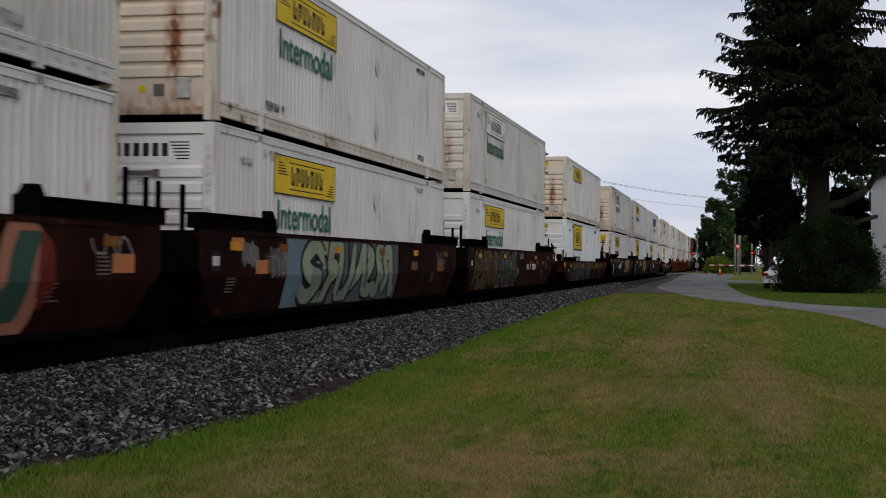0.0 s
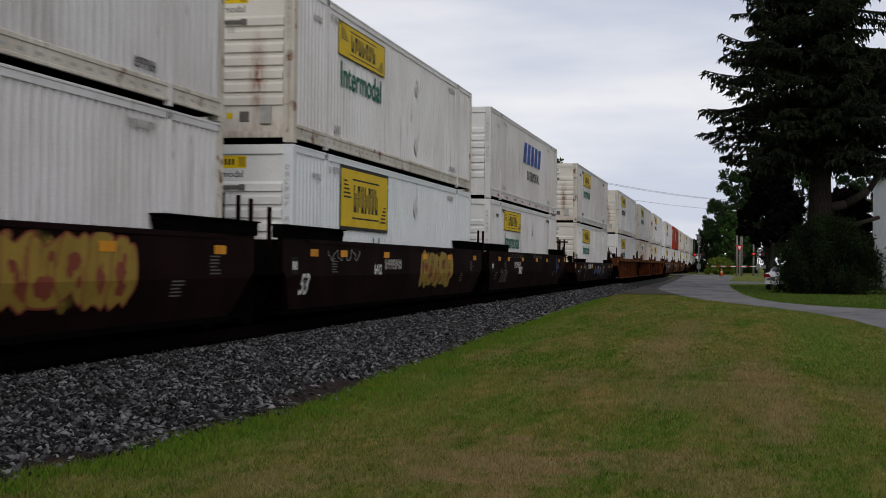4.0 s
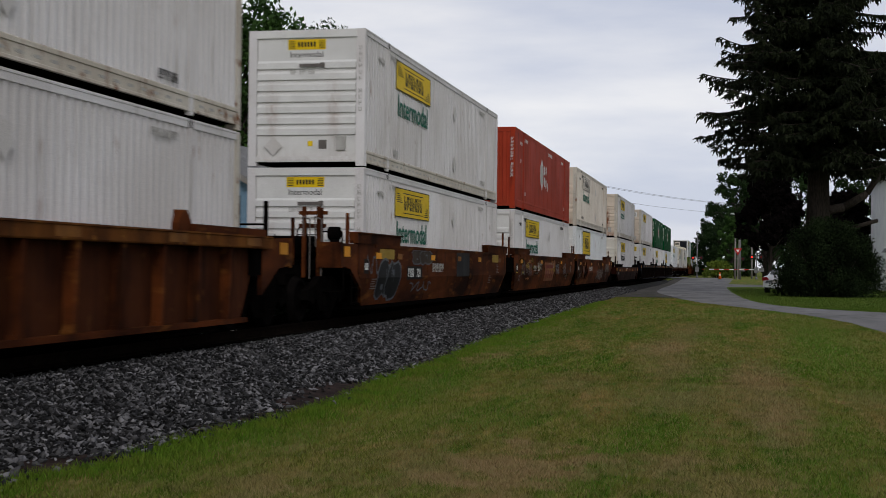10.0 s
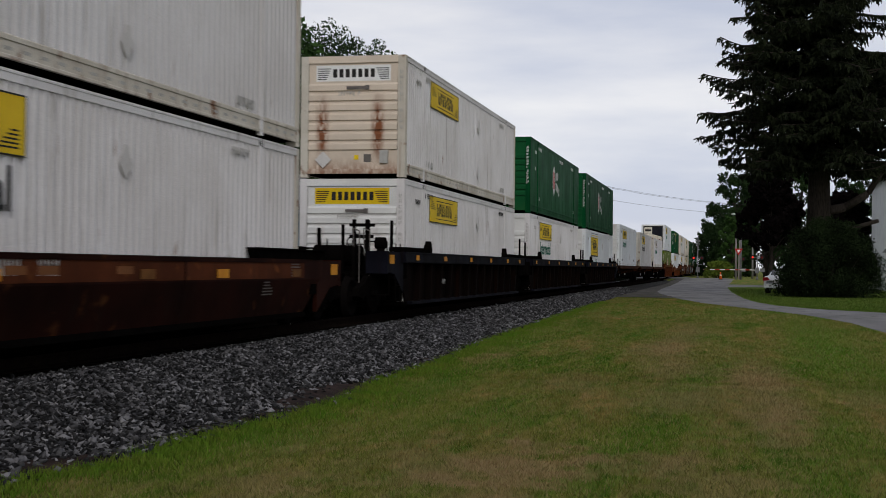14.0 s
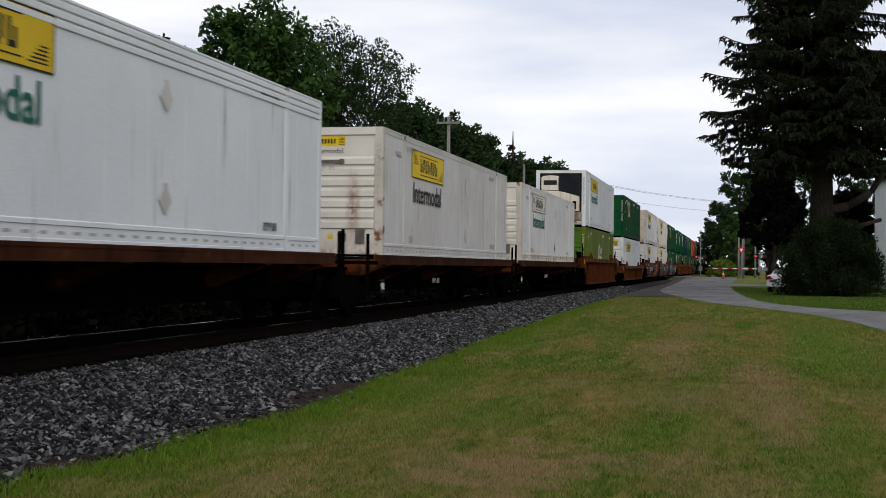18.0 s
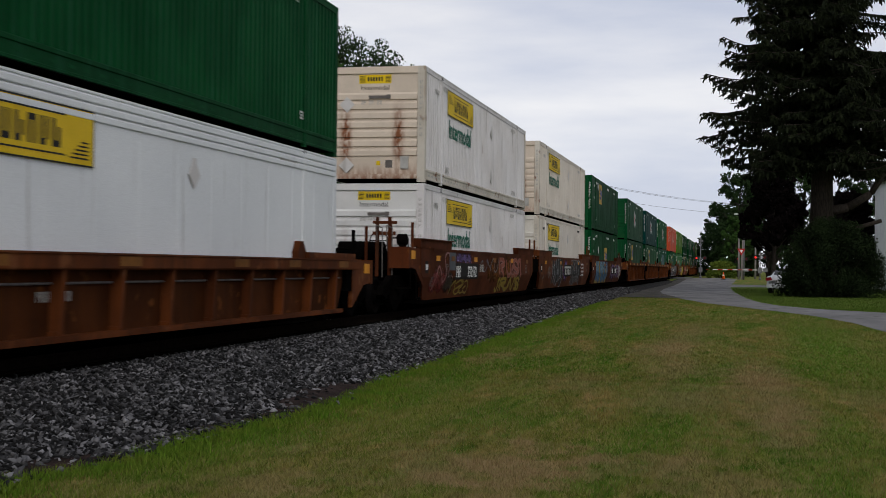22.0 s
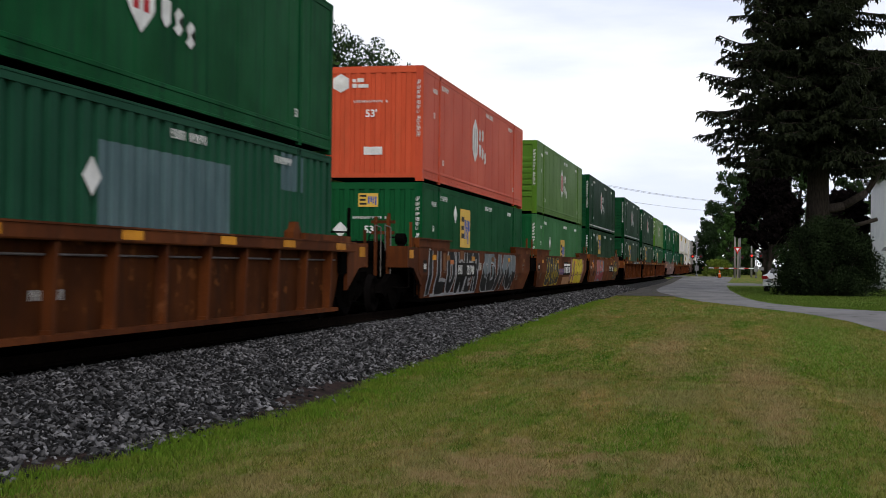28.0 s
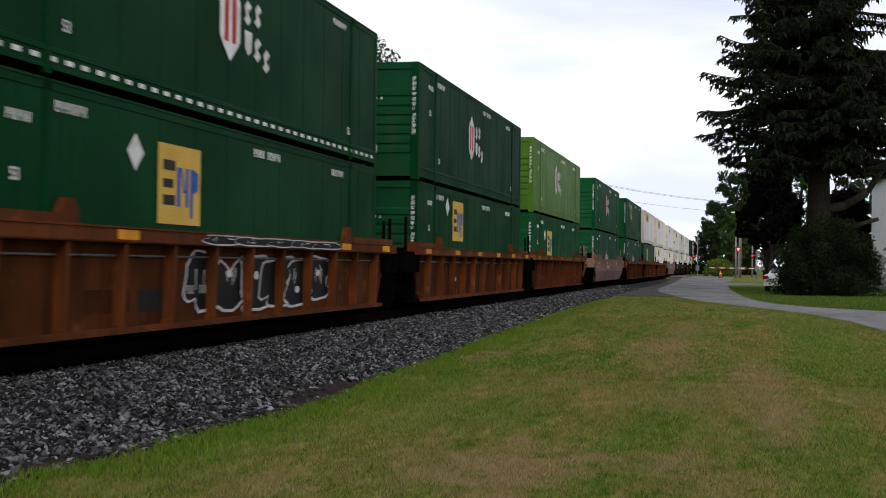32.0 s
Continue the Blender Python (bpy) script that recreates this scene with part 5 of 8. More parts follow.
def truck(parent, y):
    """A three-piece freight bogie: two side frames with springs, a bolster, two wheelsets."""
    bogie = shape("bogie", kept("bolster", lambda: Solid().box(-1.05, 1.05, -0.22, 0.22, RAIL + 0.42, RAIL + 0.75).box(-0.3, 0.3, -0.3, 0.3, RAIL + 0.7, RAIL + 0.92).mesh("bogie", M_UNDER)), parent, "grimy cast-steel bogie, shade in its colour", pose(0, y, 0))
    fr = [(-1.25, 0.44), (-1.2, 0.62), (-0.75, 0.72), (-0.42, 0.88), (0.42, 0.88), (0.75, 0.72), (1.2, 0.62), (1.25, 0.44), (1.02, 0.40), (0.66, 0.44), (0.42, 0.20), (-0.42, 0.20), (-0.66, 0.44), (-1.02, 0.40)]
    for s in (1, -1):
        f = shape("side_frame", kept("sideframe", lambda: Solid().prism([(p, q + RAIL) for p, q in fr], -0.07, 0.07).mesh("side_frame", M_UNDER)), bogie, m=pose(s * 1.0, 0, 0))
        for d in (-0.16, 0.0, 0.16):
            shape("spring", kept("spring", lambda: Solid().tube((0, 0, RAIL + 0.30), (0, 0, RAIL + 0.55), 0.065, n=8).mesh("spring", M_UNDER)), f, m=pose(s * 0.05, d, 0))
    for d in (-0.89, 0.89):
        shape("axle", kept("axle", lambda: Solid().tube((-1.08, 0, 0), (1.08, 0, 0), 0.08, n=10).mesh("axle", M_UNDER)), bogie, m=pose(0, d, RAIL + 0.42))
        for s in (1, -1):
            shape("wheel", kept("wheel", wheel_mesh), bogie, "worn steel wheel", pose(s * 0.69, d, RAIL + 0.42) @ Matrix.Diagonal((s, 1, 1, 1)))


def well_car(style, mat, label, sill=1.95, first=True, last=True, front_gap=9.85, rear_gap=9.85, seed=0, extras=None, reach=9.0, plain=False):
    """One well unit: two side girders, floor, end platforms, corner guides, ladders and bogies."""
    root = tagged(new("well_car" if style != "spine" else "spine_car"), label, "rail car", "cars of the train")
    root.empty_display_size = 0.5
    low, half = 0.60, reach
    rnd = random.Random(seed)
    rise = 0.15 if sill < 1.7 else 0.20
    knob = Solid().prism([(5.55, sill), (5.58, sill + 0.18), (5.78, sill + 0.36), (5.95, sill + 0.36), (6.25, sill)], -0.22, -0.05) if mat is M_BROWN and sill > 1.94 else Solid()
    lip = 5.95 if mat is M_BROWN and sill > 1.94 else 5.5
    if style == "smooth":
        ring = [(-half, low + 0.75), (-half + 0.25, low + 0.55), (-half + 0.7, low + 0.08), (-half + 1.1, low), (half - 1.1, low), (half - 0.7, low + 0.08), (half - 0.25, low + 0.55), (half, low + 0.75), (half, sill), (-half, sill)]
        for s in (1, -1):
            side = shape("side_girder", kept(("sg", mat.name, sill, half), lambda: Solid().prism(ring, -0.10, 0.0).box(-0.16, 0.018, -half + 1.3, half - 1.3, sill - 0.07, sill + 0.002).box(-0.16, 0.012, -half + 1.2, half - 1.2, low - 0.004, low + 0.05).box(-0.02, 0.006, -2.72, -2.66, low + 0.05, sill - 0.07).box(-0.02, 0.006, 2.66, 2.72, low + 0.05, sill - 0.07).mesh("side_girder", mat)), root, m=pose(s * SIDE_X, 0, 0) @ Matrix.Diagonal((s, 1, 1, 1)))
            for e in (-1, 1):
                shape("corner_guide", kept(("guide", mat.name, sill), lambda: knob.prism([(lip + 0.1, sill), (lip, sill + rise * 0.75), (lip + 0.05, sill + rise), (half + 0.1, sill + rise), (half + 0.1, sill)], -0.16, 0.02).box(-0.24, 0.07, lip - 0.02, half + 0.1, sill + rise, sill + rise + 0.025).mesh("corner_guide", mat if mat in (M_RUSTY, M_RUSTORANGE, M_FRESHORANGE, M_OLDBROWN, M_GREYROSE) else M_UNDER)), root, m=pose(s * SIDE_X, 0, 0) @ Matrix.Diagonal((s, e, 1, 1)))
        for i, y in enumerate((-7.4, -5.6, -2.4, 1.2, 4.2, 7.6)):
            shape("reflector", bars_mesh("refl", [(-0.22, -0.065, 0.22, 0.065)], M_AMBER if i % 2 == 0 or mat is M_MAROON else M_DULLAMBER, 0.004), root, "amber reflector patch", pose(SIDE_X + 0.014, y + rnd.uniform(-0.3, 0.3), sill - 0.24))
    elif style in ("ribbed", "dark"):
        cd = 0.20 if style == "ribbed" else 0.26
        for s in (1, -1):
            mm = pose(s * SIDE_X, 0, 0) @ Matrix.Diagonal((s, 1, 1, 1))
            shape("top_chord", kept(("tc", mat.name, sill, style, half), lambda: Solid().prism([(-0.20, sill - cd), (0.085, sill - cd), (0.095, sill - cd + 0.02), (0.095, sill - 0.03), (0.11, sill - 0.025), (0.11, sill), (-0.20, sill)], -half + 0.1, half - 0.1, axis=1).mesh("top_chord", M_CHORD if mat in (M_OLDBROWN, M_RUSTY) else mat)), root, m=mm)
            # recessed sheet takes the darker paint that includes the chord's shade
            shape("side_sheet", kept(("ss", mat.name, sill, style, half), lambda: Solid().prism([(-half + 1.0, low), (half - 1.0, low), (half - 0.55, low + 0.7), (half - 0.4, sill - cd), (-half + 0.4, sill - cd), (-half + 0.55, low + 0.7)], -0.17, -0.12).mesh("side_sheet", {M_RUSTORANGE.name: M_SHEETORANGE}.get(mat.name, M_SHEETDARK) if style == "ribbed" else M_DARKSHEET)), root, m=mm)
            shape("bottom_chord", kept(("bc", mat.name, style, half), lambda: Solid().box(-0.14, 0.03, -half + 1.05, half - 1.05, low - 0.004, low + 0.07).mesh("bottom_chord", mat)), root, m=mm)
            rib = kept(("rib", mat.name, sill, style), lambda: Solid().prism([(-0.12, low + 0.07), (0.02, low + 0.07), (0.06, sill - cd), (-0.12, sill - cd)], -0.042, 0.042, axis=1).box(-0.12, 0.012, -0.075, 0.075, low + 0.07, low + 0.12).mesh("rib", mat if style == "ribbed" else M_DARKSHEET))
            pitch = 1.49 if mat is M_RUSTORANGE else 1.2
            for i in range(11 if mat is M_RUSTORANGE else 13):
                shape("rib", rib, root, m=pose(s * SIDE_X, -pitch * (5 if mat is M_RUSTORANGE else 6) + i * pitch, 0) @ Matrix.Diagonal((s, 1, 1, 1)))
            shape("brake_pipe", kept(("pipe", sill, half), lambda: Solid().tube((-0.09, -half + 0.9, sill - cd - 0.16), (-0.09, half - 0.9, sill - cd - 0.16), 0.016, n=6).mesh("brake_pipe", M_CHALK)), root, "thin grey brake pipe", mm) if s > 0 and mat is M_RUSTORANGE else None
            for e in (-1, 1):
                shape("corner_guide", kept(("guide2", mat.name, sill), lambda: Solid().box(-0.34, 0.02, 5.9, half - 0.2, sill + 0.004, sill + 0.11).prism([(5.5, sill), (5.5, sill + 0.12), (5.62, sill + 0.30), (5.78, sill + 0.30), (5.95, sill + 0.1), (5.95, sill)], -0.24, -0.06).mesh("corner_guide", mat if style == "ribbed" else M_UNDER)), root, m=pose(s * SIDE_X, 0, 0) @ Matrix.Diagonal((s, e, 1, 1)))
        for i, y in enumerate((-7.9, -4.4, -1.2, 2.2, 5.0, 7.9)):
            shape("reflector", bars_mesh(("refl2", style), [(-0.30, -0.06, 0.30, 0.06)] if style == "ribbed" else [(-0.16, -0.06, 0.16, 0.06)], M_AMBER if mat is M_DARKCAR or mat is M_RUSTORANGE and sill > 1.9 else M_DULLAMBER, 0.004), root, "amber reflector patch", pose(SIDE_X + 0.095, y + rnd.uniform(-0.2, 0.2), sill - cd * 0.5))
    else:
        shape("centre_beam", kept("beam", lambda: Solid().box(-0.35, 0.35, -9.6, 9.6, 0.85, 1.42).box(-0.5, 0.5, -9.6, 9.6, 1.38, 1.44).mesh("centre_beam", M_UNDER)), root)
        for y in (-7.9, -5.0, -0.2, 5.0, 7.9):
            shape("cross_bearer", kept("bearer", lambda: Solid().prism([(-1.4, 1.62), (-1.4, 1.48), (-0.4, 1.1), (0.4, 1.1), (1.4, 1.48), (1.4, 1.62)], -0.16, 0.16, axis=1).mesh("cross_bearer", mat)), root, m=pose(0, y, 0))
        for s in (1, -1):
            shape("side_sill", kept("spinesill", lambda: Solid().box(-0.14, 0.0, -8.6, 8.6, 1.50, 1.70).box(-0.16, 0.01, -8.6, 8.6, 1.66, 1.712).mesh("side_sill", M_SHEETDARK)), root, m=pose(s * 1.42, 0, 0))
        shape("end_platform", kept("splat", lambda: Solid().box(-1.35, 1.35, -9.5, -8.5, 1.5, 1.58).box(-1.35, 1.35, 8.5, 9.5, 1.5, 1.58).mesh("end_platform", M_UNDER)), root)
    if style != "spine":
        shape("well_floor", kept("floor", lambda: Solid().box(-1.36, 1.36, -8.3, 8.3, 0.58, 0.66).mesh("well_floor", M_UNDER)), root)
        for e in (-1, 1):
            shape("end_platform", kept(("plat", sill), lambda: Solid().prism([(-1.44, sill - 0.12), (-1.44, sill - 0.62), (-1.3, sill - 0.62), (-1.2, sill - 0.55), (-0.45, sill - 0.55), (-0.4, sill - 1.05), (0.4, sill - 1.05), (0.45, sill - 0.55), (1.2, sill - 0.55), (1.3, sill - 0.62), (1.44, sill - 0.62), (1.44, sill - 0.12), (1.3, sill - 0.12), (1.25, sill - 0.46), (-1.25, sill - 0.46), (-1.3, sill - 0.12)], 8.35, half + 0.5, axis=1).mesh("end_platform", M_UNDER)), root, "grimy steel end platform, shade in its colour", Matrix.Diagonal((1, e, 1, 1)))
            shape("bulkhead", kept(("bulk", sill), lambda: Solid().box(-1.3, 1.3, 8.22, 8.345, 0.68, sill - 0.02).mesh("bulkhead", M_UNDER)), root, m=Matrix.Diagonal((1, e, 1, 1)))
        for e in (-1, 1):
            if first if e < 0 else last:
                for sd in (1, -1):
                    shape("end_side_plate", kept(("esp", mat.name, sill), lambda: Solid().prism([(8.7, sill - 0.02), (10.15, sill - 0.02), (10.15, sill - 0.46), (9.5, sill - 0.52), (8.7, sill - 0.95)], -0.09, -0.012).box(-0.5, -0.005, 10.05, 10.17, sill - 0.5, sill).mesh("end_side_plate", M_DARKCAR if style == "dark" else mat)), root, m=pose(sd * SIDE_X, 0, 0) @ Matrix.Diagonal((sd, e, 1, 1)))
                shape("reflector", bars_mesh("refl_end", [(-0.2, -0.10, 0.2, 0.10)], M_AMBER, 0.004), root, "amber reflector patch", pose(SIDE_X - 0.010, e * 9.75, sill - 0.18))
    # ladders, stanchions and hand brake at the ends
    post_mat = mat if style == "smooth" and mat is not M_BROWN else M_UNDER
    for e, n in ((-1, 3), (1, 2)):
        for i in range(n):
            x = (1.30, 0.78, 0.2)[i]
            hgt = (0.62, 0.70, 0.50)[i] + rnd.uniform(-0.08, 0.08)
            b = sill if style != "spine" else 1.55
            shape("stanchion", kept(("stan", round(hgt, 1), post_mat.name, b), lambda: Solid().box(-0.030, 0.030, -0.03, 0.03, b - 0.6, b + round(hgt, 1)).mesh("stanchion", post_mat)), root, m=pose(x, e * (9.25 + 0.08 * i), 0))
        if not (first if e < 0 else last):
            continue
        rail = Solid()
        rail.tube((0.75, 0, 0.22), (1.25, 0, 0.22), 0.018, n=6)
        for x in (0.75, 1.25):
            rail.tube((x, 0, -0.5), (x, 0, 0.22), 0.018, n=6)
        fine("handrail", kept(("hr", sill), lambda: rail.mesh("handrail", M_UNDER)), root, m=pose(0, e * 9.45, (sill if style != "spine" else 1.5)))
        lad = Solid()
        for z in (0.75, 1.05, 1.35, 1.65):
            lad.tube((0, -0.2, z), (0, 0.2, z), 0.014, n=6)
        lad.tube((0, -0.2, 0.7), (0, -0.2, 2.0), 0.014, n=6).tube((0, 0.2, 0.7), (0, 0.2, 2.0), 0.014, n=6)
        fine("ladder", kept("ladder", lambda: lad.mesh("ladder", M_UNDER)), root, m=pose(1.43, e * 9.15, 0))
    if first:
        k = Solid()
        n = 16
        turn = [2 * math.pi * i / n for i in range(n + 1)]
        k.sheet([[((0.22 + 0.015 * math.cos(b)) * math.cos(a), 0.015 * math.sin(b), (0.22 + 0.015 * math.cos(b)) * math.sin(a)) for b in (2 * math.pi * j / 6 for j in range(7))] for a in turn])
        for a in turn[0:n:4]:
            k.tube((0, 0, 0), (0.22 * math.cos(a), 0, 0.22 * math.sin(a)), 0.012, n=5)
        top = 1.08 if mat is M_MAROON else 0.45 if style == "ribbed" else 0.70
        base = sill if style != "spine" else 1.5
        if style != "spine":
            for q in (0.62, 0.92):
                shape("rack_post", kept(("rackpost", base, top, post_mat.name), lambda: Solid().box(-0.035, 0.035, -0.035, 0.035, base - 0.7, base + top).mesh("rack_post", post_mat)), root, m=pose(q, -9.95, 0))
            shape("rack_bar", kept(("rackbar", base, top, post_mat.name), lambda: Solid().box(0.5, 1.08, -0.03, 0.03, base + top - 0.16, base + top - 0.09).box(0.5, 1.05, -0.03, 0.03, base + 0.28, base + 0.36).mesh("rack_bar", post_mat)), root, m=pose(0, -9.90, 0))
            shape("brake_drum", kept(("drum", base), lambda: Solid().tube((1.06, 0, base + 0.18), (1.28, 0, base + 0.18), 0.13, n=14).box(1.1, 1.26, -0.06, 0.06, base - 0.2, base + 0.1).mesh("brake_drum", M_UNDER, False)), root, "grimy shade-darkened brake drum", m=pose(0, -9.72, 0))
            for q in (0.78, 1.02):
                k2 = Solid().tube((q, -10.08, base - 0.72), (q, -10.08, base + 0.44), 0.014, n=6).tube((q, -10.08, base + 0.44), (q - 0.16, -10.02, base + 0.5), 0.014, n=6).tube((q - 0.16, -10.02, base + 0.5), (q - 0.16, -9.95, base - 0.1), 0.014, n=6)
                shape("grab_iron", kept(("grab", q, base), lambda: k2.mesh("grab_iron", M_CHALK)), root, "thin grey bent grab iron")
            shape("step", kept(("step", base), lambda: Solid().box(0.9, 1.44, -0.12, 0.12, base - 0.98, base - 0.95).tube((0.92, 0.1, base - 0.96), (0.92, 0.1, base - 0.45), 0.014, n=6).tube((1.42, 0.1, base - 0.96), (1.42, 0.1, base - 0.45), 0.014, n=6).mesh("step", M_UNDER)), root, "dark sill step", m=pose(0, -10.0, 0))
        shape("brake_wheel", kept("brakewheel", lambda: k.mesh("brake_wheel", M_UNDER)), root, m=pose(0.55, -9.55, (sill if style != "spine" else 1.5) + 0.15))
        shape("coupler", kept("coupler", lambda: Solid().box(-0.15, 0.15, -1.6, 0.0, 0.95, 1.25).box(-0.22, 0.22, -2.0, -1.5, 0.9, 1.3).mesh("coupler", M_UNDER)), root, m=pose(0, -9.6, 0))
        shape("air_reservoir", kept("tank", lambda: Solid().tube((-0.55, 0, 0), (0.55, 0, 0), 0.24, n=14).mesh("air_reservoir", M_UNDER, True)), root, m=pose(0, -9.1, (sill if style != "spine" else 1.5) - 0.1))
    if last:
        if "coupler" in STORE:
            shape("coupler", STORE["coupler"], root, m=pose(0, 9.6, 0, rz=180))
    truck(root, -front_gap)
    if last:
        truck(root, rear_gap)
    plate = shape("number_plate", bars_mesh("carplate", [(0, 0, 0.34, 0.30)], M_GAP, 0.004), root, "black stencil plate", pose(SIDE_X + (0.001 if style == "smooth" else -0.118), -8.55 if style == "smooth" else -8.35, sill - 0.62))
    fine("plate_mark", bars_mesh("carplate_t", [(0.05, 0.08, 0.11, 0.22), (0.14, 0.08, 0.2, 0.22), (0.23, 0.08, 0.29, 0.22)], M_INKWHITE, 0.003), plate, m=pose(0.004, 0, 0))
    fine("stencil", bars_mesh(("carno", seed % 5, style == "smooth"), number_bars(90 + seed % 5, 1.5 if style == "smooth" else 0.8, 0.22 if style == "smooth" else 0.12, 9), M_FADEDINK), root, m=pose(SIDE_X + (0.001 if style == "smooth" else -0.115), -4.3 + (seed % 3), 1.35 if style == "smooth" else 1.05))
    if style == "smooth" and not plain:
        for j, y in enumerate((-7.9, -6.2, 5.9, 7.2)):
            q = [(0, 0.05 * r, 0.2 + 0.3 * random.Random(seed * 7 + j * 3 + r).random(), 0.05 * r + 0.022) for r in range(5 + j % 2)]
            fine("stencil", bars_mesh(("data", seed, j), q, M_CHALK), root, m=pose(SIDE_X + 0.001, y, 1.0 + 0.3 * (j % 2)))
    if extras:
        extras(root, SIDE_X + 0.002, sill)
    if style == "smooth":
        lean_in(root)
    return root


CREASE, CANT = 1.24, 0.24


def lean_in(root):
    """The lower half of a smooth car's sides leans inward below a crease; paint and markings follow."""
    for ob in root.children_recursive:
        if ob.type != "MESH" or ob.name.split(".")[0] not in FOLLOW:
            continue
        m, p = ob.matrix_basis.copy(), ob.parent
        while p is not root:
            m, p = p.matrix_basis @ m, p.parent
        bm = bmesh.new()
        bm.from_mesh(ob.data)
        bm.transform(m)
        if min(v.co.z for v in bm.verts) < CREASE:
            bmesh.ops.bisect_plane(bm, geom=bm.verts[:] + bm.edges[:] + bm.faces[:], plane_co=(0, 0, CREASE), plane_no=(0, 0, 1))
            for v in bm.verts:
                if v.co.z < CREASE:
                    v.co.x -= math.copysign((CREASE - v.co.z) * CANT, v.co.x)
            bm.transform(m.inverted())
            ob.data = ob.data.copy()
            bm.to_mesh(ob.data)
            ob.data.update()
        bm.free()


FOLLOW = ("side_girder", "graffiti_cloud", "graffiti_shape", "graffiti_fill", "graffiti_detail", "graffiti_shade", "paint_patch", "sprayed_line", "stencil", "stencil_plate", "lettering", "logo_panel", "logo_mark", "number_plate", "plate_mark")


def mist(material):
    """Sprayed paint that thins out towards its edge and lets the metal show through."""
    name = material.name + "_mist"
    if name in bpy.data.materials:
        return bpy.data.materials[name]
    m = material.copy()
    m.name = name
    n, l = m.node_tree.nodes, m.node_tree.links
    out = [q for q in n if q.type == "OUTPUT_MATERIAL"][0]
    co, sub_, ln = n.new("ShaderNodeTexCoord"), n.new("ShaderNodeVectorMath"), n.new("ShaderNodeVectorMath")
    sub_.operation, ln.operation = "SUBTRACT", "LENGTH"
    sub_.inputs[1].default_value = (0.5, 0.5, 0.5)
    flat_ = n.new("ShaderNodeVectorMath")
    flat_.operation = "MULTIPLY"
    flat_.inputs[1].default_value = (0.0, 1.0, 1.0)
    l.new(co.outputs["Generated"], sub_.inputs[0])
    l.new(sub_.outputs[0], flat_.inputs[0])
    l.new(flat_.outputs[0], ln.inputs[0])
    t = n.new("ShaderNodeTexNoise")
    t.inputs["Scale"].default_value, t.inputs["Detail"].default_value = 3.2, 6.0
    l.new(co.outputs["Object"], t.inputs["Vector"])
    add, r = n.new("ShaderNodeMath"), n.new("ShaderNodeMapRange")
    add.operation = "MULTIPLY_ADD"
    add.inputs[1].default_value = 0.75
    l.new(t.outputs["Fac"], add.inputs[0])
    l.new(ln.outputs["Value"], add.inputs[2])
    r.inputs["From Min"].default_value, r.inputs["From Max"].default_value = 0.58, 0.78
    r.inputs["To Min"].default_value, r.inputs["To Max"].default_value = 0.85, 0.0
    l.new(add.outputs[0], r.inputs["Value"])
    clear, mix = n.new("ShaderNodeBsdfTransparent"), n.new("ShaderNodeMixShader")
    l.new(r.outputs["Result"], mix.inputs["Fac"])
    l.new(clear.outputs[0], mix.inputs[1])
    l.new(n["Principled BSDF"].outputs[0], mix.inputs[2])
    l.new(mix.outputs[0], out.inputs["Surface"])
    return m


def stripes(root, x, y, z, cols, w, h, seed):
    """One sprayed cloud of each colour along the side."""
    rnd = random.Random(seed)
    for i, c in enumerate(cols):
        k = Solid().prism(blob(rnd, 0, 0, w * 0.62, h * 0.55, 14, 0.12), 0, 0.001)
        shape("graffiti_cloud", k.mesh("graffiti", mist(c)), root, "sprayed cloud of paint", pose(x + 0.002 * i, y + i * w * 0.6, z + h * 0.5))


def plate_text(root, x, y, z, text, size=0.34, plate=True, mat=None, mark=0.85):
    if plate:
        shape("stencil_plate", bars_mesh(("tp", text, mark), [(-mark - 0.1, -0.06, len(text) * size * 0.58 + 0.1, size * 0.9)], M_GAP, 0.005), root, "black stencil panel", pose(x, y, z))
        fine("stencil", bars_mesh(("tpm", text), number_bars(5, 0.8, size * 0.72, 4), M_INKWHITE), root, m=pose(x + 0.005, y - mark, z))
    shape("lettering", letters(text, size, mat or M_INKWHITE, 0.006), root, "white stencilled number " + text, on_side(x + 0.008, y, z))


def logo_block(root, x, y, z, w=1.5, h=0.55, back=None, ink=None):
    shape("logo_panel", bars_mesh(("lb", w, h), [(0, 0, w, h)], back or M_GAP, 0.004), root, "owner's logo panel", pose(x, y, z))
    q = [(0.06 * w, 0.68 * h, 0.94 * w, 0.86 * h)]
    for i in range(4):
        a = 0.12 * w + i * 0.21 * w
        q.append((a, 0.14 * h, a + 0.11 * w, 0.60 * h))
    fine("logo_mark", bars_mesh(("lbi", w, h), q, ink or M_INKWHITE), root, m=pose(x + 0.004, y, z))


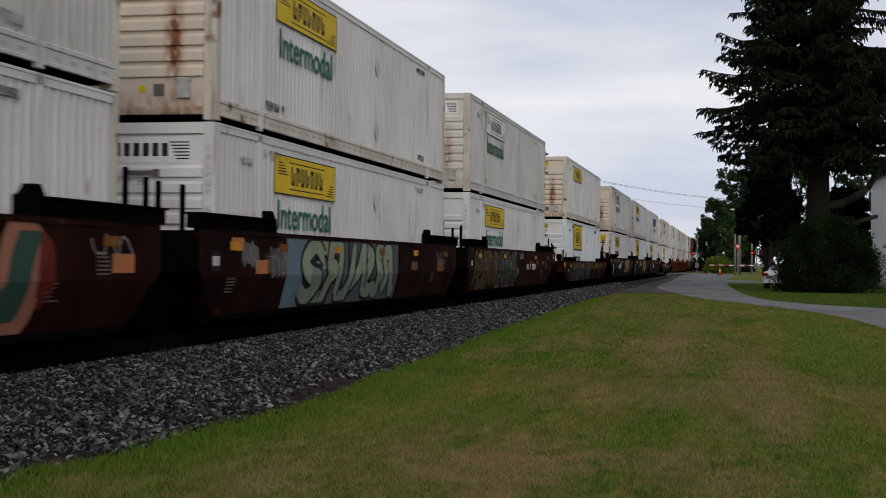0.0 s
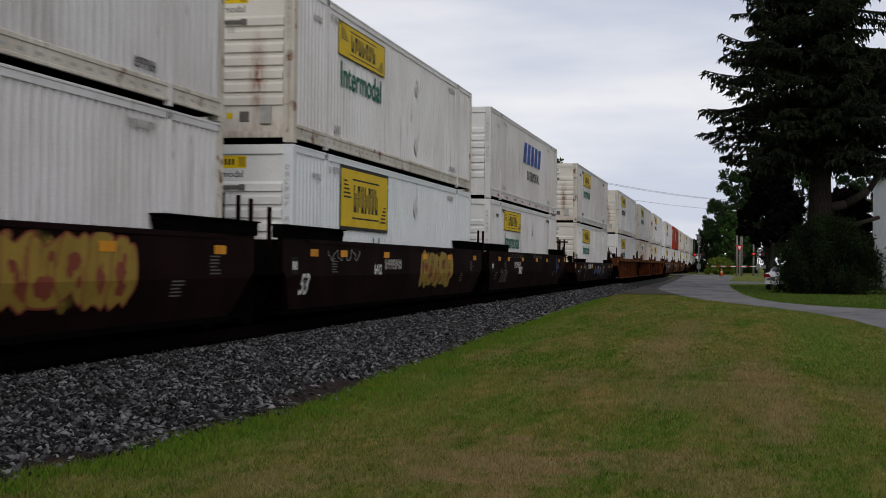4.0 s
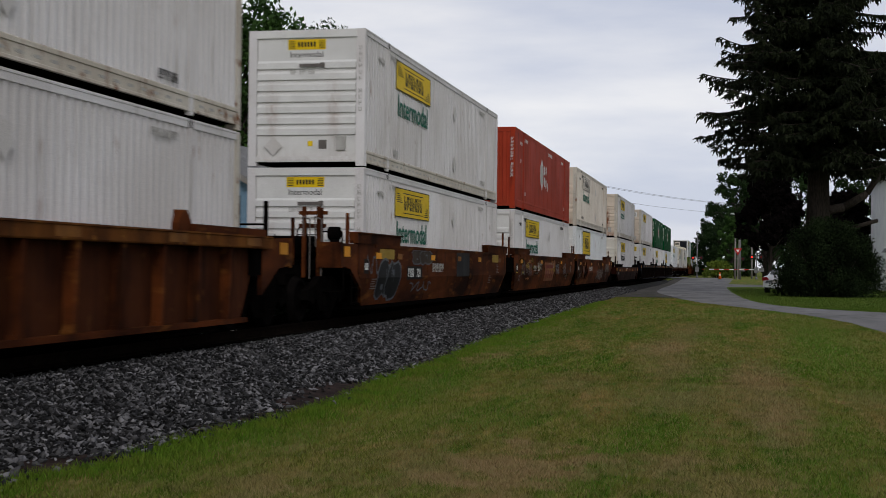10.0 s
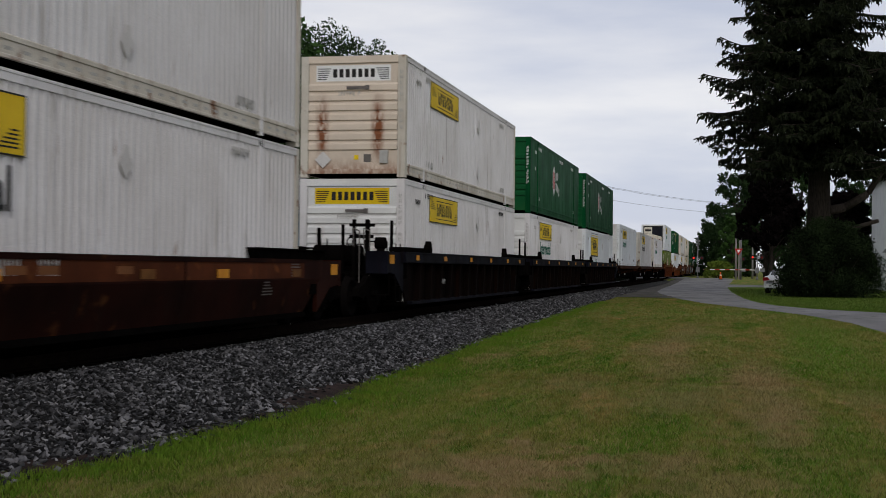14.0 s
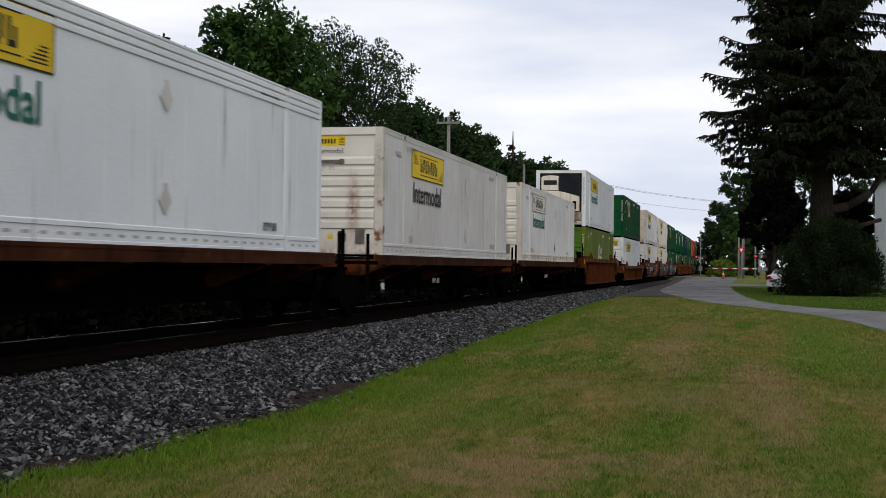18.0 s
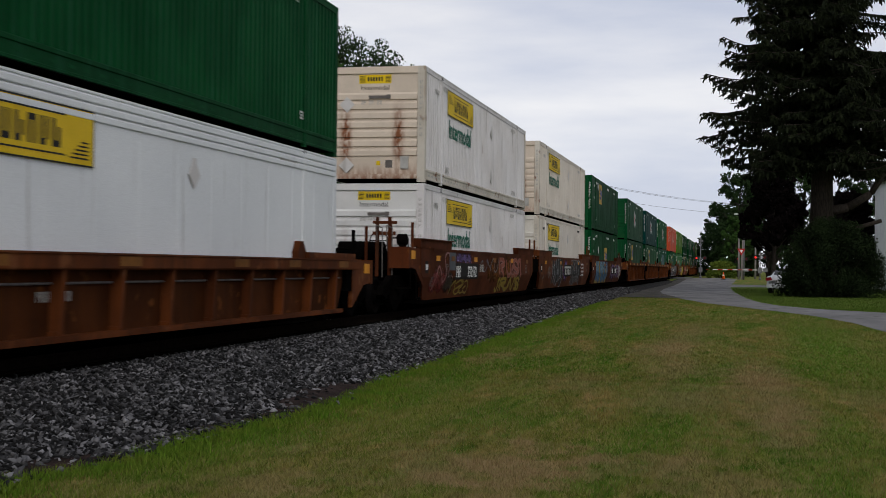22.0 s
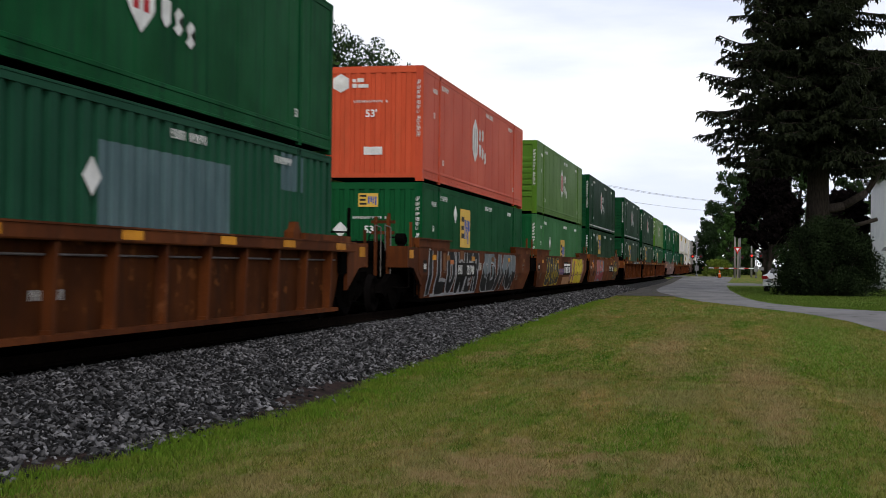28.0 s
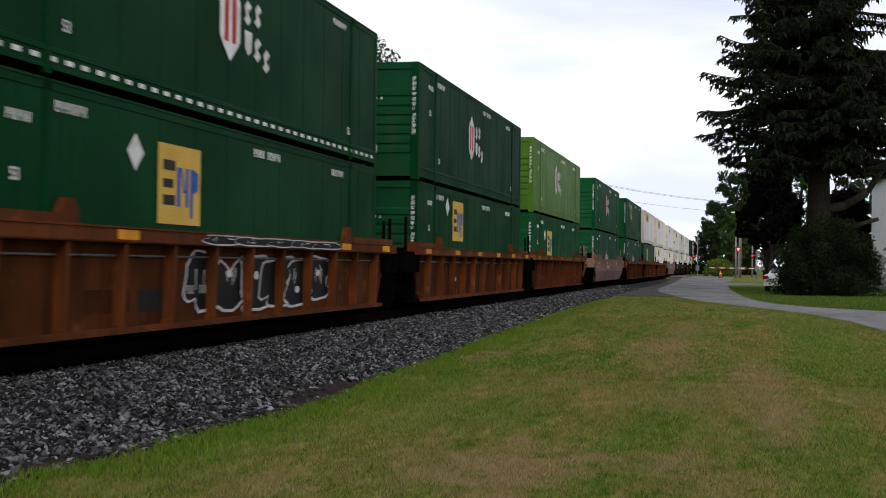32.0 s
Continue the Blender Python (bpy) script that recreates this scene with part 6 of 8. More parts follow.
def weather(root, x, seed):
    """Worn places where the paint has gone to bright and dark rust, thickest along the upper half."""
    rnd = random.Random(seed)
    for i in range(26):
        y, z = rnd.uniform(-7.6, 7.2), 0.8 + 1.0 * rnd.random() ** 0.6
        k = Solid().prism(blob(rnd, 0, 0, rnd.uniform(0.25, 0.9), rnd.uniform(0.06, 0.16), 11, 0.35), 0, 0.0008)
        shape("paint_patch", k.mesh("worn_patch", mist((G_RUSTPATCH, M_CHORD, G_UMBER, G_OCHRE)[i % 4])), root, "rusty worn place in the paint", pose(x - 0.001 + 0.00008 * i, y, min(z, 1.76)))
    for i in range(7):
        scribble(root, x + 0.001, rnd.uniform(-7.5, 5.5), rnd.uniform(1.2, 1.45), rnd.uniform(0.7, 1.6), rnd.uniform(0.2, 0.4), (G_OCHRE, G_CHALK, G_RUSTPATCH)[i % 3], seed + i, 16, 0.011)


# what is sprayed and stencilled on each car; x: face of the side, s: height of the sill
def x_a0(r, x, s):
    strokes(r, x, [[(2.9, 0.8), (3.2, 1.4), (3.6, 1.8), (4.0, 1.3), (4.2, 0.8)], [(4.6, 1.85), (4.5, 1.3), (4.8, 0.85), (5.3, 1.0), (5.5, 1.5), (5.75, 1.9)]], 0.24, 0.26, G_DARKGREEN, G_SALMON)
    scribble(r, x + 0.006, 5.85, 0.85, 0.3, 0.95, G_OXBLOOD, 5, 10, 0.03)
    patch(r, x, 7.6, 1.32, 8.2, 1.56, G_ORANGE)
    scribble(r, x, 7.0, 1.5, 1.2, 0.3, G_CHALK, 4, 14, 0.012)


def x_a(r, x, s):
    for y, w in ((-5.2, 1.9), (-3.6, 2.4), (-1.4, 2.3), (0.7, 2.1)):
        patch(r, x - 0.001, y, 0.68, y + w - 0.3, 1.90, G_BLUEGREY if y < -5 else G_SMOKE, "blue-grey sprayed ground")
    wild(r, x, -4.4, 0.68, 6.6, 1.22, 8, 0.16, 0.085, G_GREEN, G_BLACK, 11, G_SAGE)
    graffiti(r, x, -3.7, 1.66, 0.5, 0.24, G_RED, G_RED, 13, 1)
    for y, z, w, h in ((-7.75, 1.64, 0.5, 0.2), (-6.7, 1.28, 0.6, 0.22), (3.8, 1.30, 0.62, 0.2), (6.6, 1.26, 0.68, 0.3)):
        patch(r, x, y, z, y + w, z + h, G_ORANGE if y < 3 else G_RUSTPATCH)
    scribble(r, x, -7.3, 1.36, 0.7, 0.45, G_CHALK, 5, 22, 0.012)
    scribble(r, x, -6.0, 1.15, 0.8, 0.65, G_CHALK, 6, 24, 0.010)
    scribble(r, x, 6.5, 1.4, 0.7, 0.4, M_CHALK, 7, 16, 0.010)


def x_b(r, x, s):
    wild(r, x, -7.9, 0.70, 3.9, 1.16, 7, 0.12, 0.028, G_UMBER, G_OCHRE, 12)
    wild(r, x, -3.95, 0.68, 3.8, 1.22, 8, 0.14, 0.035, G_BLACK, G_CHALK, 13)
    scribble(r, x, -0.1, 0.95, 0.5, 0.4, G_CHALK, 14, 10, 0.014)
    scribble(r, x, 0.5, 1.6, 0.9, 0.28, G_CHALK, 15, 20, 0.010)
    fine("stencil", bars_mesh("mark_b", number_bars(4, 1.05, 0.2, 4), M_INKWHITE), r, m=pose(x, 2.2, 1.26))
    plate_text(r, x, 3.45, 1.26, "723219", 0.30, False)
    for y in (3.0, 4.7, 6.2):
        patch(r, x, y, 1.45, y + 0.5, 1.58, G_RUSTPATCH)


def x_c(r, x, s):
    patch(r, x - 0.001, -7.9, 1.20, 7.9, s - 0.07, M_OLIVEBAND, "worn olive-brown upper band")
    wild(r, x + 0.001, -6.65, 0.66, 4.1, s - 0.70, 6, 0.15, 0.032, G_BLACK, G_CHALK, 14)
    wild(r, x + 0.001, -2.15, 0.68, 3.5, s - 0.74, 6, 0.12, 0.028, G_BLACK, G_CHALK, 15)
    patch(r, x + 0.002, -2.65, 0.9, -2.1, 1.5, G_RUSTPATCH)


def x_d(r, x, s):
    shape("lettering", letters("53", 0.52, M_INKWHITE, 0.01), r, "white painted 53", on_side(x + 0.002, -8.3, 0.92))
    fine("stencil", bars_mesh("mark_d", number_bars(6, 0.75, 0.22, 4), M_INKWHITE), r, m=pose(x, -4.2, 1.2))
    plate_text(r, x, -3.4, 1.2, "6412", 0.31, False)
    graffiti(r, x, 1.0, 0.84, 3.7, 1.04, G_MUSTARD, G_BRICK, 7, 6, mist(G_MUSTARD), 0.1, 0.03, G_BRICK)
    scribble(r, x, -5.3, 1.62, 1.9, 0.18, G_CHALK, 9, 26, 0.010)
    scribble(r, x, -2.4, 1.58, 2.1, 0.15, G_CHALK, 10, 26, 0.009)
    patch(r, x, -8.6, 1.30, -8.35, 1.52, M_FADEDINK, "pale grey stencil patch")
    for y in (-7.9, -6.9, -6.2, -5.7):
        patch(r, x, y, 1.68, y + 0.22, 1.78, M_CHALK, "small pale stencil")


def x_e(r, x, s):
    shape("lettering", letters("53", 0.52, M_INKWHITE, 0.01), r, "white painted 53", on_side(x + 0.002, -8.0, 0.92))
    graffiti(r, x, 1.2, 0.84, 3.4, 1.0, G_MUSTARD, G_UMBER, 17, 5, mist(G_MUSTARD), 0.1, 0.02, G_BRICK)
    scribble(r, x, -6.5, 1.5, 2.2, 0.25, G_CHALK, 18, 22, 0.010)
    plate_text(r, x, -3.2, 1.25, "6412", 0.30, False)


def x_f(r, x, s):
    plate_text(r, x, -3.2, 1.15, "6412", 0.36, False)
    scribble(r, x, -5.0, 1.7, 2.6, 0.16, M_CHALK, 21, 22, 0.010)
    scribble(r, x, 0.3, 1.7, 2.2, 0.16, M_CHALK, 22, 22, 0.010)
    scribble(r, x, -6.9, 0.8, 1.4, 0.6, M_CHALK, 23, 16, 0.010)
    patch(r, x, 6.9, 1.1, 7.15, 1.75, G_COBALT, "blue sprayed upright stroke")


def x_g(r, x, s):
    fine("stencil", bars_mesh("mark_g", number_bars(8, 1.6, 0.22, 9), M_FADEDINK), r, m=pose(x, -4.1, 1.29))
    stripes(r, x, -0.4, 0.85, (G_SMOKE, G_COBALT, G_SMOKE, G_SMOKE, G_NIGHT, G_SMOKE), 1.5, 0.72, 24)
    scribble(r, x, -5.6, 0.75, 1.0, 0.8, G_SMOKE, 25, 9, 0.02)


def x_k(r, x, s):
    graffiti(r, x, -7.25, 0.70, 1.6, 0.98, G_BLACK, G_SMOKE, 25, 2, None, 0.1, 0.05)
    patch(r, x, -7.3, 1.64, -6.05, 1.86, G_MUSTARD, "ochre repainted patch")
    graffiti(r, x, -4.3, 1.50, 1.9, 0.42, G_UMBER, G_SMOKE, 26, 2, None, 0.0, 0.035)
    plate_text(r, x, -3.9, 1.24, "721", 0.28)
    scribble(r, x, -4.4, 0.85, 2.2, 0.3, G_SMOKE, 27, 12, 0.018)
    patch(r, x, 0.85, 1.22, 2.65, 1.9, G_BLACK, "black painted-out square")
    patch(r, x, 6.4, 1.64, 7.5, 1.9, G_MUSTARD, "ochre repainted patch")
    scribble(r, x, -8.3, 1.25, 0.9, 0.5, G_SMOKE, 28, 10, 0.02)


def x_l(r, x, s):
    logo_block(r, x, -1.3, 0.95, 2.7, 0.75, G_RUSTPATCH, G_OXBLOOD)
    for y, k in ((-7.4, 31), (-5.9, 32), (2.2, 33), (4.6, 34)):
        scribble(r, x, y, 1.15, 1.0, 0.55, G_SMOKE, k, 18, 0.010)
    patch(r, x, 1.6, 1.5, 1.9, 1.8, G_RUSTPATCH)
    weather(r, x, 61)
    patch(r, x, -8.5, 1.3, -8.3, 1.55, G_YELLOW, "small yellow tag")


def x_m(r, x, s):
    stripes(r, x, -6.0, 0.8, (M_RUSTORANGE, M_BROWN), 1.8, 1.0, 58)
    scribble(r, x, 0.5, 0.8, 3.6, 0.7, M_CHALK, 29, 40, 0.012)
    scribble(r, x, 5.6, 1.2, 2.2, 0.6, M_CHALK, 30, 36, 0.012)
    patch(r, x, 8.0, 1.68, 8.6, 1.86, G_ORANGE)


def x_n(r, x, s):
    patch(r, x - 0.001, -7.9, 1.27, 7.9, s - 0.07, M_OLDBROWN, "lighter oxide-red band")
    for y in (-7.4, -2.0, -1.3, 0.6):
        patch(r, x + 0.001, y, 1.36, y + 0.45, 1.46, G_RUSTPATCH)


def x_w(r, x, s):
    plate_text(r, x + 0.010, -3.35, 1.21, "732172", 0.43, mark=1.55)
    stripes(r, x, -4.4, 1.58, (G_PURPLE, G_PURPLE, G_PURPLE), 1.0, 0.32, 31)
    patch(r, x + 0.002, -5.75, 1.40, -4.95, 1.88, G_SMOKE, "grey square sticker")
    strokes(r, x, [[(-7.6, 0.9), (-7.0, 1.5), (-6.5, 1.1), (-6.15, 1.3), (-6.25, 1.75), (-5.8, 1.86), (-5.7, 1.5), (-5.9, 1.25), (-5.3, 1.2), (-5.4, 0.75)]], 0.02, 0.012, G_ROSE, G_ROSE)
    stripes(r, x - 0.001, -7.2, 0.75, (G_OXBLOOD, G_OXBLOOD, G_UMBER), 1.3, 0.7, 36)
    wild(r, x, -5.4, 0.70, 2.5, 0.46, 4, 0.025, 0.010, G_OCHRE, G_UMBER, 37)
    wild(r, x, 1.9, 1.15, 4.3, 0.66, 6, 0.055, 0.035, G_BRICK, G_ROSE, 33)
    wild(r, x - 0.001, 1.5, 0.68, 4.8, 0.50, 6, 0.06, 0.02, G_OCHRE, G_UMBER, 34)
    scribble(r, x, -1.5, 1.3, 3.2, 0.5, G_SMOKE, 35, 14, 0.022)
    stripes(r, x - 0.001, 0.6, 1.0, (M_CHORD, M_CHORD, M_RUSTORANGE, M_CHORD), 1.6, 0.8, 38)


def x_x(r, x, s):
    strokes(r, x, [[(-4.92, 1.80), (-4.95, 1.3), (-4.9, 0.84)], [(-4.85, 1.3), (-4.5, 1.38), (-4.3, 1.2)], [(-4.28, 1.78), (-4.3, 1.3), (-4.32, 0.84)],
                   [(-3.72, 0.88), (-3.88, 1.1), (-3.86, 1.6), (-3.66, 1.78), (-3.46, 1.6), (-3.46, 1.1), (-3.7, 0.87)], [(-3.05, 0.84), (-3.08, 1.3), (-3.05, 1.74), (-2.75, 1.72), (-2.72, 1.4), (-2.95, 1.25)],
                   [(-2.0, 1.72), (-2.4, 1.76), (-2.45, 1.45), (-2.15, 1.2), (-2.2, 0.9), (-2.6, 0.84)]], 0.20, 0.055, G_BLACK, G_HALO)
    scribble(r, x, -6.6, 1.0, 1.2, 0.6, M_CHALK, 34, 10, 0.014)
    logo_block(r, x + 0.003, -1.36, 1.12, 2.56, 0.52, M_GAP, M_FADEDINK)
    wild(r, x, 1.35, 0.70, 3.3, 1.18, 8, 0.13, 0.04, G_BLACK, G_HALO, 36)
    stripes(r, x - 0.001, -0.75, 0.85, (G_PURPLE,), 1.9, 1.05, 37)
    for z in (1.62, 1.45, 1.28, 1.11):
        scribble(r, x, 5.05, z, 1.2, 0.10, G_WHITE, int(z * 100), 22, 0.012)


def x_y(r, x, s):
    patch(r, x, -7.0, 0.68, -0.8, 1.92, G_MUSTARD, "mustard sprayed ground")
    stripes(r, x + 0.004, -3.2, 1.45, (G_PURPLE, G_NIGHT, G_PURPLE, G_PURPLE), 1.0, 0.55, 43)
    wild(r, x + 0.002, -6.95, 0.67, 6.15, 1.25, 9, 0.12, 0.085, G_TEALBLUE, G_VIOLETBLACK, 39, G_DEEPSKY, 1.36)
    plate_text(r, x + 0.012, 4.05, 1.23, "732072", 0.36, mark=1.9)
    for i in range(5):
        scribble(r, x, 1.5 + i * 1.25, 0.8, 1.9, 1.0, (G_PURPLE, G_PURPLE, G_SMOKE, G_PURPLE, M_FADEDINK)[i], 40 + i, 26, 0.016)
    stripes(r, x - 0.001, 1.8, 0.72, (M_GREYROSE, G_PURPLE, M_GREYROSE), 1.9, 1.1, 44)
    graffiti(r, x - 0.001, -0.6, 0.8, 1.9, 0.8, M_OLDBROWN, M_SHEETDARK, 45, 2)


def x_ac(r, x, s):
    ell = [(-6.75, 1.95), (-6.78, 1.4), (-6.8, 0.92), (-6.3, 0.90), (-5.85, 0.90)]
    ring = [(-5.25, 0.88), (-5.5, 1.0), (-5.55, 1.4), (-5.45, 1.72), (-5.2, 1.78), (-4.98, 1.68), (-4.9, 1.35), (-5.0, 0.98), (-5.28, 0.87)]
    zig = [(-4.45, 1.95), (-4.35, 1.3), (-4.2, 0.75), (-3.95, 1.2), (-3.85, 1.45), (-3.65, 1.1), (-3.5, 0.75), (-3.35, 1.3), (-3.2, 1.95)]
    comb = ([(-2.85, 1.95), (-2.85, 1.3), (-2.85, 0.78), (-2.35, 0.78)], [(-2.8, 1.3), (-2.4, 1.32)], [(-2.8, 1.80), (-2.3, 1.80)])
    arr = ([(-1.95, 0.72), (-1.98, 1.3), (-2.0, 1.78), (-1.6, 1.84), (-1.5, 1.55), (-1.85, 1.32)], [(-1.8, 1.3), (-1.6, 1.0), (-1.5, 0.72)])
    strokes(r, x, [[(-7.7, 1.9), (-7.75, 1.3), (-7.7, 0.72)], ell, ring, zig, *comb, *arr], 0.17, 0.10, G_BLACK, G_HALO, None, 1.24, 0.68, 1.92)
    patch(r, x + 0.001, -7.3, 0.68, -1.3, 0.76, G_HALO, "grey-white sprayed under-edge")
    for y, z, w, h in ((-6.35, 1.36, 0.30, 0.45), (-4.1, 1.66, 0.5, 0.24)):
        patch(r, x + 0.017, y, z, y + w, z + h, G_RUSTPATCH)
    patch(r, x + 0.017, -5.42, 1.52, -4.98, 1.64, G_ORANGE, "orange reflector sheet")
    wild(r, x, -0.45, 0.68, 5.9, 1.24, 7, 0.20, 0.055, G_STEELGREY, G_HALO, 46, G_BLACK, 1.30)
    plate_text(r, x + 0.018, -3.2, 1.24, "721740", 0.36, mark=1.2)


def x_ad(r, x, s):
    wild(r, x, -6.2, 0.68, 4.0, 1.22, 7, 0.17, 0.06, G_NIGHT, G_YELLOW, 47)
    scribble(r, x + 0.014, -5.6, 0.9, 3.0, 0.8, G_OCHRE, 48, 16, 0.02)
    graffiti(r, x, -2.2, 1.10, 1.6, 0.32, G_PURPLE, G_ROSE, 49, 5, None, 0.1, 0.015)
    logo_block(r, x, -0.54, 1.10, 2.54, 0.60, M_GAP, M_INKWHITE)
    patch(r, x, -0.5, 0.68, 2.2, 1.02, G_TAN, "tan repainted patch")
    graffiti(r, x, 2.8, 1.02, 4.1, 0.92, G_YELLOW, G_BLACK, 48, 4, G_YELLOW, 0.05, 0.03)
    graffiti(r, x - 0.001, 2.9, 0.68, 3.8, 0.5, G_YELLOW, G_YELLOW, 50, 4)
    graffiti(r, x - 0.0012, 2.2, 0.66, 5.2, 1.28, G_ROSE, G_ROSE, 51, 4)


def x_ae(r, x, s):
    rnd = random.Random(50)
    patch(r, x, -5.3, 0.68, -1.2, 1.91, G_BLUEGREY, "blue-grey sprayed ground")
    for i, (y, z, a, b, c) in enumerate(((-4.95, 1.62, 0.32, 0.26, G_PINK), (-4.2, 1.66, 0.36, 0.24, G_PINK), (-3.55, 1.68, 0.26, 0.22, G_PINK), (-2.35, 1.56, 0.72, 0.33, G_PINK), (-3.6, 1.34, 0.55, 0.17, G_PINK), (-4.7, 1.30, 0.42, 0.14, G_PINK), (-1.9, 1.36, 0.30, 0.30, G_PINK),
                                           (-4.6, 0.95, 0.55, 0.25, G_CRIMSON), (-3.55, 1.00, 0.45, 0.22, G_CRIMSON), (-2.35, 0.92, 0.85, 0.24, G_CRIMSON), (-1.75, 1.10, 0.45, 0.20, G_CRIMSON))):
        shape("graffiti_shape", Solid().prism(blob(rnd, y, min(z, 1.89 - b), a * 1.06, b * 1.06 if z < 1.4 else b, 18, 0.06), 0, 0.004 + 0.0007 * i).mesh("graffiti", c), r, "fat sprayed pink shape", pose(x, 0, 0))
    for y, z in ((-3.0, 1.42), (-1.85, 1.28), (-4.3, 1.05)):
        strokes(r, x + 0.012, [[(y - 0.35, z), (y - 0.1, z + 0.1), (y + 0.05, z - 0.05), (y + 0.2, z + 0.06)]], 0.03, 0.004, G_PALEBLUE, G_PALEBLUE)
    patch(r, x, 5.5, 0.72, 8.1, 1.82, G_UMBER, "dark sprayed panel")
    strokes(r, x + 0.001, [[(5.6, 1.84), (5.62, 1.3), (5.6, 0.72)], [(5.6, 1.80), (6.2, 1.82), (6.4, 1.45), (6.0, 1.3), (6.5, 1.2), (6.6, 0.75)], [(6.9, 1.7), (6.85, 1.3), (7.5, 1.35), (7.9, 1.5)], [(7.4, 1.75), (7.35, 1.2), (7.3, 0.74)], [(5.9, 1.2), (6.4, 1.5), (7.0, 1.2), (7.8, 1.3)]], 0.035, 0.004, G_YELLOW, G_YELLOW)
    plate_text(r, x, 4.05, 1.23, "72176", 0.40, mark=1.4)
    patch(r, x, -7.6, 1.45, -6.8, 1.66, G_ORANGE)
    patch(r, x, -7.4, 1.72, -6.8, 1.86, G_PURPLE, "purple sprayed patch")
    scribble(r, x, -7.2, 0.95, 0.9, 0.4, G_BLACK, 53, 10, 0.03)
    for y, w in ((-5.4, 0.95), (-3.6, 2.15), (-0.55, 2.2), (2.5, 2.3), (5.3, 0.9)):
        shape("edge_flap", kept(("flap", w), lambda: Solid().prism([(-0.12, 0.0), (0.035, 0.0), (0.03, 0.06), (-0.03, 0.12), (-0.12, 0.12)], 0, w, axis=1).mesh("edge_flap", M_CHORD)), r, m=pose(SIDE_X, y, s))


def x_af(r, x, s):
    graffiti(r, SIDE_X - 0.116, -2.2, 0.70, 6.6, 0.98, G_BLACK, G_WHITE, 52, 6, None, 0.2, 0.045, None, 0.7)
    graffiti(r, SIDE_X + 0.097, -1.9, 1.74, 6.2, 0.17, G_BLACK, G_WHITE, 53, 5, None, 0.3, 0.02)
    patch(r, SIDE_X - 0.118, -5.25, 0.85, -4.05, 1.15, M_SHEETDARK, "dark plate")
    patch(r, SIDE_X - 0.118, -3.8, 0.85, -2.65, 1.13, M_GAP, "black stencil panel")


def x_ai(r, x, s):
    scribble(r, x, -3, 0.8, 5, 0.8, M_CHALK, 54, 16)


G_OCHRE = spray("spray_ochre", (0.24, 0.17, 0.02))
G_CHALK = spray("spray_grey_white", (0.24, 0.235, 0.225))
G_SAGE = spray("spray_dull_sage", (0.19, 0.225, 0.17))
G_RUSTPATCH = spray("spray_rust_patch", (0.17, 0.065, 0.022))
G_UMBER = spray("spray_dark_umber", (0.035, 0.022, 0.014))
G_MUSTARD = spray("spray_mustard", (0.30, 0.20, 0.035))
G_BRICK = spray("spray_brick_red", (0.22, 0.055, 0.03))
G_OXBLOOD = spray("spray_oxblood", (0.12, 0.012, 0.008))
G_SMOKE = spray("spray_smoke", (0.085, 0.092, 0.105))
G_ROSE = spray("spray_rose", (0.26, 0.13, 0.125))
G_PINK = spray("spray_pink", (0.40, 0.135, 0.125))
G_TEALBLUE = spray("spray_sky_blue", (0.15, 0.28, 0.36))
G_DEEPSKY = spray("spray_deep_blue", (0.06, 0.16, 0.26))
G_VIOLETBLACK = spray("spray_violet_black", (0.022, 0.02, 0.04))
G_HALO = spray("spray_pale_grey", (0.32, 0.32, 0.33))
G_STEELGREY = spray("spray_steel_grey", (0.13, 0.15, 0.16))
G_CRIMSON = spray("spray_crimson", (0.26, 0.045, 0.05))
G_PALEBLUE = spray("spray_pale_blue", (0.36, 0.42, 0.45))
G_NIGHT = spray("spray_blue_black", (0.018, 0.022, 0.032))
G_COBALT = spray("spray_cobalt", (0.012, 0.045, 0.17))
G_TAN = spray("spray_tan", (0.34, 0.18, 0.095))


def white(side="yellow", word="green", mat=M_WHITE, end=E_STAIN, style="corner", **k):
    return lambda i: container(style, mat, end, k.pop("label", None) or {"smooth": "smooth-sided white freight container with yellow panel", "reefer": "white refrigerated freight container with cooling unit"}.get(style, "corrugated white freight container, rust-streaked, with yellow panel" if side in ("yellow", "square") else "weathered white freight container with faded panel"), dict(make="white", side=side, word=word, seed=i, **k))


def hub(mat=M_HUB, end=E_GREEN, style="smooth", name="green", **k):
    return lambda i: container(style, mat, end, name + " freight container with white six-sided badge", dict(make="hub", seed=i, **k))


def emp(mat=M_EMP, end=E_GREEN, style="plain", **k):
    return lambda i: container(style, mat, end, "deep green freight container with yellow square emblem", dict(make="emp", seed=i, **k))


def swift(i):
    return container("corner", M_GREYWHITE, E_CLEAN, "grey-white freight container with bold blue logo strokes", dict(make="carrier", seed=i))


DIA = ((-0.72, 0.42),)
DIA2 = ((-0.72, 0.42), (-0.72, 1.95))
sq = dict(side="square", word="green", style="corner", mat=M_CLEAN, end=E_CLEAN)
